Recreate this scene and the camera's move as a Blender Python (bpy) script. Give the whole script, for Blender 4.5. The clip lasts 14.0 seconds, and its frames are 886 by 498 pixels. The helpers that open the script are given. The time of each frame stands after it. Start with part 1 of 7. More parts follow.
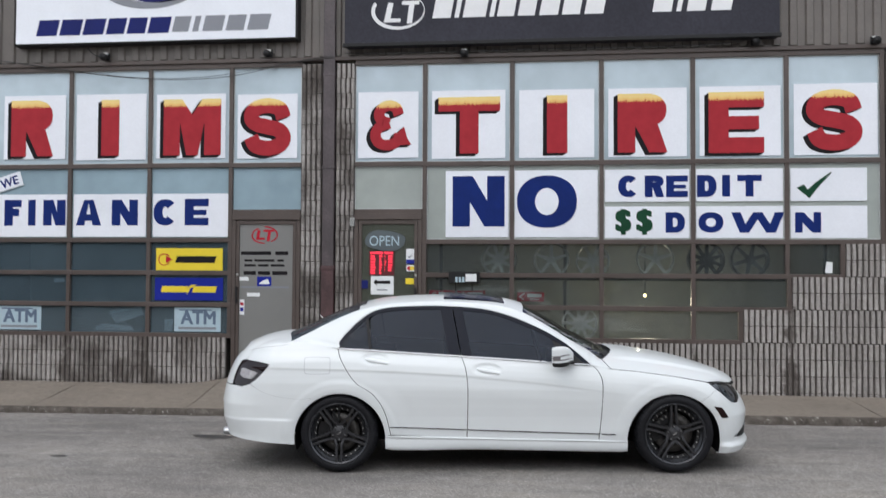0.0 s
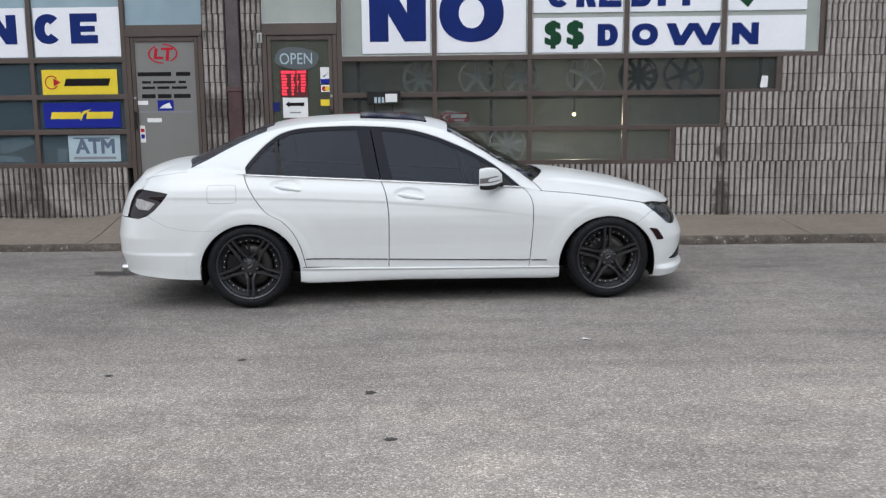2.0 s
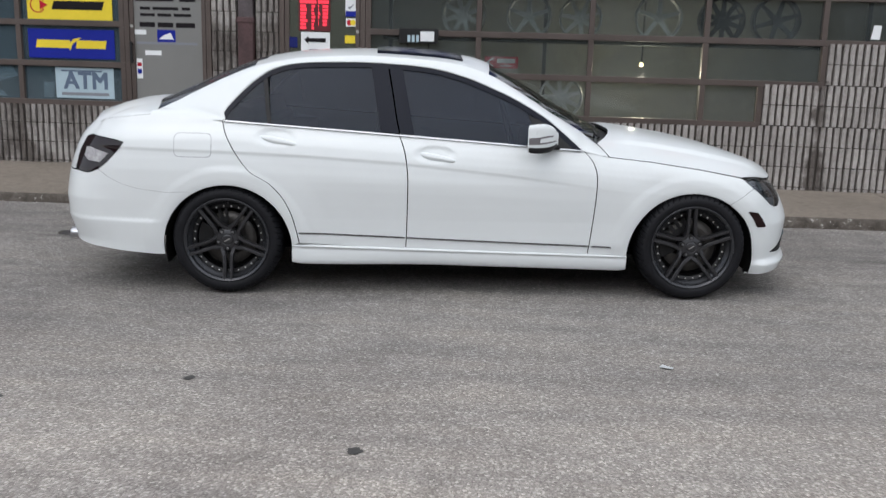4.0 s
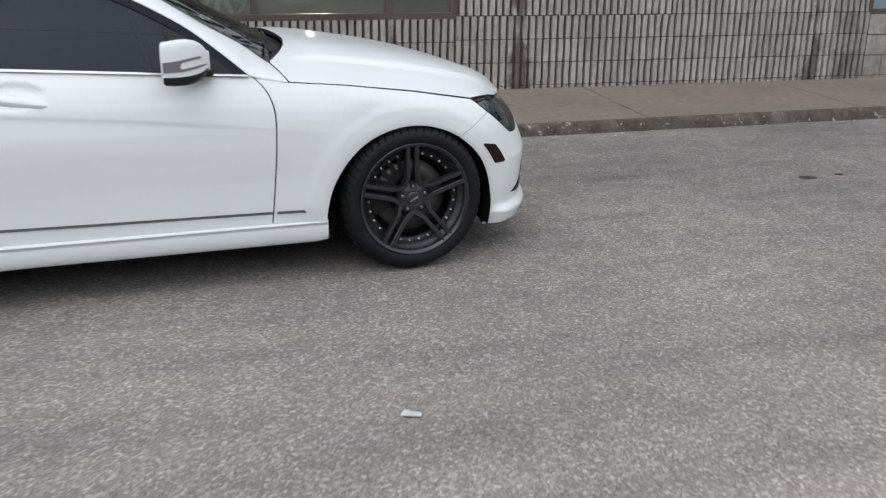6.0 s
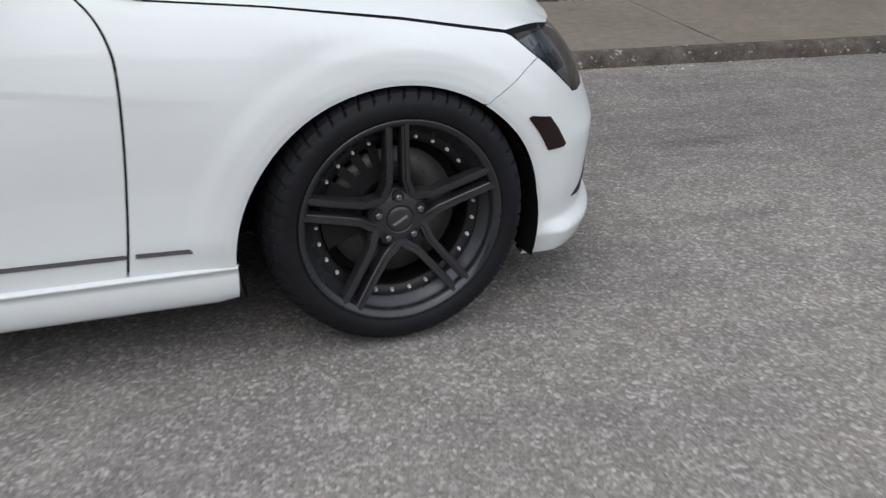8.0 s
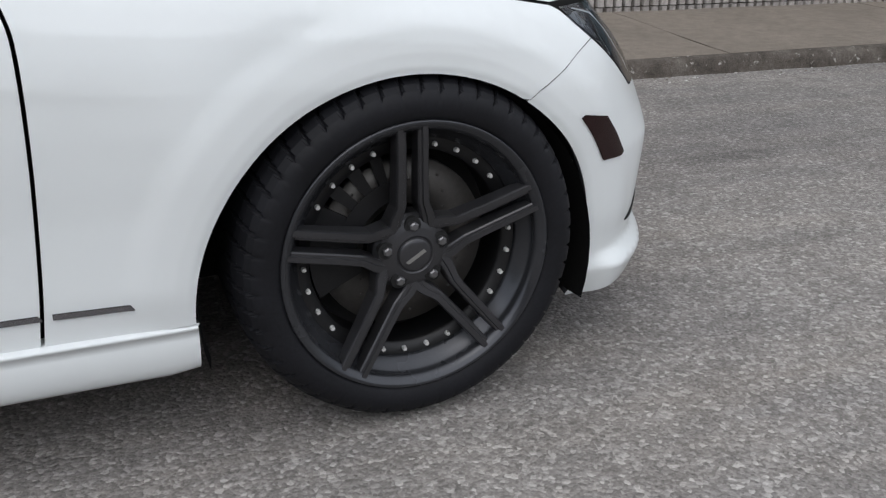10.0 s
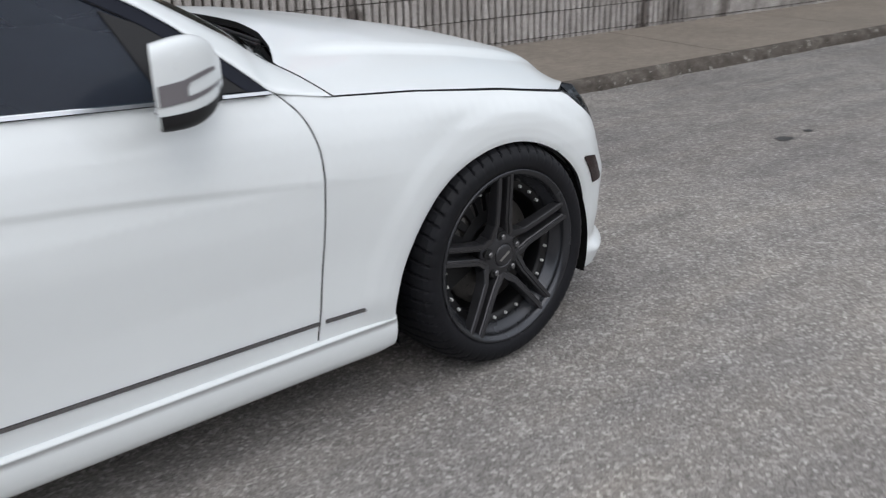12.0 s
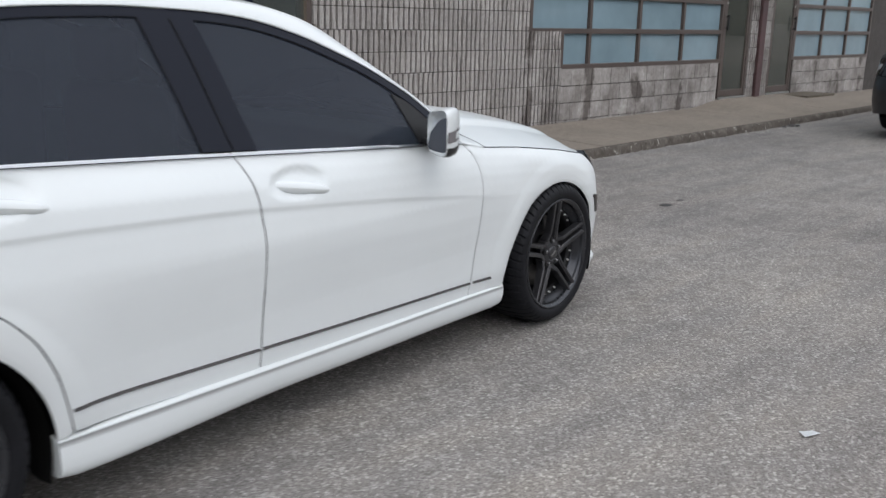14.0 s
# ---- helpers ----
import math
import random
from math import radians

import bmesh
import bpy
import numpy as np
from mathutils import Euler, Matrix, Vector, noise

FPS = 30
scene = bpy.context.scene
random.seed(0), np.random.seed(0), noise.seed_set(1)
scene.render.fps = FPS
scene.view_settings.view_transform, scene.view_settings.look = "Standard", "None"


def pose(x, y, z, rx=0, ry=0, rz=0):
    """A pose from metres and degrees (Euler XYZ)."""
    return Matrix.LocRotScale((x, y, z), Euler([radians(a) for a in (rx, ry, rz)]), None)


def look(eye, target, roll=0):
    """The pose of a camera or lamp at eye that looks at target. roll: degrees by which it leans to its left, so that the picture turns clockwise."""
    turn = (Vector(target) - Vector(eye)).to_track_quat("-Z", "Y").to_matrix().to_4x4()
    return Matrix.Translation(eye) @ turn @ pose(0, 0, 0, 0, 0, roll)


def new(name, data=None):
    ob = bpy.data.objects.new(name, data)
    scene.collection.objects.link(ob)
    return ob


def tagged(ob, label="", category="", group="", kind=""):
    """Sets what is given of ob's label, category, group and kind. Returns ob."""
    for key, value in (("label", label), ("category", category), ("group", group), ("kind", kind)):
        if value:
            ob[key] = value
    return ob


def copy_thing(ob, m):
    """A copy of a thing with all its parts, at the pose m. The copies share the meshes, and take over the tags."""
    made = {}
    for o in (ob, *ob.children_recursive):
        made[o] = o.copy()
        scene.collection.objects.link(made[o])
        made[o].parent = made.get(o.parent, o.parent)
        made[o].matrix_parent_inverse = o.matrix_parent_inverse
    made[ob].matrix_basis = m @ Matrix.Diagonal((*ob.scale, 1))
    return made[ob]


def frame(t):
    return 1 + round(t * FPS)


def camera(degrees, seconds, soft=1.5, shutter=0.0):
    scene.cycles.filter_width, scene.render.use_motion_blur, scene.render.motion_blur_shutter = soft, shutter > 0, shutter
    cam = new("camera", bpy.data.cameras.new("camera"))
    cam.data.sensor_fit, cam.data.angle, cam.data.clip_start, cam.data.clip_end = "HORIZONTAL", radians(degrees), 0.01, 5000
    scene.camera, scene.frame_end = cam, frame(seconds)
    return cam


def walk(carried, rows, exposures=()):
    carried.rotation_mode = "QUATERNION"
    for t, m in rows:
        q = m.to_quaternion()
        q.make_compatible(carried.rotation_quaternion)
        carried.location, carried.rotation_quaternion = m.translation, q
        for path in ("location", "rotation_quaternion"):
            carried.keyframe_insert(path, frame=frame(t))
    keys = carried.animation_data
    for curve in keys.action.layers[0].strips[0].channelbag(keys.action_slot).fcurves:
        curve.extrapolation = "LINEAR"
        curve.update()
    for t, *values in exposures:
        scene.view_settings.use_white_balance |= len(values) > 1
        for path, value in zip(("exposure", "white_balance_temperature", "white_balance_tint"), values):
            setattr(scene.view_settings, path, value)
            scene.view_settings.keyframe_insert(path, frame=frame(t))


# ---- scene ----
cam = camera(51.53, 14.0, soft=1.25, shutter=0.55)
PATH = [
    (0, (0.375, -7.745, 1.604), (0.139, -5.760, 1.664), 0.29),
    (0.5, (0.380, -7.707, 1.605), (0.187, -5.717, 1.582), 0.25),
    (1, (0.385, -7.621, 1.580), (0.242, -5.630, 1.448), 0.24),
    (1.5, (0.337, -7.371, 1.554), (0.267, -5.387, 1.307), 0.37),
    (2, (0.350, -7.091, 1.521), (0.278, -5.117, 1.207), -0.56),
    (2.2, (0.382, -6.941, 1.496), (0.274, -4.970, 1.174), -0.15),
    (4.3, (0.312, -5.220, 1.414), (0.158, -3.281, 0.947), 1.60),
    (4.5, (0.301, -5.050, 1.414), (0.233, -3.123, 0.881), -0.32),
    (5, (0.367, -4.640, 1.403), (0.484, -2.714, 0.878), -0.06),
    (5.5, (0.447, -4.241, 1.387), (0.745, -2.333, 0.865), 2.22),
    (6, (0.495, -3.777, 1.372), (0.988, -1.942, 0.746), 0.50),
    (6.5, (0.659, -3.302, 1.333), (1.133, -1.467, 0.695), 2.88),
    (7, (0.732, -2.814, 1.270), (1.275, -1.014, 0.588), 2.62),
    (7.5, (0.817, -2.367, 1.232), (1.366, -0.612, 0.446), 0.93),
    (8, (0.947, -1.966, 1.138), (1.428, -0.200, 0.331), 0.85),
    (8.2, (0.967, -1.831, 1.096), (1.489, -0.059, 0.327), 0.89),
    (10.3, (0.961, -1.444, 0.938), (1.547, 0.318, 0.195), 0.19),
    (10.5, (0.910, -1.448, 0.970), (1.545, 0.286, 0.204), 1.07),
    (11, (0.666, -1.601, 1.059), (1.504, 0.068, 0.342), 2.98),
    (11.5, (0.334, -1.770, 1.183), (1.244, -0.149, 0.447), 0.63),
    (12, (-0.122, -1.884, 1.245), (0.937, -0.337, 0.547), -1.83),
    (12.5, (-0.534, -2.057, 1.268), (0.652, -0.591, 0.601), 0.20),
    (13, (-0.984, -2.195, 1.294), (0.279, -0.791, 0.636), -0.46),
    (13.5, (-1.404, -2.346, 1.315), (-0.066, -0.972, 0.751), 0.50),
    (14, (-1.843, -2.409, 1.345), (-0.446, -1.065, 0.853), 1.29),
]
walk(cam, [(t, look(*r)) for t, *r in PATH], exposures=[(0, 0.48)])

# ---------------------------------------------------------------- overcast daylight
world = bpy.data.worlds.new("overcast")
scene.world = world
world.use_nodes = True
wn, wl = world.node_tree.nodes, world.node_tree.links
sky = wn.new("ShaderNodeTexSky")
sky.sky_type = "NISHITA"
sky.sun_disc = False
sky.sun_elevation, sky.sun_rotation = radians(52), radians(200)
sky.air_density, sky.dust_density, sky.ozone_density = 1.0, 1.5, 1.5
cloud = wn.new("ShaderNodeHueSaturation")
cloud.inputs["Saturation"].default_value = 0.40
wl.new(sky.outputs["Color"], cloud.inputs["Color"])
wl.new(cloud.outputs["Color"], wn["Background"].inputs["Color"])
wn["Background"].inputs["Strength"].default_value = 0.125

sun_data = bpy.data.lights.new("sun", "SUN")
sun_data.energy, sun_data.angle, sun_data.color = 1.45, radians(125), (0.97, 0.985, 1.0)
sun_lamp = new("sun", sun_data)
sun_lamp.matrix_world = look((2.5, -6.5, 20), (0, 0, 0))

# ---------------------------------------------------------------- small builders
from mathutils import geometry


def part(name, bm, material, parent=None, label="", smooth=False):
    """Link a bmesh as one mesh object under a thing or a part."""
    me = bpy.data.meshes.new(name)
    bm.to_mesh(me)
    bm.free()
    me.materials.append(material)
    if smooth:
        for p in me.polygons:
            p.use_smooth = True
    ob = new(name, me)
    ob.parent = parent
    if label:
        ob["label"] = label
    return ob


def shell(name, verts, faces, material, parent=None, label="", normals=None, smooth=True):
    me = bpy.data.meshes.new(name)
    me.from_pydata([tuple(v) for v in verts], [], [tuple(f) for f in faces])
    me.materials.append(material)
    me.validate()
    if smooth:
        for p in me.polygons:
            p.use_smooth = True
    if normals is not None:
        me.normals_split_custom_set_from_vertices([tuple(n) for n in normals])
    ob = new(name, me)
    ob.parent = parent
    if label:
        ob["label"] = label
    return ob


def thing(name, label, category, at=(0, 0, 0), turn=0.0, group="", kind=""):
    ob = new(name)
    ob.location = at
    ob.rotation_euler = (0, 0, radians(turn))
    return tagged(ob, label, category, group, kind)


def add_box(bm, a, b, bevel=0.0):
    lo = [min(a[i], b[i]) for i in range(3)]
    hi = [max(a[i], b[i]) for i in range(3)]
    r = bmesh.ops.create_cube(bm, size=1.0)
    for v in r["verts"]:
        for i in range(3):
            v.co[i] = (lo[i] + hi[i]) / 2 + v.co[i] * (hi[i] - lo[i])
    if bevel > 0:
        es = list({e for v in r["verts"] for e in v.link_edges})
        bmesh.ops.bevel(bm, geom=es, offset=bevel, segments=2, affect="EDGES", profile=0.5)
    return bm


def box(a, b, bevel=0.0):
    return add_box(bmesh.new(), a, b, bevel)


def add_rod(bm, a, b, r, seg=12, r2=None):
    a, b = Vector(a), Vector(b)
    d = b - a
    m = Matrix.Translation((a + b) / 2) @ d.to_track_quat("Z", "Y").to_matrix().to_4x4()
    bmesh.ops.create_cone(bm, cap_ends=True, segments=seg, radius1=r, radius2=r if r2 is None else r2, depth=d.length, matrix=m)
    return bm


def add_prism(bm, pts, y0, y1):
    """A flat outline in x and z, drawn through from y0 to y1."""
    f = [bm.verts.new((x, y0, z)) for x, z in pts]
    k = [bm.verts.new((x, y1, z)) for x, z in pts]
    n = len(pts)
    bm.faces.new(f)
    bm.faces.new(k[::-1])
    for i in range(n):
        bm.faces.new((f[i], k[i], k[(i + 1) % n], f[(i + 1) % n]))
    bmesh.ops.recalc_face_normals(bm, faces=bm.faces)
    return bm


def add_lathe(bm, profile, seg=64, axis="Y"):
    """Turn a profile of (radius, along) round an axis through the origin."""
    rings = []
    for r, h in profile:
        ring = []
        for i in range(seg):
            a = 2 * math.pi * i / seg
            c, s = r * math.cos(a), r * math.sin(a)
            ring.append(bm.verts.new((c, h, s) if axis == "Y" else (c, s, h)))
        rings.append(ring)
    for p, q in zip(rings, rings[1:]):
        for i in range(seg):
            j = (i + 1) % seg
            bm.faces.new((p[i], p[j], q[j], q[i]))
    bmesh.ops.recalc_face_normals(bm, faces=bm.faces)
    return bm


def smoothstep(a, b, x):
    t = min(1.0, max(0.0, (x - a) / (b - a)))
    return t * t * (3 - 2 * t)


def lettering(word, height, width, depth=0.004, bold=0.0):
    """A word in the built-in font, as a bmesh fitted to a height and width, its foot's middle at the origin, facing -y."""
    cu = bpy.data.curves.new("word", "FONT")
    cu.body = word
    cu.size = 1.0
    cu.extrude = 0.5
    cu.resolution_u = 4
    ob = bpy.data.objects.new("word", cu)
    scene.collection.objects.link(ob)
    dg = bpy.context.evaluated_depsgraph_get()
    dg.update()
    me = bpy.data.meshes.new_from_object(ob.evaluated_get(dg))
    bpy.data.objects.remove(ob)
    bm = bmesh.new()
    bm.from_mesh(me)
    bpy.data.meshes.remove(me)
    xs = [v.co.x for v in bm.verts]
    ys = [v.co.y for v in bm.verts]
    x0, x1, y0, y1 = min(xs), max(xs), min(ys), max(ys)
    for v in bm.verts:
        x = ((v.co.x - x0) / (x1 - x0) - 0.5) * width
        z = (v.co.y - y0) / (y1 - y0) * height
        v.co = (x, -v.co.z * depth, z)
    bmesh.ops.recalc_face_normals(bm, faces=bm.faces)
    if bold > 0:
        # thicken the strokes with shifted layers, each a hair behind the last
        lone = bpy.data.meshes.new("lone")
        bm.to_mesh(lone)
        b = bold * height
        steps = [(i, j) for i in (-1, -0.5, 0.5, 1) for j in (-1, 1)] + [(-1, 0), (1, 0), (0, -1), (0, 1)]
        for k, (qx, qz) in enumerate(steps):
            layer = bmesh.new()
            layer.from_mesh(lone)
            for v in layer.verts:
                v.co += Vector((b * qx, 0.00012 * (k + 1), 0.72 * b * qz))
            both = bpy.data.meshes.new("layer")
            layer.to_mesh(both)
            layer.free()
            bm.from_mesh(both)
            bpy.data.meshes.remove(both)
        bpy.data.meshes.remove(lone)
        fx, fz = width / (width + 2 * b), height / (height + 1.44 * b)
        for v in bm.verts:
            v.co.x *= fx
            v.co.z = (v.co.z + 0.72 * b) * fz
    return bm


def moved(bm, dx=0.0, dy=0.0, dz=0.0):
    for v in bm.verts:
        v.co += Vector((dx, dy, dz))
    return bm

# ---------------------------------------------------------------- materials
def base_mat(name, colour=(0.5, 0.5, 0.5), rough=0.5, metal=0.0, coat=0.0, spec=0.5):
    m = bpy.data.materials.new(name)
    m.use_nodes = True
    b = m.node_tree.nodes["Principled BSDF"]
    b.inputs["Base Color"].default_value = (*colour, 1)
    b.inputs["Roughness"].default_value = rough
    b.inputs["Metallic"].default_value = metal
    b.inputs["Coat Weight"].default_value = coat
    b.inputs["Coat Roughness"].default_value = 0.03
    b.inputs["Specular IOR Level"].default_value = spec
    return m, m.node_tree.nodes, m.node_tree.links, b


def node(n, kind, **values):
    x = n.new(kind)
    for k, v in values.items():
        x.inputs[k.replace("_", " ")].default_value = v
    return x


def ramp(n, l, source, stops):
    r = n.new("ShaderNodeValToRGB")
    e = r.color_ramp.elements
    while len(e) < len(stops):
        e.new(0.5)
    for s, (p, c) in zip(e, stops):
        s.position = p
        s.color = (*c, 1) if len(c) == 3 else c
    l.new(source, r.inputs["Fac"])
    return r.outputs["Color"]


def mixed(n, l, fac, a, b, blend="MIX"):
    m = n.new("ShaderNodeMix")
    m.data_type, m.blend_type = "RGBA", blend
    for k, v in ((0, fac), (6, a), (7, b)):
        if isinstance(v, (int, float)):
            m.inputs[k].default_value = v
        elif isinstance(v, tuple):
            m.inputs[k].default_value = (*v, 1)
        else:
            l.new(v, m.inputs[k])
    return m.outputs[2]


def math_node(n, l, op, a, b=0.0, c=0.0):
    m = n.new("ShaderNodeMath")
    m.operation = op
    for i, v in enumerate((a, b, c)):
        if isinstance(v, (int, float)):
            m.inputs[i].default_value = v
        else:
            l.new(v, m.inputs[i])
    return m.outputs[0]


def world_place(n):
    return n.new("ShaderNodeNewGeometry").outputs["Position"]


def bump(n, l, height, b, strength=0.3, distance=0.01):
    k = n.new("ShaderNodeBump")
    k.inputs["Strength"].default_value, k.inputs["Distance"].default_value = strength, distance
    l.new(height, k.inputs["Height"])
    l.new(k.outputs["Normal"], b.inputs["Normal"])


def noise_tex(n, l, vec, scale, detail=4.0, rough=0.6):
    t = node(n, "ShaderNodeTexNoise", Scale=scale, Detail=detail, Roughness=rough)
    l.new(vec, t.inputs["Vector"])
    return t.outputs["Fac"]


def stained(name, colour, rough, metal=0.0, vary=0.12, scale=3.0, grain=60.0, relief=0.15, coat=0.0, spec=0.5):
    """A plain surface with broad stains, fine grain and slight relief."""
    m, n, l, b = base_mat(name, colour, rough, metal, coat, spec)
    p = world_place(n)
    big = noise_tex(n, l, p, scale)
    fine = noise_tex(n, l, p, grain, 3)
    dark = tuple(c * (1 - vary) for c in colour)
    light = tuple(min(1, c * (1 + vary)) for c in colour)
    c1 = ramp(n, l, big, [(0.3, dark), (0.7, light)])
    c2 = ramp(n, l, fine, [(0.3, (1 - vary,) * 3), (0.7, (1 + vary * 0.3,) * 3)])
    l.new(mixed(n, l, 1.0, c1, c2, "MULTIPLY"), b.inputs["Base Color"])
    l.new(math_node(n, l, "MULTIPLY_ADD", big, 0.25, rough - 0.12), b.inputs["Roughness"])
    if relief:
        bump(n, l, fine, b, relief, 0.003)
    return m


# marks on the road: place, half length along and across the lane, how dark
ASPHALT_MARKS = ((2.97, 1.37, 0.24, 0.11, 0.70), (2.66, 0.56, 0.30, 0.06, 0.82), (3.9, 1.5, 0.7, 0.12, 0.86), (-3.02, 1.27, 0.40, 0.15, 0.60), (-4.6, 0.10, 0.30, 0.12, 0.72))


def asphalt_mat():
    m, n, l, b = base_mat("asphalt", rough=0.88, spec=0.3)
    p = world_place(n)
    stones = node(n, "ShaderNodeTexVoronoi", Scale=104.0, Randomness=1.0)
    l.new(p, stones.inputs["Vector"])
    chips = node(n, "ShaderNodeTexVoronoi", Scale=190.0, Randomness=1.0)
    l.new(p, chips.inputs["Vector"])
    hue = n.new("ShaderNodeSeparateColor")
    l.new(stones.outputs["Color"], hue.inputs[0])
    hue2 = n.new("ShaderNodeSeparateColor")
    l.new(chips.outputs["Color"], hue2.inputs[0])
    c1 = ramp(n, l, hue.outputs[0], [(0.0, (0.130, 0.121, 0.114)), (0.30, (0.178, 0.166, 0.157)), (0.64, (0.224, 0.211, 0.200)), (0.78, (0.30, 0.286, 0.272)), (0.92, (0.40, 0.384, 0.366)), (1.0, (0.56, 0.540, 0.515))])
    c2 = ramp(n, l, hue2.outputs[1], [(0.0, (0.125, 0.119, 0.113)), (0.5, (0.238, 0.226, 0.214)), (1.0, (0.38, 0.366, 0.349))])
    c = mixed(n, l, 0.45, c1, c2)
    patch = noise_tex(n, l, p, 0.55, 5, 0.6)
    c = mixed(n, l, 1.0, c, ramp(n, l, patch, [(0.32, (0.80, 0.79, 0.79)), (0.52, (1.0, 1.0, 1.0)), (0.70, (1.14, 1.13, 1.11))]), "MULTIPLY")
    long = n.new("ShaderNodeMapping")
    long.inputs["Scale"].default_value = (0.7, 4.2, 1.0)
    long.inputs["Rotation"].default_value = (0, 0, 0.10)
    l.new(p, long.inputs[0])
    c = mixed(n, l, 1.0, c, ramp(n, l, noise_tex(n, l, long.outputs[0], 1.0, 5, 0.6), [(0.32, (0.84, 0.845, 0.86)), (0.50, (1.0, 1.0, 1.0)), (0.70, (1.10, 1.08, 1.05))]), "MULTIPLY")
    mid = noise_tex(n, l, p, 6.0, 4, 0.65)
    c = mixed(n, l, 1.0, c, ramp(n, l, mid, [(0.3, (0.82, 0.82, 0.82)), (0.7, (1.1, 1.1, 1.1))]), "MULTIPLY")
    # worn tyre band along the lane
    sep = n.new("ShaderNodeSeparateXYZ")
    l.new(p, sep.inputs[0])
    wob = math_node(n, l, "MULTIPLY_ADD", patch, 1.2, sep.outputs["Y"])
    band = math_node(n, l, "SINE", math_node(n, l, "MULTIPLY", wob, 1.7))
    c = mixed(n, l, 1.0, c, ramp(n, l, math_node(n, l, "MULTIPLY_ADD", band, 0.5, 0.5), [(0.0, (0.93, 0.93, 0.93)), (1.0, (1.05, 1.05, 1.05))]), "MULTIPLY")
    # albedo rises away from the car, putting its soft ground shade into the colour
    lane_shade = math_node(n, l, "MULTIPLY_ADD", mid, -0.9, math_node(n, l, "MULTIPLY_ADD", sep.outputs["Y"], -0.42, 0.28))
    c = mixed(n, l, 1.0, c, ramp(n, l, lane_shade, [(0.0, (0.97, 0.96, 0.95)), (0.34, (1.10, 1.08, 1.06)), (0.85, (1.48, 1.43, 1.375))]), "MULTIPLY")
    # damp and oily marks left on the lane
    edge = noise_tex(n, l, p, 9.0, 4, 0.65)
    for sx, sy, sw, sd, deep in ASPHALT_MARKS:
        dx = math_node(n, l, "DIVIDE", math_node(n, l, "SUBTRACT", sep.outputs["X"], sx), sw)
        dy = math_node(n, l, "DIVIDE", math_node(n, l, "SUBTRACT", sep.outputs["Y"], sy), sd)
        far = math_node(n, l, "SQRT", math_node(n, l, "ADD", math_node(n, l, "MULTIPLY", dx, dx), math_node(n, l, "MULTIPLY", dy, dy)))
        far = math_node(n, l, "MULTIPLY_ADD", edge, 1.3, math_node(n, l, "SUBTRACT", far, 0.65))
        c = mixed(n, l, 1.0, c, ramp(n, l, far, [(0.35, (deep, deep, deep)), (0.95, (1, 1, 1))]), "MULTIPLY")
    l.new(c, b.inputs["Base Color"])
    rough_h = math_node(n, l, "ADD", math_node(n, l, "MULTIPLY", stones.outputs["Distance"], -1.0), math_node(n, l, "MULTIPLY", chips.outputs["Distance"], -0.4))
    bump(n, l, rough_h, b, 0.55, 0.006)
    return m


def concrete_mat(name, colour, stain=0.25, joints=()):
    m, n, l, b = base_mat(name, colour, 0.9, spec=0.25)
    p = world_place(n)
    big = noise_tex(n, l, p, 1.3, 6, 0.65)
    mid = noise_tex(n, l, p, 14.0, 5, 0.7)
    fine = noise_tex(n, l, p, 160.0, 3, 0.6)
    c = ramp(n, l, big, [(0.3, tuple(x * (1 - stain) for x in colour)), (0.65, colour)])
    c = mixed(n, l, 1.0, c, ramp(n, l, mid, [(0.3, (0.80, 0.79, 0.77)), (0.65, (1.06, 1.06, 1.05))]), "MULTIPLY")
    c = mixed(n, l, 1.0, c, ramp(n, l, fine, [(0.3, (0.78, 0.78, 0.78)), (0.7, (1.12, 1.12, 1.12))]), "MULTIPLY")
    l.new(c, b.inputs["Base Color"])
    bump(n, l, math_node(n, l, "ADD", mid, fine), b, 0.5, 0.006)
    return m


def kerb_mat():
    """Dirty broken concrete with pale chipped spots."""
    m, n, l, b = base_mat("kerb_concrete", rough=0.95, spec=0.2)
    p = world_place(n)
    c = ramp(n, l, noise_tex(n, l, p, 8.0, 6, 0.72), [(0.3, (0.055, 0.047, 0.040)), (0.52, (0.115, 0.100, 0.086)), (0.75, (0.21, 0.188, 0.165))])
    chips = noise_tex(n, l, p, 17.0, 3, 0.7)
    c = mixed(n, l, ramp(n, l, chips, [(0.61, (0, 0, 0)), (0.68, (1, 1, 1))]), c, (0.42, 0.40, 0.37))
    fine = noise_tex(n, l, p, 150.0, 2)
    c = mixed(n, l, 1.0, c, ramp(n, l, fine, [(0.3, (0.7, 0.7, 0.7)), (0.7, (1.2, 1.2, 1.2))]), "MULTIPLY")
    l.new(c, b.inputs["Base Color"])
    bump(n, l, math_node(n, l, "ADD", chips, fine), b, 0.8, 0.012)
    return m


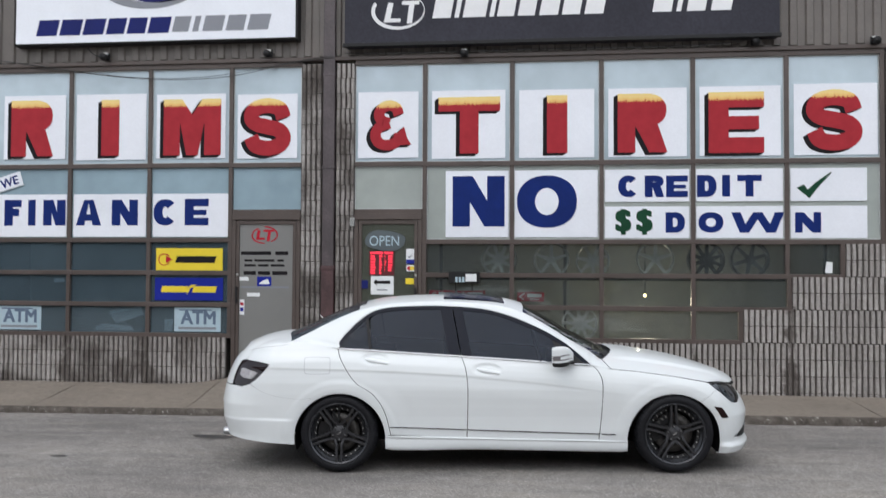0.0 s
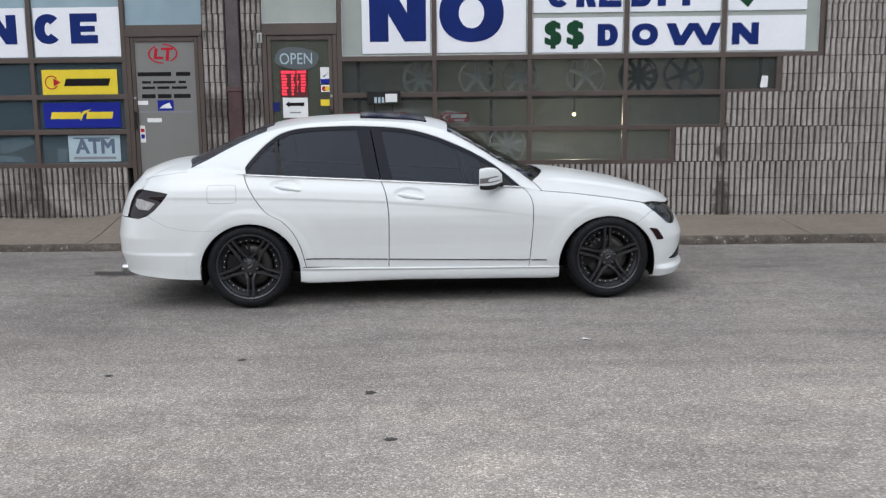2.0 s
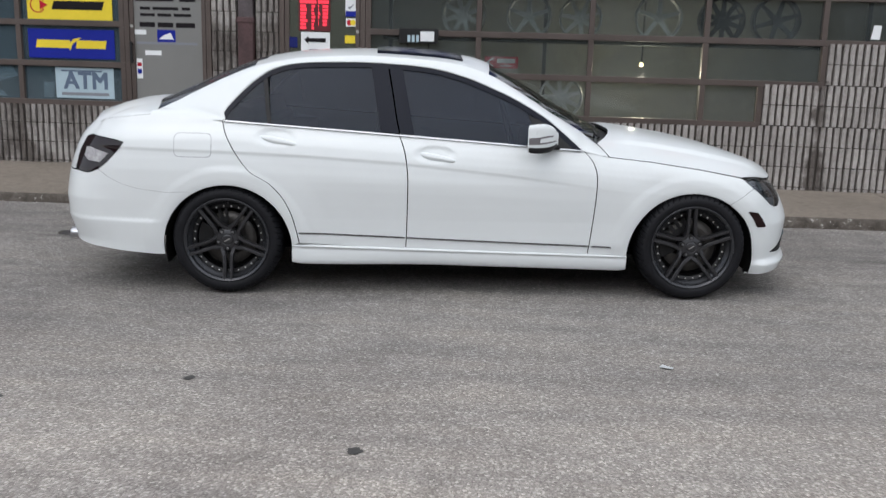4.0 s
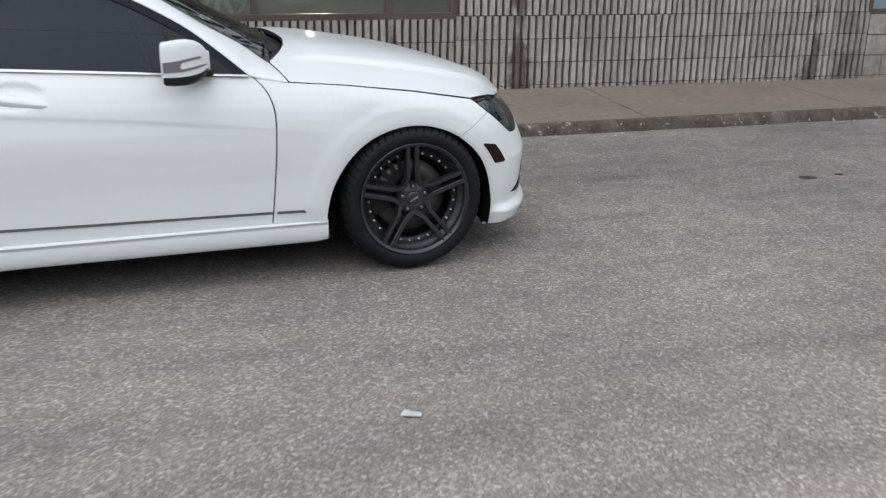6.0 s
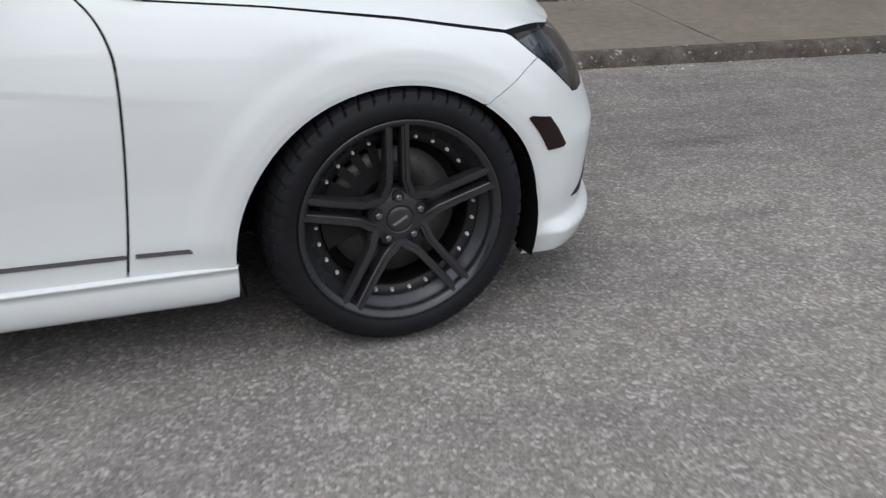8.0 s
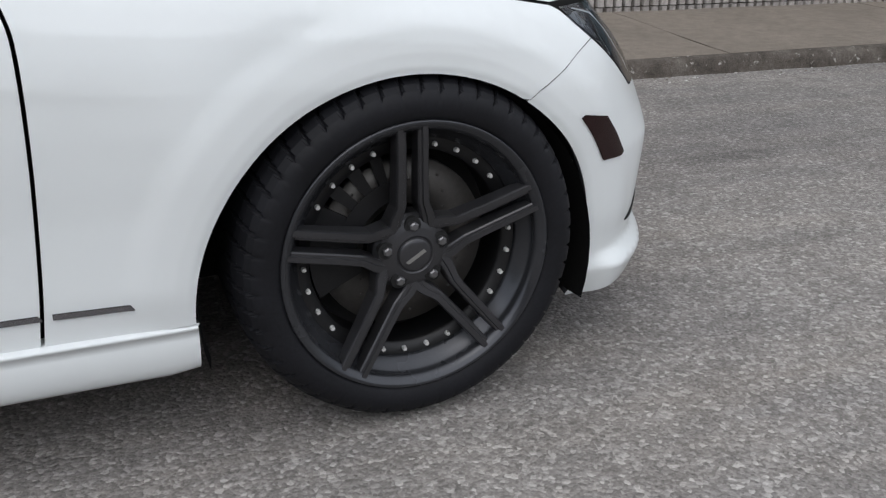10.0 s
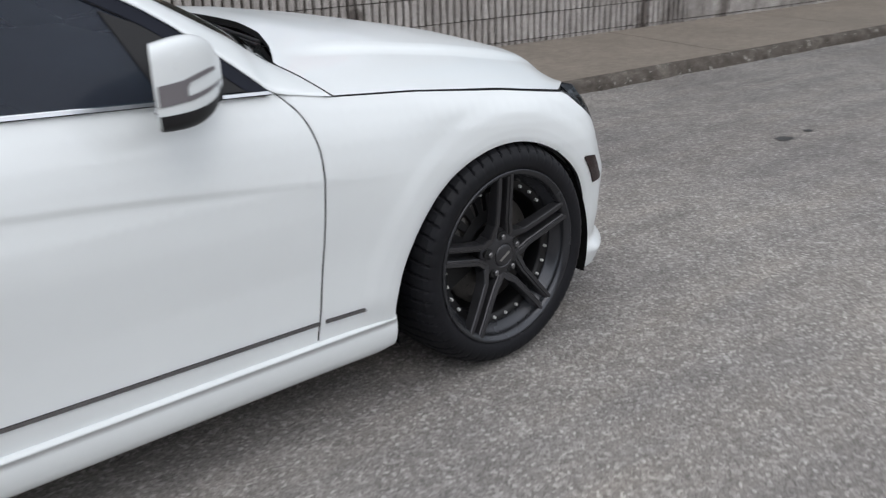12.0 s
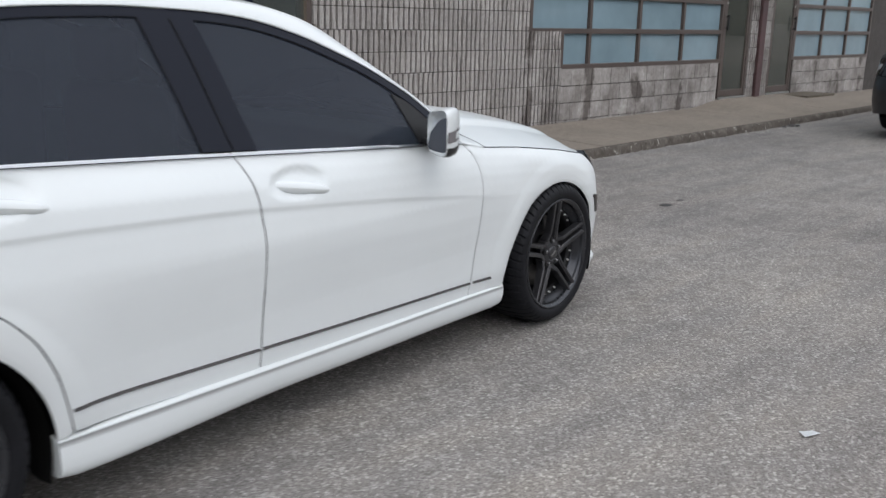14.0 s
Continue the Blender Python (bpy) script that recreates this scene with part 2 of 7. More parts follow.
def block_mat():
    """Split-face concrete block, each a little different, with damp streaks below the window corners."""
    m, n, l, b = base_mat("split_block", rough=0.95, spec=0.2)
    p = world_place(n)
    info = n.new("ShaderNodeObjectInfo")
    c = ramp(n, l, info.outputs["Random"], [(0.0, (0.350, 0.330, 0.316)), (0.5, (0.395, 0.373, 0.357)), (1.0, (0.435, 0.412, 0.395))])
    mid = noise_tex(n, l, p, 22.0, 5, 0.7)
    c = mixed(n, l, 1.0, c, ramp(n, l, mid, [(0.28, (0.76, 0.75, 0.74)), (0.68, (1.10, 1.10, 1.10))]), "MULTIPLY")
    tall = n.new("ShaderNodeMapping")
    tall.inputs["Scale"].default_value = (15.0, 15.0, 2.2)
    l.new(p, tall.inputs[0])
    c = mixed(n, l, 1.0, c, ramp(n, l, noise_tex(n, l, tall.outputs[0], 1.0, 3, 0.6), [(0.3, (0.86, 0.85, 0.84)), (0.62, (1.05, 1.05, 1.05))]), "MULTIPLY")
    fine = noise_tex(n, l, p, 210.0, 2, 0.6)
    c = mixed(n, l, 1.0, c, ramp(n, l, fine, [(0.3, (0.8, 0.8, 0.8)), (0.7, (1.15, 1.15, 1.15))]), "MULTIPLY")
    sep = n.new("ShaderNodeSeparateXYZ")
    l.new(p, sep.inputs[0])
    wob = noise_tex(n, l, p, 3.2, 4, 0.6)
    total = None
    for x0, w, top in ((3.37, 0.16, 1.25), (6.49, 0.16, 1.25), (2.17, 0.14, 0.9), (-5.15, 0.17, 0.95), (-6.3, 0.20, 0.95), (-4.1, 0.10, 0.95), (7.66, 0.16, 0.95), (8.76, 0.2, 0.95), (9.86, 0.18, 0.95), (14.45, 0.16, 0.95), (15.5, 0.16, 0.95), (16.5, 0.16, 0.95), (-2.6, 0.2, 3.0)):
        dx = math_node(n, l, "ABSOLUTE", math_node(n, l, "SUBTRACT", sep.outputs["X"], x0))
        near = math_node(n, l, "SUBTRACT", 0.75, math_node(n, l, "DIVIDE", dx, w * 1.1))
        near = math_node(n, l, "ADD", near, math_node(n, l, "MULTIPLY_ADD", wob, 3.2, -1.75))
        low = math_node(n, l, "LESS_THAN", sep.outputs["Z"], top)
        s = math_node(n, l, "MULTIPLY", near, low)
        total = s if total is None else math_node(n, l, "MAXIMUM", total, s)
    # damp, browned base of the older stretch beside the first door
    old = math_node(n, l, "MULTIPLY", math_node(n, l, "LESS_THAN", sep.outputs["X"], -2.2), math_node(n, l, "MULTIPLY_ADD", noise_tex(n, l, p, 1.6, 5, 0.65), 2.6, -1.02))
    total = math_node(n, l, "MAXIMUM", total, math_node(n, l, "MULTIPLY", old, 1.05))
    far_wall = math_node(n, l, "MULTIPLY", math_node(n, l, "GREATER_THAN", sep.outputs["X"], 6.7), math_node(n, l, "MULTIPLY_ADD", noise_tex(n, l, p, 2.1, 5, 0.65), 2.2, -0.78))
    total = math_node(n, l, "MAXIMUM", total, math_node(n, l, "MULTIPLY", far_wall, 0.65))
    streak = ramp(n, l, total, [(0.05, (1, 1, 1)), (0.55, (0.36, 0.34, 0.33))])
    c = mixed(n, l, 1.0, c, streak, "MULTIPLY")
    l.new(c, b.inputs["Base Color"])
    bump(n, l, math_node(n, l, "ADD", mid, math_node(n, l, "MULTIPLY", fine, 0.5)), b, 0.7, 0.008)
    return m


def pane_mat(name, tint, see, gloss_rough=0.02, film=None, film_share=0.0, ior=1.52):
    """Window glass: part clear, part mirror by Fresnel, part pale film or grime."""
    m = bpy.data.materials.new(name)
    m.use_nodes = True
    n, l = m.node_tree.nodes, m.node_tree.links
    n.remove(n["Principled BSDF"])
    clear = n.new("ShaderNodeBsdfTransparent")
    clear.inputs["Color"].default_value = (*[c * see for c in tint], 1)
    gloss = n.new("ShaderNodeBsdfGlossy")
    gloss.inputs["Roughness"].default_value = gloss_rough
    fres = n.new("ShaderNodeFresnel")
    fres.inputs["IOR"].default_value = ior
    under = clear.outputs[0]
    if film:
        p = world_place(n)
        d = n.new("ShaderNodeBsdfDiffuse")
        l.new(ramp(n, l, noise_tex(n, l, p, 0.9, 3), [(0.3, tuple(c * 0.82 for c in film)), (0.7, film)]), d.inputs["Color"])
        mx = n.new("ShaderNodeMixShader")
        grime = noise_tex(n, l, p, 2.2, 5)
        l.new(math_node(n, l, "MULTIPLY_ADD", grime, 0.3, film_share - 0.15), mx.inputs[0])
        l.new(under, mx.inputs[1])
        l.new(d.outputs[0], mx.inputs[2])
        under = mx.outputs[0]
    mix = n.new("ShaderNodeMixShader")
    l.new(fres.outputs[0], mix.inputs[0])
    l.new(under, mix.inputs[1])
    l.new(gloss.outputs[0], mix.inputs[2])
    l.new(mix.outputs[0], n["Material Output"].inputs["Surface"])
    return m


def glow_mat(name, colour, strength):
    m, n, l, b = base_mat(name, colour, 0.5)
    b.inputs["Emission Color"].default_value = (*colour, 1)
    b.inputs["Emission Strength"].default_value = strength
    return m


def flame_mat():
    """Red letter paint that breaks into a hand-dabbed yellow top."""
    m, n, l, b = base_mat("red_letter_paint", rough=0.6, spec=0.12)
    tc = n.new("ShaderNodeTexCoord")
    sep = n.new("ShaderNodeSeparateXYZ")
    l.new(tc.outputs["Object"], sep.inputs[0])
    rise = math_node(n, l, "ADD", sep.outputs["Z"], 0.8)
    st = n.new("ShaderNodeMapping")
    st.inputs["Scale"].default_value = (34, 34, 9)
    l.new(tc.outputs["Object"], st.inputs[0])
    dab = noise_tex(n, l, st.outputs[0], 1.0, 3)
    edge = math_node(n, l, "MULTIPLY_ADD", dab, 0.17, rise)
    yellow = math_node(n, l, "GREATER_THAN", edge, 0.785)
    red = ramp(n, l, noise_tex(n, l, tc.outputs["Object"], 5.0), [(0.3, (0.33, 0.026, 0.036)), (0.7, (0.41, 0.034, 0.045))])
    gold = ramp(n, l, math_node(n, l, "MULTIPLY_ADD", dab, 0.08, rise), [(0.70, (0.72, 0.28, 0.05)), (0.80, (0.84, 0.64, 0.26))])
    l.new(mixed(n, l, yellow, red, gold), b.inputs["Base Color"])
    return m


def paint_mat(name, colour, flake=0.0):
    m, n, l, b = base_mat(name, colour, 0.38, 0.0, 0.6, 0.35)
    p = world_place(n)
    dust = noise_tex(n, l, p, 2.4, 5, 0.6)
    l.new(ramp(n, l, dust, [(0.3, tuple(c * 0.965 for c in colour)), (0.7, colour)]), b.inputs["Base Color"])
    l.new(math_node(n, l, "MULTIPLY_ADD", dust, 0.10, 0.0), b.inputs["Coat Roughness"])
    return m


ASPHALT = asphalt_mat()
CONCRETE = concrete_mat("pavement_concrete", (0.254, 0.220, 0.186), 0.18)
KERB = kerb_mat()
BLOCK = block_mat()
MORTAR = concrete_mat("mortar", (0.085, 0.078, 0.074))
# dark groove floors: the shade of deeper grooves put into the colour
GROOVE = concrete_mat("shaded_groove", (0.100, 0.088, 0.080))
BRONZE = stained("bronze_window_frame", (0.082, 0.062, 0.054), 0.45, 0.0, 0.18, 2.0, 90.0, 0.05)
SIDING = stained("brown_metal_siding", (0.142, 0.126, 0.114), 0.5, 0.0, 0.15, 1.5, 50.0, 0.05)
PIPE = stained("downspout_paint", (0.082, 0.066, 0.070), 0.5, 0.0, 0.3, 3.0, 40.0, 0.1)
PIPE_RED = stained("primer_pipe", (0.078, 0.040, 0.041), 0.6, 0.0, 0.3, 4.0, 40.0, 0.1)
FROST = pane_mat("frosted_pane", (0.8, 0.9, 0.9), 0.5, 0.05, (0.590, 0.705, 0.775), 0.84)
FROST_GREY = pane_mat("frosted_grey_pane", (0.85, 0.88, 0.84), 0.5, 0.05, (0.48, 0.525, 0.495), 0.82)
FAR_PANE = pane_mat("blue_far_pane", (0.7, 0.85, 0.9), 0.5, 0.05, (0.27, 0.375, 0.43), 0.84)
FROST_BLUE = pane_mat("frosted_blue_pane", (0.7, 0.85, 0.9), 0.5, 0.05, (0.375, 0.505, 0.575), 0.84)
DARK_PANE = pane_mat("dim_pane", (0.87, 0.91, 0.90), 0.95, 0.02, (0.175, 0.200, 0.205), 0.14)
BLUE_PANE = pane_mat("dim_blue_pane", (0.74, 0.84, 0.88), 0.95, 0.02, (0.11, 0.155, 0.185), 0.36)
DOOR_PANE = pane_mat("door_pane", (0.84, 0.90, 0.84), 0.75, 0.02, (0.22, 0.235, 0.20), 0.28)
FROST_DOOR = stained("frosted_door_glass", (0.205, 0.205, 0.198), 0.35, 0.0, 0.08, 0.9, 200.0, 0.02)
BOARD = stained("white_board", (0.81, 0.835, 0.89), 0.55, 0.0, 0.035, 1.5, 40.0, 0.0)
FLAME = flame_mat()
BLACK_INK = stained("black_paint", (0.014, 0.012, 0.014), 0.6, 0.0, 0.2, 4.0, 60.0, 0.0, 0.0, 0.12)
BLUE_INK = stained("blue_paint", (0.008, 0.024, 0.150), 0.6, 0.0, 0.14, 3.0, 70.0, 0.0, 0.0, 0.12)
GREEN_INK = stained("green_paint", (0.012, 0.060, 0.030), 0.6, 0.0, 0.14, 3.0, 70.0, 0.0, 0.0, 0.12)
DARK_SIGN = stained("dark_sign_face", (0.044, 0.044, 0.056), 0.6, 0.0, 0.2, 1.0, 30.0, 0.0, 0.0, 0.12)
WHITE_INK = stained("white_ink", (0.78, 0.78, 0.79), 0.5, 0.0, 0.05, 3.0, 60.0, 0.0)
GREY_INK = stained("grey_ink", (0.22, 0.23, 0.26), 0.5, 0.0, 0.05, 3.0, 60.0, 0.0)
NAVY_INK = stained("navy_ink", (0.016, 0.022, 0.13), 0.6, 0.0, 0.1, 3.0, 60.0, 0.0, 0.0, 0.12)
YELLOW = stained("yellow_sign", (0.80, 0.62, 0.03), 0.45, 0.0, 0.05, 2.0, 40.0, 0.0)
BLUE_SIGN = stained("blue_sign", (0.014, 0.024, 0.27), 0.6, 0.0, 0.08, 2.0, 40.0, 0.0, 0.0, 0.12)
RED_INK = stained("red_ink", (0.46, 0.018, 0.035), 0.6, 0.0, 0.08, 3.0, 60.0, 0.0, 0.0, 0.12)
PALE_BLUE = stained("pale_blue_sign", (0.40, 0.52, 0.58), 0.5, 0.0, 0.06, 3.0, 60.0, 0.0)
SLATE = stained("slate_ink", (0.10, 0.14, 0.21), 0.5, 0.0, 0.08, 3.0, 60.0, 0.0)
PAPER = stained("paper", (0.80, 0.82, 0.83), 0.8, 0.0, 0.05, 6.0, 60.0, 0.0)
DISPLAY_STEEL = stained("bright_wheel_silver", (0.66, 0.66, 0.65), 0.35, 0.25, 0.1, 4.0, 80.0, 0.0)
STEEL = stained("brushed_steel", (0.45, 0.45, 0.44), 0.35, 0.9, 0.1, 4.0, 80.0, 0.05)
LED = glow_mat("red_led", (0.85, 0.03, 0.06), 0.75)
LAMP = glow_mat("bulb_glow", (1.0, 0.80, 0.38), 3.5)
BEAD = stained("pale_glazing_bead", (0.50, 0.52, 0.52), 0.5, 0.0, 0.2, 3.0, 40.0, 0.0)
INSIDE = stained("shop_wall", (0.40, 0.395, 0.355), 0.9, 0.0, 0.15, 1.0, 20.0, 0.0)
INSIDE_DARK = stained("shop_dark", (0.07, 0.07, 0.068), 0.8, 0.0, 0.25, 2.0, 20.0, 0.0)
CABLE = stained("black_cable", (0.03, 0.03, 0.03), 0.6, 0.0, 0.1, 5.0, 50.0, 0.0)
STAIN = stained("oil_stain", (0.055, 0.052, 0.050), 0.55, 0.0, 0.3, 7.0, 120.0, 0.3)
MAT = stained("door_mat", (0.10, 0.082, 0.06), 0.95, 0.0, 0.2, 8.0, 90.0, 0.3)

WHITE_PAINT = paint_mat("white_car_paint", (0.735, 0.768, 0.775))
BLACK_PAINT = paint_mat("black_car_paint", (0.012, 0.012, 0.014))
GLOSS_BLACK = base_mat("gloss_black_trim", (0.011, 0.013, 0.021), 0.20, spec=0.12)[0]
SEAM = base_mat("shut_line_shade", (0.036, 0.037, 0.040), 0.9, spec=0.1)[0]
SATIN_BLACK = stained("satin_black_plastic", (0.013, 0.013, 0.014), 0.5, 0.0, 0.15, 8.0, 200.0, 0.05, 0.0, 0.3)
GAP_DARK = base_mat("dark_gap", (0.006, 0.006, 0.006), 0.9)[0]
LINER = stained("wheel_well_liner", (0.007, 0.007, 0.007), 0.95, 0.0, 0.2, 8.0, 120.0, 0.1, 0.0, 0.1)
RUBBER = stained("tyre_rubber", (0.0095, 0.0098, 0.0122), 0.60, 0.0, 0.25, 9.0, 160.0, 0.05, 0.0, 0.20)
GUNMETAL = stained("gunmetal_wheel", (0.052, 0.052, 0.056), 0.32, 0.55, 0.10, 6.0, 220.0, 0.03)
RIM_BLACK = stained("black_barrel", (0.010, 0.010, 0.011), 0.45, 0.3, 0.15, 6.0, 150.0, 0.0)
TRIM_METAL = base_mat("satin_belt_metal", (0.52, 0.53, 0.55), 0.28, 1.0)[0]
CHROME = base_mat("chrome", (0.80, 0.80, 0.82), 0.10, 1.0)[0]
STRIP_METAL = base_mat("satin_strip", (0.30, 0.30, 0.32), 0.25, 1.0)[0]
LIP = stained("satin_rim_lip", (0.050, 0.052, 0.058), 0.25, 0.6, 0.10, 6.0, 220.0, 0.02)
DISC = stained("brake_disc", (0.085, 0.08, 0.075), 0.42, 0.5, 0.15, 12.0, 120.0, 0.05)
NUT = base_mat("lug_nut_steel", (0.20, 0.20, 0.205), 0.50, 1.0)[0]
TINT = pane_mat("tinted_car_glass", (0.70, 0.92, 1.0), 0.40, 0.10, (0.046, 0.055, 0.075), 0.58, 1.26)
SCREEN = pane_mat("windscreen_glass", (0.72, 0.92, 0.86), 0.75)
LENS = pane_mat("smoked_lens", (0.85, 0.90, 0.95), 0.90)
LAMP_GREY = stained("lamp_housing_grey", (0.19, 0.20, 0.215), 0.3, 0.3, 0.2, 14.0, 60.0, 0.0)
MARKER = base_mat("smoked_red_marker", (0.016, 0.005, 0.005), 0.12, spec=0.3)[0]
TAIL_RED = base_mat("smoked_tail_lens", (0.012, 0.006, 0.008), 0.06)[0]
REVERSE = stained("pale_reversing_lens", (0.40, 0.39, 0.40), 0.2, 0.0, 0.35, 30.0, 90.0, 0.0)
TAIL_GREY = base_mat("smoked_reflector", (0.16, 0.15, 0.16), 0.12)[0]
SEAT = stained("black_leather", (0.020, 0.019, 0.019), 0.55, 0.0, 0.1, 6.0, 90.0, 0.1)
MIRROR = base_mat("mirror_glass", (0.85, 0.87, 0.90), 0.01, 1.0)[0]


def grit_mat():
    m, n, l, b = base_mat("kerb_grit", rough=0.95, spec=0.2)
    g = n.new("ShaderNodeNewGeometry")
    l.new(ramp(n, l, g.outputs["Random Per Island"], [(0.0, (0.10, 0.085, 0.07)), (0.55, (0.22, 0.195, 0.17)), (0.85, (0.34, 0.32, 0.29)), (1.0, (0.62, 0.61, 0.58))]), b.inputs["Base Color"])
    return m


GRIT = grit_mat()

# ---------------------------------------------------------------- ground
def ground_z(x, y):
    return 0.0070 * (x - 1.38) - 0.0101 * y


def sheet(name, rows, mat, kind="structure", label="", category="", parent=None):
    w = len(rows[0])
    faces = [(i * w + j, i * w + j + 1, (i + 1) * w + j + 1, (i + 1) * w + j) for i in range(len(rows) - 1) for j in range(w - 1)]
    ob = shell(name, [p for r in rows for p in r], faces, mat, parent)
    return tagged(ob, label, category, "", kind)


xs = [-1500, -200, -40, -15, -8, -4, 0, 4, 8, 15, 40, 200, 1500]
ys = [-1500, -200, -40, -15, -8, -4, 0, 2.98, 6, 20, 200, 1500]
rows = []
for y in ys:
    rows.append([(x, y, ground_z(max(-20, min(24, x)), max(-14, min(6, y)))) for x in xs])
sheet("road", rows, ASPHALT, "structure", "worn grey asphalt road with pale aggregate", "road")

# ---------------------------------------------------------------- kerb and pavement
KERB_Y, WALL_Y = 2.82, 4.33
COURSE, RIB = 0.21, 0.07


def kerb_top(x):
    return ground_z(x, KERB_Y) + 0.082 + 0.008 * math.sin(x * 0.31)


def walk_z(x, v):
    """Pavement height: from the kerb (v=0) to the wall (v=1), rising to the door sills."""
    foot = 0.125
    for d in (-3.48, -1.80, 11.42, 13.0):
        foot += 0.10 * math.exp(-((x - d) / 0.85) ** 4)
    k = kerb_top(x)
    return k + (foot - k) * smoothstep(0.0, 1.0, v) if v < 1 else foot


# kerb: a broken, worn concrete edge
rows = []
n = 900
for i in range(n + 1):
    x = -24 + 56 * i / n
    w = noise.fractal(Vector((x * 2.3, 0.0, 3.1)), 1.0, 2.0, 4) * 0.022
    chip = max(0.0, noise.noise(Vector((x * 1.7, 5.0, 0.0))) - 0.25) * 0.05
    zt = kerb_top(x)
    g = ground_z(x, KERB_Y) - 0.02
    y0 = KERB_Y + w
    rows.append([(x, y0 - 0.012, g), (x, y0 - 0.006 + 0.4 * w, g + 0.05), (x, y0 + 0.004 + chip, zt - 0.022 - chip * 0.6), (x, y0 + 0.022 + chip, zt - 0.004 - chip * 0.35 + 0.25 * w), (x, y0 + 0.045, zt + 0.12 * w), (x, KERB_Y + 0.075, zt + 0.001)])
sheet("kerb", rows, KERB, "structure", "worn chipped concrete kerb beside the road", "kerb")

pavement = new("pavement")
tagged(pavement, "stained concrete pavement slabs between kerb and shop wall", "pavement", "", "structure")
joints = [-24.0, -18.0, -14.0, -12.05, -10.05, -8.05, -6.03, -4.02, -2.02, -0.02, 1.99, 4.0, 6.02, 8.03, 10.04, 12.05, 14.06, 16.07, 18.1, 23.0, 32.0]
bm = bmesh.new()
add_box(bm, (-24, KERB_Y + 0.07, -0.40), (32, WALL_Y + 0.03, -0.19))
part("pavement_bed", bm, MORTAR, pavement)
for a, b in zip(joints, joints[1:]):
    a, b = a + 0.007, b - 0.007
    nx, ny = max(6, int((b - a) / 0.12)), 10
    rws = []
    for j in range(ny + 1):
        v = j / ny
        y = KERB_Y + 0.075 + (WALL_Y + 0.03 - KERB_Y - 0.075) * v
        rws.append([(a + (b - a) * i / nx + 0.02 * math.sin(7 * v + a) * (0 < i < nx), y, walk_z(a + (b - a) * i / nx, v) + 0.004 * noise.noise(Vector((a + i * 0.2, y * 2, 1.0)))) for i in range(nx + 1)])
    top = [p for r in rws for p in r]
    w = nx + 1
    faces = [(j * w + i, j * w + i + 1, (j + 1) * w + i + 1, (j + 1) * w + i) for j in range(ny) for i in range(nx)]
    low = len(top)
    ring = [i for i in range(w)] + [j * w + nx for j in range(1, ny + 1)] + [ny * w + i for i in range(nx - 1, -1, -1)] + [j * w for j in range(ny - 1, 0, -1)]
    verts = top + [(top[i][0], top[i][1], top[i][2] - 0.06) for i in ring]
    for k in range(len(ring)):
        q = (k + 1) % len(ring)
        faces.append((ring[k], low + k, low + q, ring[q]))
    slab = shell("slab", verts, faces, CONCRETE, pavement, "", None, False)

# ---------------------------------------------------------------- shop front: layout
# Columns and rails of the window grid; the pattern is mirrored beyond the pier at MIRROR_X.
HEAD, RAIL1, RAIL2, RAIL3, RAIL4, FOOT = 4.475, 3.10, 2.065, 1.625, 1.205, 0.785
MIRROR_X = 4.93


def far_x(x):
    """The neighbouring unit mirrors this one beyond the pier, its bays a little narrower."""
    return 2 * MIRROR_X - x if x > 2.76 else 7.10 + (2.76 - x) * 0.946


COLS = [-1.31, -0.15, 1.012, 2.175, 3.338, 4.50]
LEFT_COLS = [-8.63, -7.47, -6.306, -5.145, -3.984]
FRONT = 4.300


def rib_block(ribs, width, height, seed, rough=1.0):
    """One split-face block: upright broken ribs on a recessed face."""
    rnd = random.Random(seed)
    verts, faces = [], []

    def quad(a, b, c, d):
        faces.append((a, b, c, d))
    back = 0.060
    p = width / ribs
    gap = p * 0.33
    j = 0.0045
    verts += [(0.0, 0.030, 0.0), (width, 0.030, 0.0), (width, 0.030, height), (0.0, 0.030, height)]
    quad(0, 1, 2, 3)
    for k in range(ribs):
        x0, x1 = k * p + gap / 2, (k + 1) * p - gap / 2
        xm = (x0 + x1) / 2
        b = len(verts)
        for z in (j, height * (0.35 + 0.3 * rnd.random()), height - j):
            d = [rnd.uniform(-0.010, 0.004) * rough for _ in range(3)]
            e = rnd.uniform(-0.003, 0.003)
            verts += [(x0, 0.030, z), (x0 + 0.002 + e, d[0] + 0.005, z), (xm + e, d[1], z), (x1 - 0.002 + e, d[2] + 0.005, z), (x1, 0.030, z)]
        for r in range(2):
            for c in range(4):
                a = b + r * 5 + c
                quad(a, a + 1, a + 6, a + 5)
        faces.append((b + 4, b + 3, b + 2, b + 1, b))
        faces.append((b + 10, b + 11, b + 12, b + 13, b + 14))
    me = bpy.data.meshes.new("block")
    me.from_pydata(verts, [], faces)
    me.materials.append(BLOCK)
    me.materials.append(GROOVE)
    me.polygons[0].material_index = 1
    return me


def plain_block(width, height, seed):
    rnd = random.Random(seed)
    bm = bmesh.new()
    add_box(bm, (0.004, 0.010, 0.004), (width - 0.004, 0.035, height - 0.004), 0.004)
    for v in bm.verts:
        v.co.y += rnd.uniform(-0.002, 0.002)
    me = bpy.data.meshes.new("block")
    bm.to_mesh(me)
    bm.free()
    me.materials.append(BLOCK)
    return me


BLOCKS = {(n, k): rib_block(n, n * RIB, COURSE, 17 * n + k) for n in range(1, 7) for k in range(5)}
PLAINS = [plain_block(0.42, COURSE, 300 + k) for k in range(4)]
wall_jobs = []


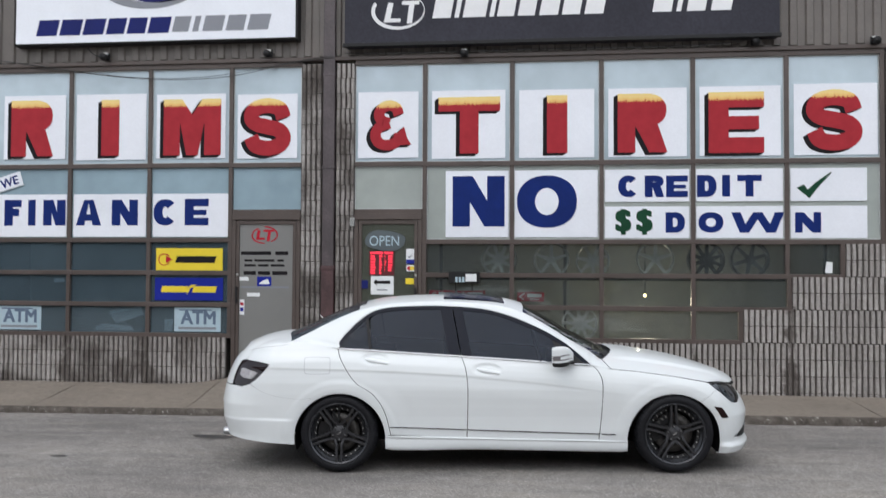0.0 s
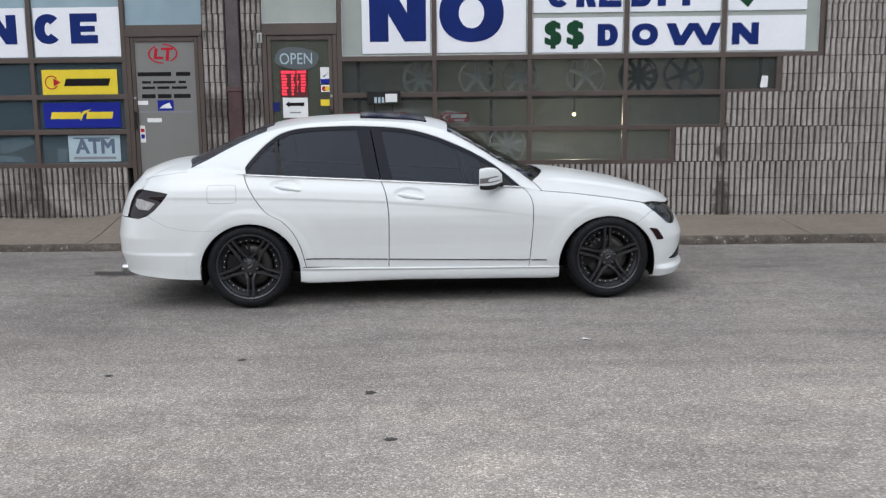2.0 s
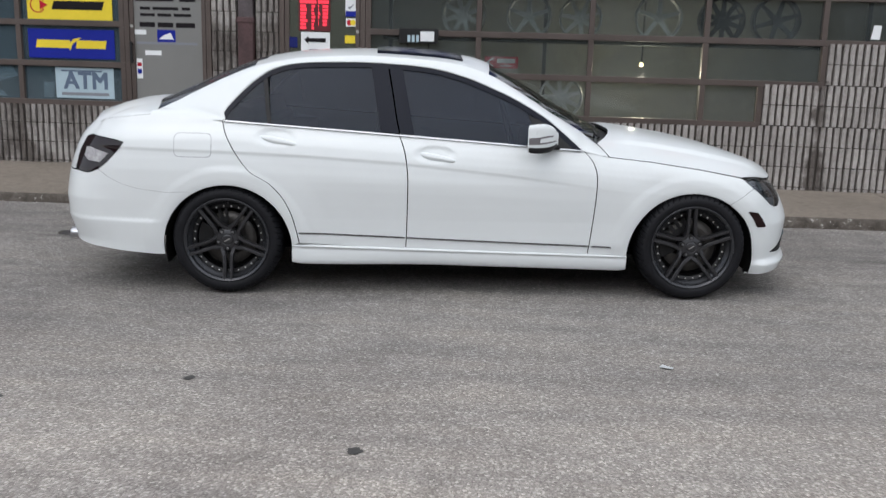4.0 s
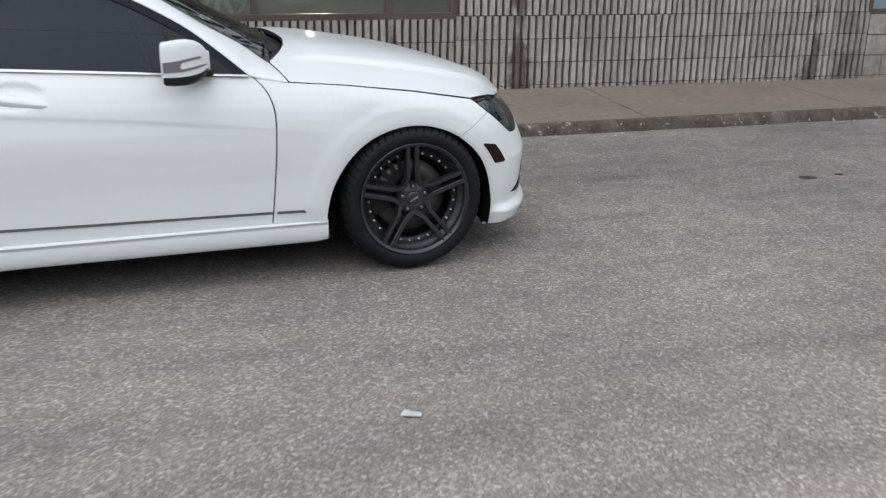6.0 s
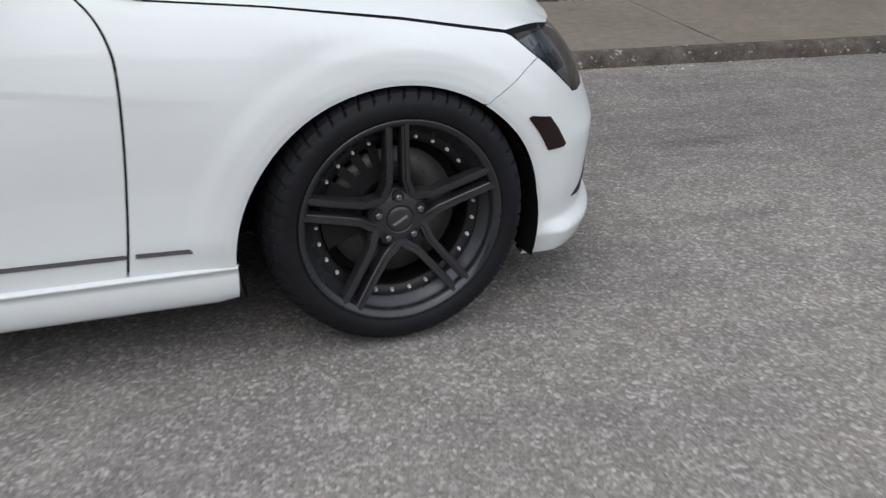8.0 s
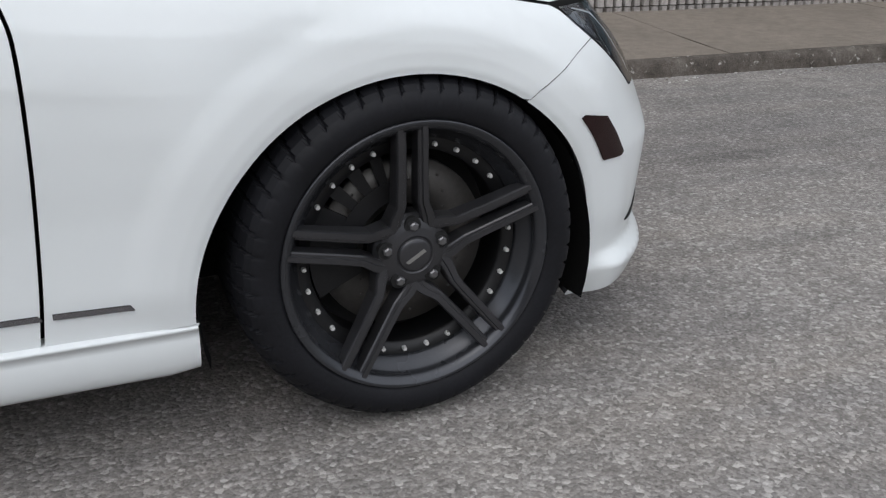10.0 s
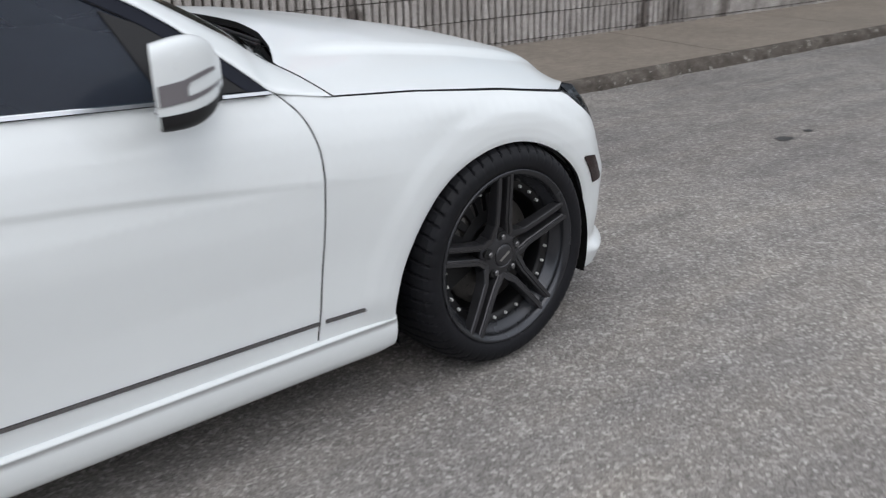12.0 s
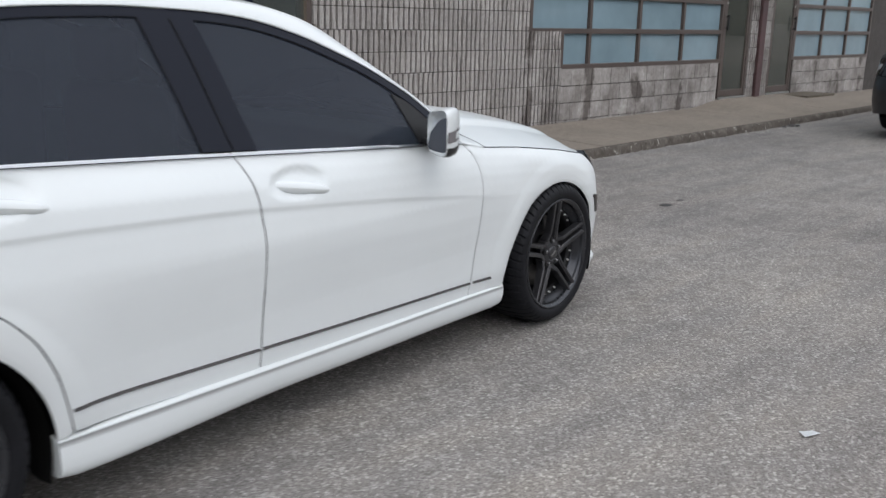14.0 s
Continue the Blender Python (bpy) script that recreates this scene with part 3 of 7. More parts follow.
def block_wall(x0, x1, z0, z1, plain=False):
    """Queue one stretch of block facing; the blocks themselves are laid at the end of the file."""
    wall_jobs.append((x0, x1, z0, z1, plain))


core = bmesh.new()


def wall_core(x0, x1, z0, z1, y0=4.331, y1=4.55):
    add_box(core, (x0, y0, z0), (x1, y1, z1))


FOOT_Z = FOOT - 4 * COURSE
for f in (lambda x: x, far_x):
    def span(a, b, z0, z1, plain=False):
        p, q = sorted((f(a), f(b)))
        wall_core(p, q, z0, z1)
        block_wall(p, q, z0, z1, plain)
    mirrored = f(0) != 0
    span(COLS[0] + 0.02, 2.76, FOOT_Z, FOOT - 0.02, mirrored)
    span(2.76, MIRROR_X, FOOT_Z, FOOT)
    span(2.79, MIRROR_X, FOOT, RAIL4)
    span(3.39, MIRROR_X, RAIL4, RAIL3)
    span(4.04, MIRROR_X, RAIL3, RAIL3 + 2 * COURSE)
    span(4.54, MIRROR_X, RAIL3 + 2 * COURSE, HEAD)
    span(-3.0, -2.71, FOOT_Z, HEAD)
    span(-2.52, -2.26, FOOT_Z, HEAD)
    span(LEFT_COLS[0] if not mirrored else -7.47, -4.02, FOOT_Z, FOOT - 0.02, mirrored)
    p, q = sorted((f(-2.71), f(-2.52)))
    add_box(core, (p, 4.40, FOOT_Z), (q, 4.55, HEAD))
# plain returns beyond what the walk shows
wall_core(-26, LEFT_COLS[0], 0.0, 6.6)
wall_core(far_x(-7.47), 34, 0.0, 6.6)
wall_core(-26.2, 34.2, HEAD + 0.09, 6.6, 4.45, 4.6)
add_box(core, (-26, 4.55, 0.0), (-25.8, 16, 6.6))
add_box(core, (33.8, 4.55, 0.0), (34, 16, 6.6))
add_box(core, (-26, 15.8, 0.0), (34, 16, 6.6))
wall_front = part("wall_front", core, MORTAR)
tagged(wall_front, "grey split-face concrete block shop wall", "wall", "", "structure")
tagged(part("roof_slab", box((-26.2, 4.30, 6.6), (34.2, 16.2, 6.8)), SIDING), "flat shop roof", "roof", "", "structure")

# shop inside
inside = bmesh.new()
add_box(inside, (-8.6, 7.2, 0.1), (18.5, 7.3, 4.7))
tagged(part("wall_inside", inside, INSIDE), "cream shop back wall", "wall", "", "structure")
tagged(part("floor_inside", box((-25.8, 4.56, 0.0), (33.8, 15.8, 0.2)), INSIDE_DARK), "dark shop floor", "floor", "", "structure")
tagged(part("ceiling", box((-25.8, 4.56, 4.62), (33.8, 15.8, 4.70)), INSIDE_DARK), "dark shop ceiling", "ceiling", "", "structure")
for x in (-2.63, 12.2):
    tagged(part("wall_divider", box((x - 0.08, 4.56, 0.2), (x + 0.08, 7.2, 4.62)), INSIDE), "shop dividing wall", "wall", "", "structure")

# ---------------------------------------------------------------- windows
FW = 0.031      # half width of a frame bar


def bar(parent, name, x0, x1, z0, z1, y0=4.312, y1=4.40):
    return part(name, box((x0, y0, z0), (x1, y1, z1), 0.004), BRONZE, parent)


def pane(parent, x0, x1, z0, z1, mat, y=4.352):
    ob = part("pane", box((x0, y, z0), (x1, y + 0.006, z1)), mat, parent)
    ob.visible_shadow = False
    if mat in (FROST, FROST_GREY):
        rim = bmesh.new()
        for a, b, c, d in ((x0, x1, z0, z0 + 0.011), (x0, x1, z1 - 0.011, z1), (x0, x0 + 0.011, z0 + 0.011, z1 - 0.011), (x1 - 0.011, x1, z0 + 0.011, z1 - 0.011)):
            add_box(rim, (a, y - 0.012, c), (b, y - 0.001, d))
        part("glazing_bead", rim, BEAD, parent, "pale glazing bead")
    return ob


def stepped_window(name, flip):
    """The large display window whose lower corner steps up beside the pier."""
    win = new(name)
    tagged(win, "bronze-framed display window with stepped lower corner", "window", "", "structure")
    f = far_x if flip else (lambda x: x)

    def b(nm, xa, xb, za, zb):
        p, q = sorted((f(xa), f(xb)))
        bar(win, nm, p, q, za, zb)
    rows = [(HEAD, RAIL1, 4.50), (RAIL1, RAIL2, 4.50), (RAIL2, RAIL3, 4.01), (RAIL3, RAIL4, 3.36), (RAIL4, FOOT, 2.76)]
    for i, (zt, zb, end) in enumerate(rows):
        cols = [c for c in COLS if c < end - 0.05] + [end]
        # rail below this row
        b("rail", COLS[0] - FW, end + FW, zb - FW, zb + FW)
        for c in cols:
            b("mullion", c - FW * 0.9, c + FW * 0.9, zb + FW, zt - FW)
        for xa, xb in zip(cols, cols[1:]):
            p, q = sorted((f(xa), f(xb)))
            mat = (FROST if i < 1 else FROST_GREY if i < 2 else DARK_PANE) if not flip else FAR_PANE
            pane(win, p + FW * 0.9, q - FW * 0.9, zb + FW, zt - FW, mat)
    b("rail", COLS[0] - FW, 4.50 + FW, HEAD - FW, HEAD + FW)
    return win


stepped_window("window_1", False)
stepped_window("window_2", True)


def left_window(name, flip):
    win = new(name)
    tagged(win, "bronze-framed display window over a low block wall", "window", "", "structure")
    f = far_x if flip else (lambda x: x)
    zs = [HEAD, RAIL1 + 0.012, RAIL2 + 0.022, RAIL3 + 0.012, RAIL4, FOOT]
    cols = LEFT_COLS if not flip else LEFT_COLS[1:]
    for i, (zt, zb) in enumerate(zip(zs, zs[1:])):
        p, q = sorted((f(cols[0]), f(cols[-1])))
        bar(win, "rail", p - FW, q + FW, zb - FW, zb + FW)
        for c in cols:
            bar(win, "mullion", f(c) - FW * 0.9, f(c) + FW * 0.9, zb + FW, zt - FW)
        for xa, xb in zip(cols, cols[1:]):
            p, q = sorted((f(xa), f(xb)))
            mat = (FROST_BLUE if i < 2 else BLUE_PANE) if not flip else FAR_PANE
            if i == 0 and not flip:
                mat = FROST
            pane(win, p + FW * 0.9, q - FW * 0.9, zb + FW, zt - FW, mat)
    p, q = sorted((f(cols[0]), f(cols[-1])))
    bar(win, "rail", p - FW, q + FW, HEAD - FW, HEAD + FW)
    return win


left_window("window_3", False)
left_window("window_4", True)


def door_bay(name, xa, xb, sill, glass_mat, upper_mat, handle_right, frosted):
    """A door with two fixed panes over it."""
    x0, x1 = sorted((xa, xb))
    bay = new(name)
    tagged(bay, "bronze-framed frosted shop door with fixed panes above" if frosted else "bronze-framed glazed shop door with fixed panes above", "door", "", "structure")
    bar(bay, "jamb", x0 + FW, x0 + 0.085, sill, 2.36)
    bar(bay, "jamb", x1 - 0.085, x1 - FW, sill, 2.36)
    for z in (HEAD, RAIL1 + 0.006, 2.47):
        bar(bay, "rail", x0 + FW, x1 - FW, z - FW, z + FW)
    bar(bay, "header", x0 + FW, x1 - FW, 2.36, 2.47 - FW, 4.300, 4.40)
    pane(bay, x0 + FW, x1 - FW, RAIL1 + 0.006 + FW, HEAD - FW, FROST)
    pane(bay, x0 + FW, x1 - FW, 2.47 + FW, RAIL1 + 0.006 - FW, upper_mat)
    part("threshold", box((x0 + 0.05, 4.29, sill - 0.06), (x1 - 0.05, 4.42, sill + 0.012), 0.005), STEEL, bay, "worn metal threshold")
    a, b = x0 + 0.090, x1 - 0.090
    leaf = part("door_leaf", box((a, 4.318, sill + 0.02), (a + 0.045, 4.365, 2.352), 0.004), BRONZE, bay, "bronze door leaf frame")
    part("stile", box((b - 0.045, 4.318, sill + 0.02), (b, 4.365, 2.352), 0.004), BRONZE, leaf)
    part("top_rail", box((a + 0.045, 4.318, 2.300), (b - 0.045, 4.365, 2.352), 0.004), BRONZE, leaf)
    part("kick_rail", box((a + 0.045, 4.318, sill + 0.02), (b - 0.045, 4.365, sill + 0.12), 0.004), BRONZE, leaf)
    g = part("door_glass", box((a + 0.045, 4.336, sill + 0.12), (b - 0.045, 4.343, 2.300)), glass_mat, leaf, "frosted grey door glass" if frosted else "clear door glass")
    g.visible_shadow = False
    hx = b - 0.022 if handle_right else a + 0.022
    bm = box((hx - 0.014, 4.268, 1.23), (hx + 0.014, 4.288, 1.46), 0.006)
    add_box(bm, (hx - 0.010, 4.285, 1.25), (hx + 0.010, 4.32, 1.275))
    add_box(bm, (hx - 0.010, 4.285, 1.415), (hx + 0.010, 4.32, 1.44))
    part("door_handle", bm, SATIN_BLACK, leaf, "dark pull handle")
    bm = bmesh.new()
    add_rod(bm, (hx, 4.322, 1.62), (hx, 4.310, 1.62), 0.017, 16)
    part("lock", bm, STEEL, leaf, "round steel lock")
    return bay


door_bay("door_1", -3.984, -2.97, 0.235, FROST_DOOR, FROST_BLUE, False, True)
door_bay("door_2", -2.29, -1.31, 0.235, DOOR_PANE, FROST_GREY, True, False)
door_bay("door_3", far_x(-2.29), far_x(-1.31), 0.235, DOOR_PANE, FAR_PANE, False, False)
door_bay("door_4", far_x(-3.984), far_x(-2.97), 0.235, DOOR_PANE, FAR_PANE, True, False)

# ---------------------------------------------------------------- fascia above the windows
fascia = new("fascia")
tagged(fascia, "brown ribbed metal siding above the shop windows", "siding", "", "structure")
part("fascia_board", box((-12, 4.36, HEAD + FW), (20, 4.45, 6.6)), SIDING, fascia)
part("drip_edge", box((-12, 4.285, HEAD + FW + 0.002), (20, 4.36, HEAD + FW + 0.055), 0.006), BRONZE, fascia, "dark drip edge")
x = -12.0
k = 0
while x < 20:
    w = 0.115
    bm = bmesh.new()
    add_prism(bm, [(0, 0), (0.018, 0.030), (w - 0.018, 0.030), (w, 0)], HEAD + 0.11, 6.58)
    for v in bm.verts:
        v.co = Vector((x + v.co.x, 4.36 - v.co.z, v.co.y))
    bmesh.ops.recalc_face_normals(bm, faces=bm.faces)
    part("siding_rib", bm, SIDING, fascia)
    x += 0.205
    k += 1

# unseen plain wall added across the street to close the place and darken reflections
tagged(part("unseen_wall", box((-60, -27.0, -0.6), (75, -26.4, 8.5)), MORTAR), "unseen plain grey wall added for reflections", "wall", "", "structure")

# ---------------------------------------------------------------- the saloon car
# Car axes: x ahead from the middle of the wheelbase, y from the outer wheel face to the far side, z up.
CAR_MID = 0.875
WHEEL_R = 0.325
AXLE = 1.38
ARCHES = ((1.374, 0.267, 0.382), (-1.374, 0.277, 0.377))


def curve_through(points, per=24):
    """A smooth line through the points (Catmull-Rom), as an array."""
    p = [np.array(q, float) for q in points]
    p = [2 * p[0] - p[1]] + p + [2 * p[-1] - p[-2]]
    out = []
    for i in range(1, len(p) - 2):
        for k in range(per):
            t = k / per
            a, b, c, d = p[i - 1], p[i], p[i + 1], p[i + 2]
            out.append(0.5 * ((2 * b) + (c - a) * t + (2 * a - 5 * b + 4 * c - d) * t * t + (3 * b - a - 3 * c + d) * t ** 3))
    out.append(p[-2])
    return np.array(out)


OUTLINE = curve_through([(-2.46, 0.875), (-2.445, 0.60), (-2.40, 0.36), (-2.33, 0.20), (-2.22, 0.095), (-2.08, 0.052), (-1.90, 0.025), (-1.70, 0.010), (-1.38, 0.004), (-0.7, 0.003), (0.0, 0.001), (0.7, 0.008), (1.38, 0.010), (1.58, 0.019), (1.71, 0.038), (1.82, 0.080), (1.91, 0.161), (1.98, 0.266), (2.04, 0.402), (2.085, 0.55), (2.11, 0.70), (2.12, 0.875)])
_step = np.hypot(*np.diff(OUTLINE, axis=0).T)
_arc = np.concatenate([[0], np.cumsum(_step)])
_arc -= np.interp(0.0, OUTLINE[:, 0], _arc)
_tan = np.gradient(OUTLINE, _arc, axis=0)
_tan /= np.hypot(_tan[:, 0], _tan[:, 1])[:, None]
S_REAR, S_FRONT = _arc[0], _arc[-1]


def s_of(x):
    return float(np.interp(x, OUTLINE[:, 0], _arc))


def belt_z(x):
    return 0.885 + (0.70 - x) * 0.0640


def hood_edge_z(x):
    return float(np.interp(x, [0.70, 0.854, 1.1, 1.4, 1.672, 1.85, 2.04, 2.10], [0.885, 0.853, 0.828, 0.787, 0.738, 0.715, 0.690, 0.62]))


def crease_z(x):
    return float(np.interp(x, [-2.3, -1.95, -1.39, -0.92, -0.36, 0.24, 0.71, 1.2], [0.868, 0.863, 0.852, 0.836, 0.803, 0.748, 0.690, 0.62]))


def body_offset(s, z, x):
    """How far the body stands out from the plan outline."""
    top = belt_z(x) if x < 0.75 else hood_edge_z(x) + 0.012
    if x < -1.4:
        top = belt_z(-1.4) + (x + 1.4) * 0.02
    q = z if z < 0.45 else 0.45 + (z - 0.45) * (0.885 - 0.45) / (top - 0.45)
    d = float(np.interp(q, [0.10, 0.16, 0.21, 0.28, 0.37, 0.45, 0.53, 0.60, 0.67, 0.72, 0.76, 0.80, 0.84, 0.885, 0.94], [-0.055, -0.02, 0.0, 0.003, 0.012, 0.020, 0.026, 0.029, 0.028, 0.023, 0.016, 0.005, -0.010, -0.034, -0.075]))
    # the doors tuck in towards the sill and flare again below the strip
    tuck = smoothstep(-1.04, -0.80, x) * (1 - smoothstep(0.90, 1.06, x))
    d -= tuck * float(np.interp(z, [0.24, 0.34, 0.38, 0.46, 0.56, 0.68], [0.014, 0.012, 0.014, 0.016, 0.010, 0.0]))
    # the front wings are flatter than the doors
    d -= smoothstep(0.95, 1.20, x) * (1 - smoothstep(1.50, 1.78, x)) * float(np.interp(q, [0.25, 0.40, 0.60, 0.72, 0.82], [0.006, 0.014, 0.018, 0.014, 0.0]))
    # shoulders draw in towards the tail
    d -= 0.022 * smoothstep(0.4, -0.8, x) * smoothstep(0.80, 0.885, q)
    # crease along the doors: a shallow scallop below the line
    u = crease_z(x) - z
    fade = smoothstep(1.05, 0.35, x) * smoothstep(-2.3, -2.0, x)
    if u > 0:
        d -= 0.0048 * fade * smoothstep(-0.002, 0.020, u) * (1 - smoothstep(0.02, 0.14, u))
    # flared arches
    for ax, az, ar in ARCHES:
        r = math.hypot(x - ax, z - az)
        if r < 0.64 and z > 0.22:
            d += (0.004 * (1 - smoothstep(0.50, 0.63, r)) + 0.0065 * (1 - smoothstep(ar + 0.070, ar + 0.122, r))) * smoothstep(0.22, 0.34, z)
            d -= 0.11 * max(0.0, ar + 0.036 - r) * smoothstep(0.22, 0.34, z)
            d -= 0.0030 * (1 - smoothstep(ar - 0.002, ar + 0.014, r))
    # nose and tail lean in with height
    if x > 1.72:
        d -= smoothstep(1.72, 1.95, x) * float(np.interp(z, [0.46, 0.55, 0.66, 0.75], [0, 0.024, 0.064, 0.092]))
        d += 0.020 * smoothstep(1.74, 1.93, x) * (1 - smoothstep(0.43, 0.58, z))
        d += 0.030 * smoothstep(1.74, 1.84, x) * (1 - smoothstep(0.205, 0.250, z))
    if x < -1.95:
        d -= smoothstep(-1.95, -2.3, x) * float(np.interp(z, [0.30, 0.45, 0.55, 0.70, 0.87, 1.02], [0.03, 0.0, 0.0, 0.03, 0.075, 0.125]))
    if x < -1.7:
        d += 0.010 * smoothstep(-1.7, -1.85, x) * (1 - smoothstep(0.42, 0.45, z))
    # cups behind the door handles
    for hx, hz in HANDLES:
        e = ((x - hx + 0.012) / 0.108) ** 2 + ((z - hz - 0.014) / 0.044) ** 2
        d -= 0.017 * math.exp(-e ** 3 * 1.1)
    return d


HANDLES = ((-0.150, 0.838), (-1.075, 0.918))


def side(s, z):
    x0 = float(np.interp(s, _arc, OUTLINE[:, 0]))
    y0 = float(np.interp(s, _arc, OUTLINE[:, 1]))
    tx = float(np.interp(s, _arc, _tan[:, 0]))
    ty = float(np.interp(s, _arc, _tan[:, 1]))
    d = body_offset(s, z, x0)
    return Vector((x0 + ty * d, y0 - tx * d, z))


def upper(x, z):
    """The side of the greenhouse, leaning in from the belt to the roof rail."""
    b = belt_z(max(-1.4, min(x, 0.75)))
    h = z - b
    foot = 0.026 + 0.022 * smoothstep(0.4, -0.8, x)
    y = foot + 0.40 * h + 0.22 * h * h if h > 0 else foot + 0.5 * h
    if x < -1.2:
        y += 0.16 * smoothstep(-1.2, -2.0, x) * max(0.0, h + 0.02) / 0.25
    return Vector((x, y, z))


def panel(name, poly, surf, step, mat, parent, label="", lift=0.0, rim=0.02, far=False, hole=None):
    """A curved sheet with turned-in edges, cut to an outline in the two coordinates of surf."""
    ring = []
    n = len(poly)
    for i in range(n):
        a, b = Vector(poly[i]), Vector(poly[(i + 1) % n])
        k = max(1, int(math.ceil((b - a).length / step)))
        ring += [a.lerp(b, j / k) for j in range(k)]
    us = [p.x for p in ring]
    zs = [p.y for p in ring]
    arr = np.array([(p.x, p.y) for p in ring])
    pts = list(ring)
    ax, ay = arr[:, 0], arr[:, 1]
    bx, by = np.roll(ax, -1), np.roll(ay, -1)
    iu = 0
    u = min(us) + step / 2
    while u < max(us):
        z = min(zs) + step / 2 * (1 + iu % 2)
        while z < max(zs):
            cross = ((ay > z) != (by > z)) & (u < (bx - ax) * (z - ay) / np.where(by == ay, 1e-9, by - ay) + ax)
            if cross.sum() % 2 == 1 and np.min((ax - u) ** 2 + (ay - z) ** 2) > (0.55 * step) ** 2:
                pts.append(Vector((u, z)))
            z += step
        u += step
        iu += 1
    if surf is side and step < 0.03:
        m0 = len(ring)
        band = np.array([(float(np.interp(p.x, _arc, OUTLINE[:, 0])), p.y) for p in pts[len(ring):]] or [(9, 9)])
        keep = list(ring)
        for p, (x, z) in zip(pts[len(ring):], band):
            if x > 1.05 or abs(crease_z(x) - 0.010 - z) > 0.024:
                keep.append(p)
        pts = keep
        u = min(us) + step / 3
        while u < min(max(us), 1.05):
            x = float(np.interp(u, _arc, OUTLINE[:, 0]))
            for dz in (0.006, 0.001, -0.004, -0.009, -0.014, -0.019, -0.026):
                z = crease_z(x) + dz
                cross = ((ay > z) != (by > z)) & (u < (bx - ax) * (z - ay) / np.where(by == ay, 1e-9, by - ay) + ax)
                if cross.sum() % 2 == 1 and np.min((ax - u) ** 2 + (ay - z) ** 2) > 0.006 ** 2:
                    pts.append(Vector((u, z)))
            u += step * 0.8
        # rows of points round the wheel arches
        for cx, cz, cr in ARCHES:
            keep = list(ring)
            for p in pts[m0:]:
                x = float(np.interp(p.x, _arc, OUTLINE[:, 0]))
                if not cr - 0.02 < math.hypot(x - cx, p.y - cz) < cr + 0.090:
                    keep.append(p)
            pts = keep
            for off in (0.004, 0.008, 0.012, 0.017, 0.024, 0.032, 0.040, 0.047, 0.054, 0.061, 0.068, 0.076, 0.085):
                for i in range(-14, 150):
                    th = radians(i * 1.5 + (0.75 if off > 0.02 else 0))
                    x, z = cx + (cr + off) * math.cos(th), cz + (cr + off) * math.sin(th)
                    u = s_of(x)
                    cross = ((ay > z) != (by > z)) & (u < (bx - ax) * (z - ay) / np.where(by == ay, 1e-9, by - ay) + ax)
                    if cross.sum() % 2 == 1 and np.min((ax - u) ** 2 + (ay - z) ** 2) > 0.0032 ** 2:
                        pts.append(Vector((u, z)))
    m = len(ring)
    vv, _, ff, _, _, _ = geometry.delaunay_2d_cdt([Vector((p.x, p.y)) for p in pts], [], [list(range(m))], 1, 1e-6)
    e = 0.004
    places, normals = [], []
    for p in vv:
        o = surf(p.x, p.y)
        nrm = (surf(p.x + e, p.y) - surf(p.x - e, p.y)).cross(surf(p.x, p.y + e) - surf(p.x, p.y - e))
        nrm.normalize()
        places.append(o + nrm * lift)
        normals.append(nrm)
    faces = [tuple(f) for f in ff]
    # outward on the near side is towards -y
    f0 = faces[len(faces) // 2]
    nn = (places[f0[1]] - places[f0[0]]).cross(places[f0[2]] - places[f0[0]])
    if nn.dot(normals[f0[0]]) < 0:
        faces = [f[::-1] for f in faces]
    # turned-in edge
    count = {}
    for f in faces:
        for a, b in zip(f, f[1:] + f[:1]):
            count[(a, b)] = 1
    edge = [(a, b) for (a, b) in count if (b, a) not in count]
    nv = len(places)
    ids = {}
    for a, b in edge:
        for i in (a, b):
            if i not in ids:
                ids[i] = nv + 3 * len(ids)
    order = sorted(ids, key=lambda i: ids[i])
    for i in order:
        p, q = places[i], normals[i]
        lip = min(0.003, rim * 0.4)
        places += [p - q * lip, p - q * lip, p - q * rim]
        normals += [q, q, -q]
    lit = len(faces) + len(edge)
    for a, b in edge:
        faces.append((b, a, ids[a], ids[b]))
    for a, b in edge:
        faces.append((ids[b] + 1, ids[a] + 1, ids[a] + 2, ids[b] + 2))
    if far:
        places = [Vector((p.x, 2 * CAR_MID - p.y, p.z)) for p in places]
        normals = [Vector((q.x, -q.y, q.z)) for q in normals]
        faces = [f[::-1] for f in faces]
    ob = shell(name, places, faces, mat, parent, label, normals)
    ob.data.materials.append(SEAM)
    for poly_face in ob.data.polygons[lit:]:
        poly_face.material_index = 1
    return ob


def grid_normals(rows):
    """Normals of a grid of points."""
    g = np.array([[tuple(p) for p in r] for r in rows])
    n = np.cross(np.gradient(g, axis=0), np.gradient(g, axis=1))
    return n / np.maximum(np.linalg.norm(n, axis=2), 1e-9)[:, :, None]


def side_normal(s, z):
    e = 0.006
    n = (side(s + e, z) - side(s - e, z)).cross(side(s, z + e) - side(s, z - e))
    return n.normalized()


def loft(name, rows, mat, parent, label="", smooth=True, flip=False, normals=None):
    """A sheet through rows of points."""
    verts = [p for r in rows for p in r]
    w = len(rows[0])
    faces = []
    for i in range(len(rows) - 1):
        for j in range(w - 1):
            f = (i * w + j, i * w + j + 1, (i + 1) * w + j + 1, (i + 1) * w + j)
            faces.append(f[::-1] if flip else f)
    return shell(name, verts, faces, mat, parent, label, normals, smooth)


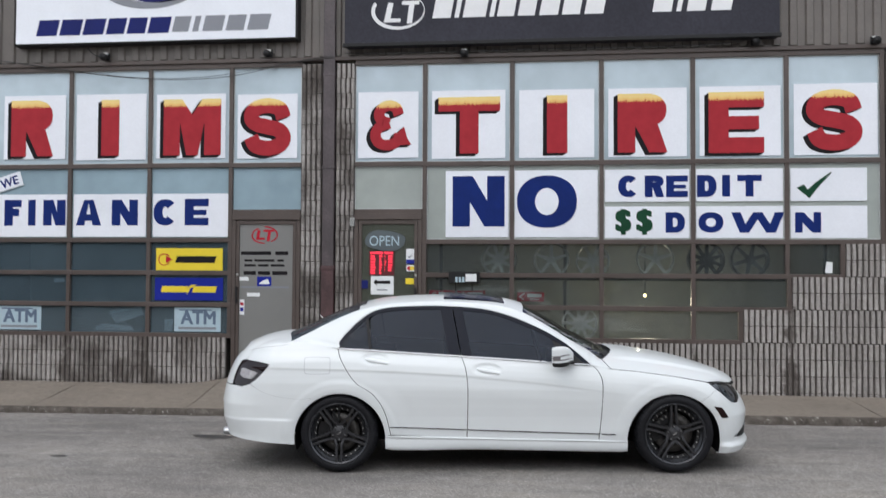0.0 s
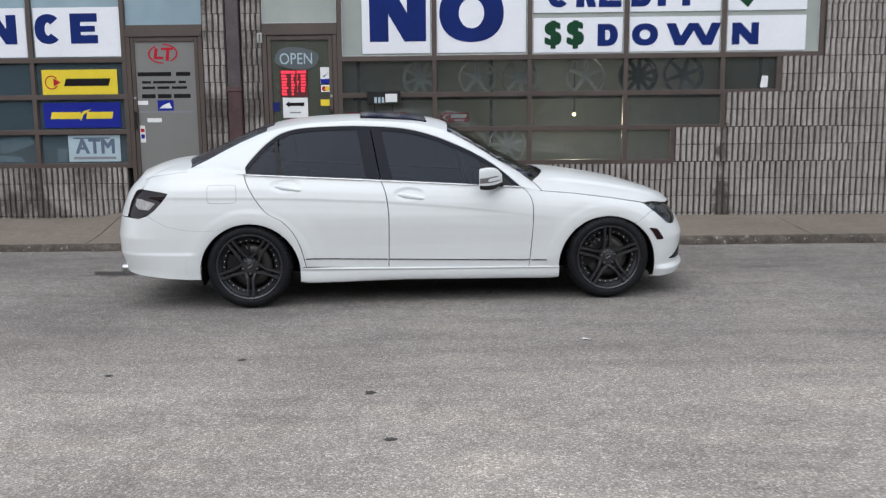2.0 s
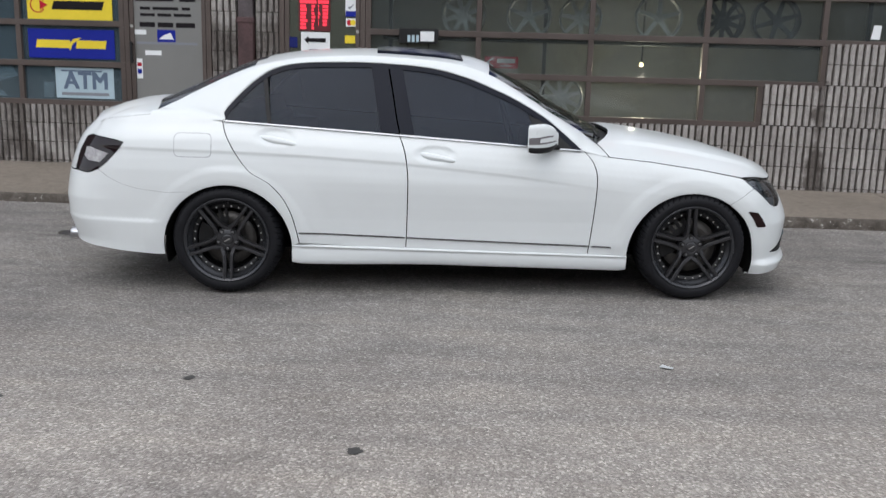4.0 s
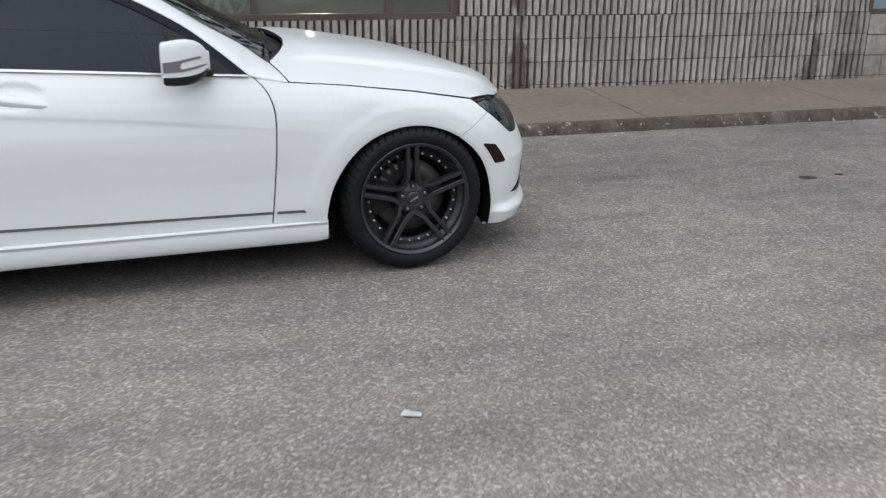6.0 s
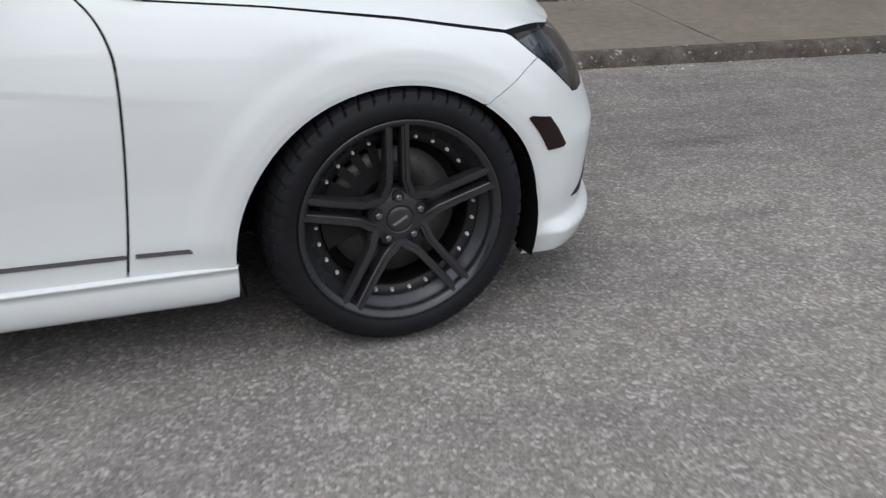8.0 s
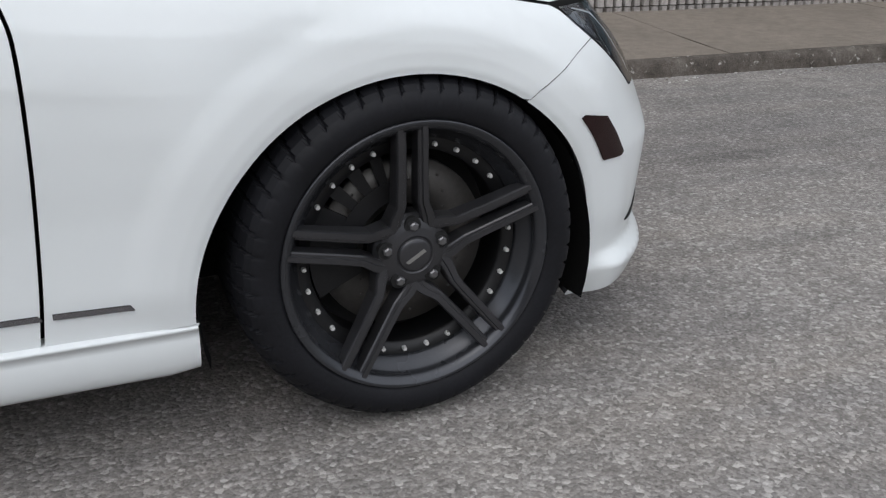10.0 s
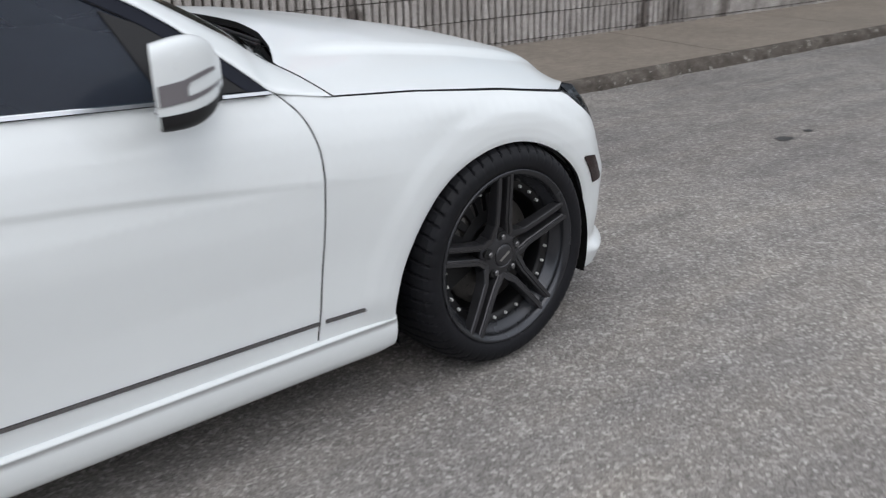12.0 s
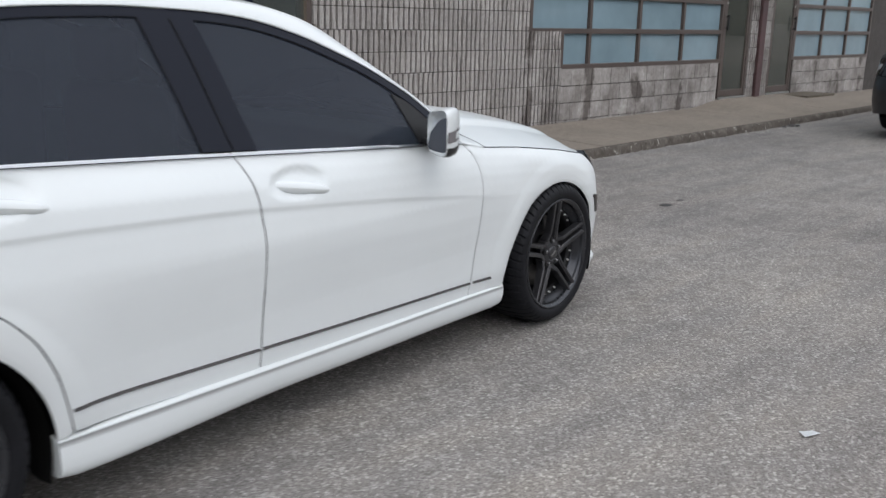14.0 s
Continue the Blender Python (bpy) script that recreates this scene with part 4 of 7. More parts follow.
def arc_points(ax, az, ar, a0, a1, k=40):
    return [(ax + ar * math.cos(radians(a0 + (a1 - a0) * i / k)), az + ar * math.sin(radians(a0 + (a1 - a0) * i / k))) for i in range(k + 1)]


SEAM_FRONT = [tuple(q) for q in curve_through([(0.758, 0.262), (0.772, 0.385), (0.786, 0.565), (0.790, 0.718), (0.781, 0.78), (0.758, 0.832), (0.715, 0.882)], 8)]
SEAM_MID = [tuple(q) for q in curve_through([(-0.326, 0.286), (-0.321, 0.45), (-0.318, 0.68), (-0.325, 0.78), (-0.337, 0.856), (-0.356, 0.915), (-0.374, 0.955)], 8)]
SEAM_REAR = [tuple(q) for q in curve_through([(-0.954, 0.314), (-0.972, 0.40), (-0.997, 0.488), (-1.04, 0.576), (-1.085, 0.632), (-1.129, 0.673), (-1.19, 0.707), (-1.242, 0.742), (-1.308, 0.826), (-1.374, 0.945), (-1.398, 1.019)], 5)]
GLASS_TOP = [(-1.400, 1.022), (-1.388, 1.072), (-1.325, 1.150), (-1.222, 1.248), (-1.105, 1.320), (-0.937, 1.353), (-0.649, 1.362), (-0.457, 1.357), (-0.280, 1.346), (-0.127, 1.324), (0.031, 1.281), (0.150, 1.236), (0.290, 1.176), (0.430, 1.100), (0.508, 1.049), (0.584, 0.988), (0.661, 0.922), (0.706, 0.884)]
ROOF_EDGE = [(-1.83, 0.235, 1.058), (-1.76, 0.245, 1.090), (-1.66, 0.250, 1.138), (-1.52, 0.256, 1.210), (-1.36, 0.262, 1.283), (-1.20, 0.265, 1.342), (-0.97, 0.268, 1.384), (-0.65, 0.270, 1.401), (-0.42, 0.270, 1.398), (-0.13, 0.264, 1.377), (0.03, 0.258, 1.348), (0.151, 0.252, 1.308), (0.270, 0.246, 1.248), (0.400, 0.237, 1.172), (0.520, 0.228, 1.096), (0.598, 0.222, 1.050), (0.690, 0.216, 0.997), (0.765, 0.212, 0.950), (0.812, 0.208, 0.922)]
RAIL_FOOT = [(-1.83, 1.045), (-1.62, 1.036), (-1.400, 1.022), (-1.388, 1.072), (-1.325, 1.150), (-1.222, 1.248), (-1.105, 1.320), (-0.937, 1.353), (-0.649, 1.362), (-0.457, 1.357), (-0.280, 1.346), (-0.127, 1.324), (0.031, 1.281), (0.150, 1.236), (0.290, 1.176), (0.430, 1.100), (0.508, 1.049), (0.584, 0.988), (0.661, 0.922), (0.706, 0.884), (0.78, 0.8645), (0.850, 0.8515)]
RAIL_TOP = [-1.83, -1.805, -1.775, -1.70, -1.56, -1.36, -1.18, -0.97, -0.66, -0.45, -0.27, -0.10, 0.07, 0.20, 0.34, 0.47, 0.55, 0.625, 0.69, 0.735, 0.775, 0.812]


def smooth_line(points, per=6):
    return [tuple(p) for p in curve_through(points, per)]


def shifted(line, dx):
    return [(x + dx, z) for x, z in line]


def to_s(poly):
    return [(s_of(x), z) for x, z in poly]


def add_wheel(car, x, y, spin, mirrored, label):
    """Alloy wheel: barrel, tyre, spokes, cap, nuts, rivets, disc and calliper. Outer face at y, towards -y."""
    bm = bmesh.new()
    add_lathe(bm, [(0.240, 0.002), (0.228, 0.014), (0.222, 0.034), (0.209, 0.0365), (0.1870, 0.0385), (0.1850, 0.050), (0.1900, 0.16), (0.206, 0.215), (0.236, 0.225)], 72)
    barrel = part("wheel", bm, RIM_BLACK, car, label, True)
    barrel.location = (x, y, WHEEL_R)
    if mirrored:
        barrel.rotation_euler = (0, 0, math.pi)
    # tyre with grooved shoulders
    bm = bmesh.new()
    prof = [(0.244, 0.004), (0.249, -0.014), (0.255, -0.019), (0.268, -0.024), (0.285, -0.024), (0.300, -0.016), (0.309, -0.005), (0.3165, 0.012), (0.3215, 0.028), (0.3240, 0.05), (0.3250, 0.08), (0.3250, 0.15), (0.3240, 0.18), (0.3165, 0.215), (0.300, 0.235), (0.268, 0.24), (0.236, 0.222)]
    seg = 486
    rings = []
    for k, (r, h) in enumerate(prof):
        ring = []
        for i in range(seg):
            a = 2 * math.pi * i / seg
            rr = r
            if 5 <= k <= 9 and (i + k) % 9 == 0:
                rr = r - 0.007
            if 10 <= k <= 12 and i % 9 == 2:
                rr = r - 0.003
            ring.append(bm.verts.new((rr * math.cos(a), h, rr * math.sin(a))))
        rings.append(ring)
    for p, q in zip(rings, rings[1:]):
        for i in range(seg):
            j = (i + 1) % seg
            bm.faces.new((p[i], p[j], q[j], q[i]))
    bmesh.ops.recalc_face_normals(bm, faces=bm.faces)
    tyre = part("tyre", bm, RUBBER, barrel, "black low-profile tyre with grooved shoulders", True)
    for poly_face in tyre.data.polygons:
        poly_face.use_smooth = not 5 <= poly_face.index // seg <= 12
    # outer lip with its step
    bm = bmesh.new()
    add_lathe(bm, [(0.2420, 0.004), (0.2510, -0.012), (0.2508, -0.019), (0.2475, -0.021), (0.2430, -0.019), (0.2385, -0.015), (0.2330, -0.012), (0.2305, -0.002), (0.2290, 0.010), (0.2195, 0.014), (0.2170, 0.024), (0.2105, 0.027), (0.2090, 0.036)], 96)
    part("rim_lip", bm, LIP, barrel, "stepped satin gunmetal rim lip", True)
    # five pairs of spokes
    bm = bmesh.new()
    for k in range(5):
        a = radians(spin + 72 * k)
        ca, sa = math.cos(a), math.sin(a)
        for sgn in (-1, 1):
            # each arm leaves the hub beside its neighbour and runs out along the pair's axis
            path = [(0.030, 0.036, 0.028, 0.020), (0.070, 0.0290, 0.0250, 0.010), (0.095, 0.0205, 0.0212, 0.003), (0.150, 0.0192, 0.0205, -0.005), (0.200, 0.0190, 0.0200, -0.012), (0.2385, 0.0190, 0.0195, -0.016)]
            rows = []
            for r, off, w, y0 in path:
                o, i = off + w * 0.5, off - w * 0.5
                depth = 0.040 - 0.05 * (r - 0.03)
                sec = [(i, y0 + depth), (i + 0.0012, y0 + 0.006), (i + 0.0035, y0 + 0.0035), (i + w * 0.36, y0 + 0.0035), (i + w * 0.43, y0), (o - 0.0022, y0), (o, y0 + 0.004), (o + 0.001, y0 + depth)]
                row = []
                for q, h in sec:
                    t = sgn * q
                    row.append(bm.verts.new((r * ca - t * sa, h, r * sa + t * ca)))
                rows.append(row)
            for p, q in zip(rows, rows[1:]):
                for j in range(len(p) - 1):
                    bm.faces.new((p[j], p[j + 1], q[j + 1], q[j]))
            bm.faces.new(rows[-1])
    # hub disc with raised seats
    hub = bmesh.new()
    add_lathe(hub, [(0.0, 0.012), (0.033, 0.012), (0.036, 0.010), (0.050, 0.014), (0.066, 0.020), (0.074, 0.030), (0.074, 0.06)], 40)
    tmp = bpy.data.meshes.new("hub")
    hub.to_mesh(tmp)
    hub.free()
    bm.from_mesh(tmp)
    bpy.data.meshes.remove(tmp)
    bmesh.ops.recalc_face_normals(bm, faces=bm.faces)
    spokes = part("spokes", bm, GUNMETAL, barrel, "five pairs of satin gunmetal spokes")
    bm = bmesh.new()
    add_lathe(bm, [(0.0, 0.0045), (0.020, 0.005), (0.0285, 0.007), (0.0315, 0.0095), (0.0320, 0.014)], 40)
    part("centre_cap", bm, GUNMETAL, barrel, "dark centre cap", True)
    bm = bmesh.new()
    add_prism(bm, [(-0.021, -0.010), (-0.015, -0.014), (0.019, 0.006), (0.014, 0.011)], 0.0030, 0.0048)
    part("cap_badge", bm, STEEL, barrel, "silver badge bar")
    for k in range(5):
        a = radians(spin + 72 * k)
        px, pz = 0.0545 * math.cos(a), 0.0545 * math.sin(a)
        # near-black plug stands in for the shade inside the nut's well
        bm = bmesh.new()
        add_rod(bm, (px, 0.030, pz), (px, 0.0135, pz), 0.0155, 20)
        part("nut_well_shade", bm, GAP_DARK, barrel)
        bm = bmesh.new()
        add_rod(bm, (px, 0.022, pz), (px, 0.006, pz), 0.0088, 6)
        add_rod(bm, (px, 0.006, pz), (px, 0.0035, pz), 0.0088, 6, 0.006)
        part("lug_nut", bm, NUT, barrel, "steel lug nut")
        for g in (-19.5, -7, 6, 19):
            b = a + radians(36 + g)
            qx, qz = 0.1975 * math.cos(b), 0.1975 * math.sin(b)
            bm = bmesh.new()
            add_rod(bm, (qx, 0.040, qz), (qx, 0.0300, qz), 0.0052, 8, 0.0038)
            part("rivet", bm, DISPLAY_STEEL, barrel, "chrome rim rivet")
    # brake parts
    bm = bmesh.new()
    add_lathe(bm, [(0.07, 0.092), (0.075, 0.075), (0.160, 0.075), (0.161, 0.080), (0.161, 0.100), (0.075, 0.102)], 60)
    for k in range(30):
        a = 2 * math.pi * k / 30
        r = 0.100 + 0.020 * (k % 3)
        add_rod(bm, (r * math.cos(a), 0.0752, r * math.sin(a)), (r * math.cos(a), 0.0742, r * math.sin(a)), 0.0035, 6)
    part("brake_disc", bm, DISC, barrel, "drilled steel brake disc", True)
    bm = bmesh.new()
    # calliper: a solid body with open windows over the pads
    c0 = 0 if not mirrored else 180
    for a0, a1 in ((92, 97), (104, 111), (118, 126), (133, 141), (148, 205)):
        k = max(2, (a1 - a0) // 5)
        if mirrored:
            a0, a1 = c0 - a1, c0 - a0
        ring = arc_points(0, 0, 0.180, a0, a1, k) + arc_points(0, 0, 0.092, a1, a0, k)
        add_prism(bm, ring, 0.060, 0.125)
    add_prism(bm, arc_points(0, 0, 0.128, 92, 150, 10) + arc_points(0, 0, 0.092, 150, 92, 10) if not mirrored else arc_points(0, 0, 0.128, 30, 88, 10) + arc_points(0, 0, 0.092, 88, 30, 10), 0.0585, 0.0595)
    part("brake_calliper", bm, SATIN_BLACK, barrel, "dark brake calliper")
    # near-black disc closes the barrel, standing in for the shade behind the brake
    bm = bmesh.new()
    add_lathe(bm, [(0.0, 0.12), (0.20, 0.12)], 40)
    part("barrel_shade", bm, GAP_DARK, barrel)
    return barrel


def boot_top(s):
    x = float(np.interp(s, _arc, OUTLINE[:, 0]))
    if s > s_of(-2.235):
        return float(np.interp(x, [-2.235, -2.10, -1.95, -1.83], [0.985, 1.012, 1.032, 1.045]))
    return 0.985 + 0.045 * smoothstep(s_of(-2.235), s_of(-2.44), s)


def bonnet_rear(a):
    """Rear edge of the bonnet: from the wing to the screen's corner, then round below the glass."""
    return float(np.interp(a, [0, 0.2, 0.27, 0.35, 0.5, 0.7, 1.0], [0.862, 0.814, 0.846, 0.880, 0.926, 0.956, 0.966]))


def bonnet_at(a, x):
    """A point of the bonnet at the share a from the wing's edge to the middle."""
    yn = float(np.interp(x, [0.854, 1.2, 1.5, 1.672, 1.85, 1.95, 2.06], [0.030, 0.038, 0.052, 0.070, 0.135, 0.25, 0.45]))
    zc = float(np.interp(x, [0.86, 1.02, 1.17, 1.41, 1.64, 1.81, 1.92, 2.0, 2.05, 2.085, 2.10], [0.965, 0.953, 0.937, 0.899, 0.853, 0.812, 0.780, 0.745, 0.708, 0.663, 0.635]))
    f = 1 - (1 - a) ** 3.1
    return Vector((x, yn + (CAR_MID - yn) * a, hood_edge_z(x) + (zc - hood_edge_z(x)) * f))


def build_car(name, label, paint, fine):
    car = thing(name, label, "car")
    st = 0.016 if fine else 0.05
    e = 0.0031
    for far in (False, True):
        k = st if not far else 0.05
        front_arch = arc_points(*ARCHES[0], 182, 0, 48)
        rear_arch = arc_points(*ARCHES[1], 180, -6, 48)
        fdoor = shifted(SEAM_MID, 0.0033) + [(-0.376 + 0.0033, 0.960), (0.700, 0.889)] + shifted(SEAM_FRONT[::-1], -e)
        panel("front_door", to_s(fdoor), side, k, paint, car, "", 0, 0.022, far)
        rdoor = shifted(SEAM_REAR, e) + [(-1.390, 1.022), (-0.380 - 0.0033, 0.960)] + shifted(SEAM_MID[::-1], -0.0033)
        panel("rear_door", to_s(rdoor), side, k, paint, car, "", 0, 0.022, far)
        fender = shifted(SEAM_FRONT, e) + [(0.80, 0.8640), (0.854, 0.8500), (1.1, 0.8255), (1.4, 0.7845), (1.655, 0.7385), (1.672, 0.7300), (1.700, 0.704), (1.728, 0.680), (1.700, 0.665), (1.655, 0.634), (1.606, 0.6015), (1.592, 0.587)]
        fender += [p for p in arc_points(*ARCHES[0], 0, 182, 60) if p[0] < 1.580] + [(0.997, 0.264)]
        panel("front_wing", to_s(fender), side, k, paint, car, "", 0, 0.024, far)
        bump_poly = [p for p in arc_points(*ARCHES[0], -17, 56, 30)] + [(1.5940, 0.5850), (1.6083, 0.5997), (1.6570, 0.6325), (1.7020, 0.6635), (1.7310, 0.6780), (1.778, 0.640), (1.825, 0.602), (1.872, 0.567), (1.915, 0.556), (1.955, 0.553), (1.995, 0.571), (2.022, 0.597), (2.042, 0.66), (2.119, 0.66)]
        bump_s = to_s(bump_poly) + [(S_FRONT, 0.66), (S_FRONT, 0.175), (s_of(2.0), 0.162), (s_of(1.90), 0.156), (s_of(1.80), 0.152)]
        panel("front_bumper", bump_s, side, k, paint, car, "", 0, 0.03, far)
        quarter = [(-1.402, 1.019)] + [(x - e, z) for x, z in SEAM_REAR[::-1][1:]] + [(-0.996, 0.300)]
        quarter = quarter + [p for p in arc_points(*ARCHES[1], 2, 118, 44)] + [(-1.60, 0.612), (-1.72, 0.606), (-1.86, 0.618), (-1.98, 0.645), (-2.06, 0.685), (-2.125, 0.7240), (-2.070, 0.765), (-2.03, 0.806), (-1.988, 0.850), (-1.960, 0.889), (-2.02, 0.902), (-2.10, 0.910), (-2.215, 0.917), (-2.225, 0.985), (-2.10, 1.012), (-1.95, 1.032), (-1.83, 1.045), (-1.6, 1.034)]
        panel("rear_quarter", to_s(quarter), side, k, paint, car, "", 0, 0.022, far)
        rb = [p for p in arc_points(*ARCHES[1], 118.3, 186, 30)] + [(-1.752, 0.232), (-1.85, 0.236), (-2.0, 0.246), (-2.2, 0.262), (-2.35, 0.275)]
        rb_s = to_s(rb) + [(S_REAR, 0.28), (S_REAR, 0.69)] + to_s([(-2.40, 0.70), (-2.30, 0.703), (-2.275, 0.704), (-2.20, 0.697), (-2.128, 0.7220), (-2.0615, 0.6835), (-1.981, 0.6435), (-1.86, 0.6165), (-1.72, 0.6045), (-1.60, 0.6105)])
        panel("rear_bumper", rb_s, side, k, paint, car, "", 0, 0.03, far)
        boot = [(S_REAR, 0.705), (s_of(-2.310), 0.710), (s_of(-2.312), 0.82), (s_of(-2.294), 0.908), (s_of(-2.230), 0.920), (s_of(-2.230), 0.985)] + [(s_of(-2.235) + (S_REAR - s_of(-2.235)) * i / 14, boot_top(s_of(-2.235) + (S_REAR - s_of(-2.235)) * i / 14)) for i in range(15)]
        panel("boot_panel", boot, side, k * 1.5, paint, car, "", 0, 0.02, far)
        # lamps
        head = [(1.6765, 0.7345), (1.706, 0.705), (1.735, 0.681), (1.780, 0.644), (1.828, 0.606), (1.874, 0.5715), (1.915, 0.560), (1.953, 0.557), (1.991, 0.575), (2.018, 0.600), (2.037, 0.660), (2.03, 0.692), (1.98, 0.704), (1.94, 0.712), (1.86, 0.727), (1.77, 0.737)]
        lamp = panel("headlamp", to_s(head), side, 0.02, LENS, car, "smoked clear headlamp lens", 0.0015, 0.004, far)
        panel("lamp_housing", to_s([((x - 1.85) * 0.96 + 1.85, (z - 0.645) * 0.95 + 0.645) for x, z in head]), side, 0.03, LAMP_GREY, lamp, "dark grey lamp housing", -0.028, 0.01, far)
        for hx, hz, hw in ((1.79, 0.690, 0.045), (1.86, 0.650, 0.05), (1.93, 0.640, 0.04)):
            panel("reflector", to_s([(hx - hw, hz + 0.012), (hx - hw * 0.4, hz - 0.022), (hx + hw, hz - 0.030), (hx + hw * 0.7, hz + 0.016)]), side, 0.02, CHROME, lamp, "grey chrome reflector", -0.022, 0.012, far)
        mk = [(x, z + 0.007) for x, z in ((1.694, 0.5360), (1.702, 0.5410), (1.754, 0.5310), (1.785, 0.493), (1.811, 0.449), (1.804, 0.443), (1.759, 0.444), (1.742, 0.472), (1.720, 0.504))]
        panel("side_marker", to_s(mk), side, 0.012, MARKER, car, "smoked dark red side marker lamp", 0.0035, 0.010, far)
        tail = [(-1.966, 0.886), (-1.992, 0.849), (-2.034, 0.804), (-2.075, 0.764), (-2.130, 0.7245), (-2.20, 0.703), (-2.273, 0.711), (-2.300, 0.76), (-2.305, 0.82), (-2.288, 0.902), (-2.218, 0.912), (-2.10, 0.906), (-2.02, 0.898)]
        tl = panel("tail_lamp", to_s(tail), side, 0.02, TAIL_RED, car, "smoked dark tail lamp", 0.003, 0.012, far)
        panel("reversing_lens", to_s([(-2.06, 0.818), (-2.20, 0.846), (-2.245, 0.843), (-2.245, 0.795), (-2.20, 0.770), (-2.115, 0.765)]), side, 0.02, REVERSE, tl, "pale reversing lens", 0.0045, 0.004, far)
        # bumper corner vent with its lamp
        vent = [(1.874, 0.283), (1.93, 0.274), (2.03, 0.266), (2.062, 0.295), (2.058, 0.362), (2.022, 0.368), (1.955, 0.325)]
        panel("bumper_vent", to_s(vent), side, 0.02, GAP_DARK, car, "black bumper vent", 0.003, 0.012, far)
        panel("vent_trim", to_s([(1.998, 0.352), (2.024, 0.372), (2.060, 0.366), (2.062, 0.338), (2.030, 0.340)]), side, 0.02, CHROME, car, "chrome vent trim", 0.006, 0.008, far)
        # greenhouse side: painted rail, black surround, glass
        top = smooth_line(GLASS_TOP)
        edge3 = curve_through(ROOF_EDGE, 12)
        foot_c = curve_through(RAIL_FOOT, 6)
        top_c = curve_through([(q, 0.0) for q in RAIL_TOP], 6)[:, 0]
        rows = []
        for (fx, fz), tx in zip(foot_c, top_c):
            a = upper(fx, fz).lerp(side(s_of(fx), fz), smoothstep(-1.40, -1.47, fx))
            b = Vector((tx, float(np.interp(tx, edge3[:, 0], edge3[:, 1])), float(np.interp(tx, edge3[:, 0], edge3[:, 2]))))
            bulge = min(0.016, 0.10 * (b - a).length)
            row = [a + Vector((0, 0.012, 0.0)).lerp(Vector((0, -0.003, -0.004)), smoothstep(-1.40, -1.47, fx))]
            for i in range(11):
                t = i / 10
                p = a.lerp(b, t) + Vector((0, -0.55, 0.83)) * bulge * math.sin(math.pi * t) ** 0.8
                row.append(p)
            rows.append(row)
        # its front foot lies along the bonnet's corner
        goal = [bonnet_at(0, 0.858) + Vector((-0.003, 0.012, 0))] + [bonnet_at(0.2 * i / 10, bonnet_rear(0.2 * i / 10) - 0.006) for i in range(11)]
        shift = [g - p for g, p in zip(goal, rows[-1])]
        for i, row in enumerate(rows):
            w = smoothstep(len(rows) - 20, len(rows) - 1, i)
            rows[i] = [p + d * w for p, d in zip(row, shift)]
        # behind the doors the rail's shading runs on from the quarter panel
        gn = grid_normals(rows)
        if gn[len(rows) // 2, 6, 2] < 0:
            gn = -gn
        for i, (fx, fz) in enumerate(foot_c):
            w = smoothstep(-1.41, -1.50, fx)
            sn = np.array(side_normal(s_of(fx), fz))
            for j in range(9):
                k2 = w * (1 - j / 9)
                gn[i, j] = gn[i, j] * (1 - k2) + sn * k2
        if far:
            rows = [[Vector((p.x, 2 * CAR_MID - p.y, p.z)) for p in row] for row in rows]
            gn = gn * np.array([1, -1, 1])
        gn /= np.linalg.norm(gn, axis=2)[:, :, None]
        loft("roof_rail", rows, paint, car, "", True, not far, gn.reshape(-1, 3).tolist())
        inner = smooth_line([(-1.374, 1.026), (-1.362, 1.066), (-1.302, 1.136), (-1.205, 1.230), (-1.096, 1.297), (-0.935, 1.329), (-0.649, 1.338), (-0.457, 1.333), (-0.280, 1.322), (-0.135, 1.301), (0.018, 1.258), (0.135, 1.214), (0.274, 1.155), (0.412, 1.080), (0.488, 1.030), (0.562, 0.970), (0.645, 0.897)])
        surround = top[1:-1] + [(0.694, 0.891)] + inner[::-1] + [(-1.396, 1.026)]
        panel("window_surround", surround, upper, k, GLOSS_BLACK, car, "gloss black window surround", -0.004, 0.014, far)
        pillar = [(-0.374, 0.966), (-0.394, 1.05), (-0.417, 1.18), (-0.447, 1.334), (-0.545, 1.337), (-0.515, 1.18), (-0.49, 1.05), (-0.475, 0.973)]
        panel("door_pillar", pillar, upper, k, GLOSS_BLACK, car, "gloss black door pillar", -0.003, 0.012, far)
        pillar2 = [(-0.284, 0.961), (-0.305, 1.05), (-0.330, 1.18), (-0.362, 1.328), (-0.437, 1.333), (-0.407, 1.18), (-0.385, 1.05), (-0.365, 0.966)]
        panel("door_pillar", pillar2, upper, k, GLOSS_BLACK, car, "gloss black door pillar", -0.003, 0.012, far)
        bar = [(-1.115, 1.010), (-1.128, 1.10), (-1.150, 1.265), (-1.172, 1.250), (-1.152, 1.10), (-1.138, 1.012)]
        panel("window_bar", bar, upper, k, SATIN_BLACK, car, "", -0.003, 0.012, far)
        tri = [(0.686, 0.895), (0.640, 0.915), (0.560, 0.985), (0.470, 1.045), (0.385, 1.085), (0.400, 1.05), (0.462, 0.911)]
        panel("mirror_triangle", tri, upper, k, SATIN_BLACK, car, "", -0.006, 0.012, far)
        split = lambda a, b: [p for p in inner if a <= p[0] <= b]
        g1 = split(-0.40, 0.65)
        panel("front_door_glass", [(-0.360, 0.960)] + g1 + [(0.640, 0.893)], upper, 0.05, TINT, car, "dark tinted door glass", -0.012, 0.004, far)
        g2 = split(-1.14, -0.47)
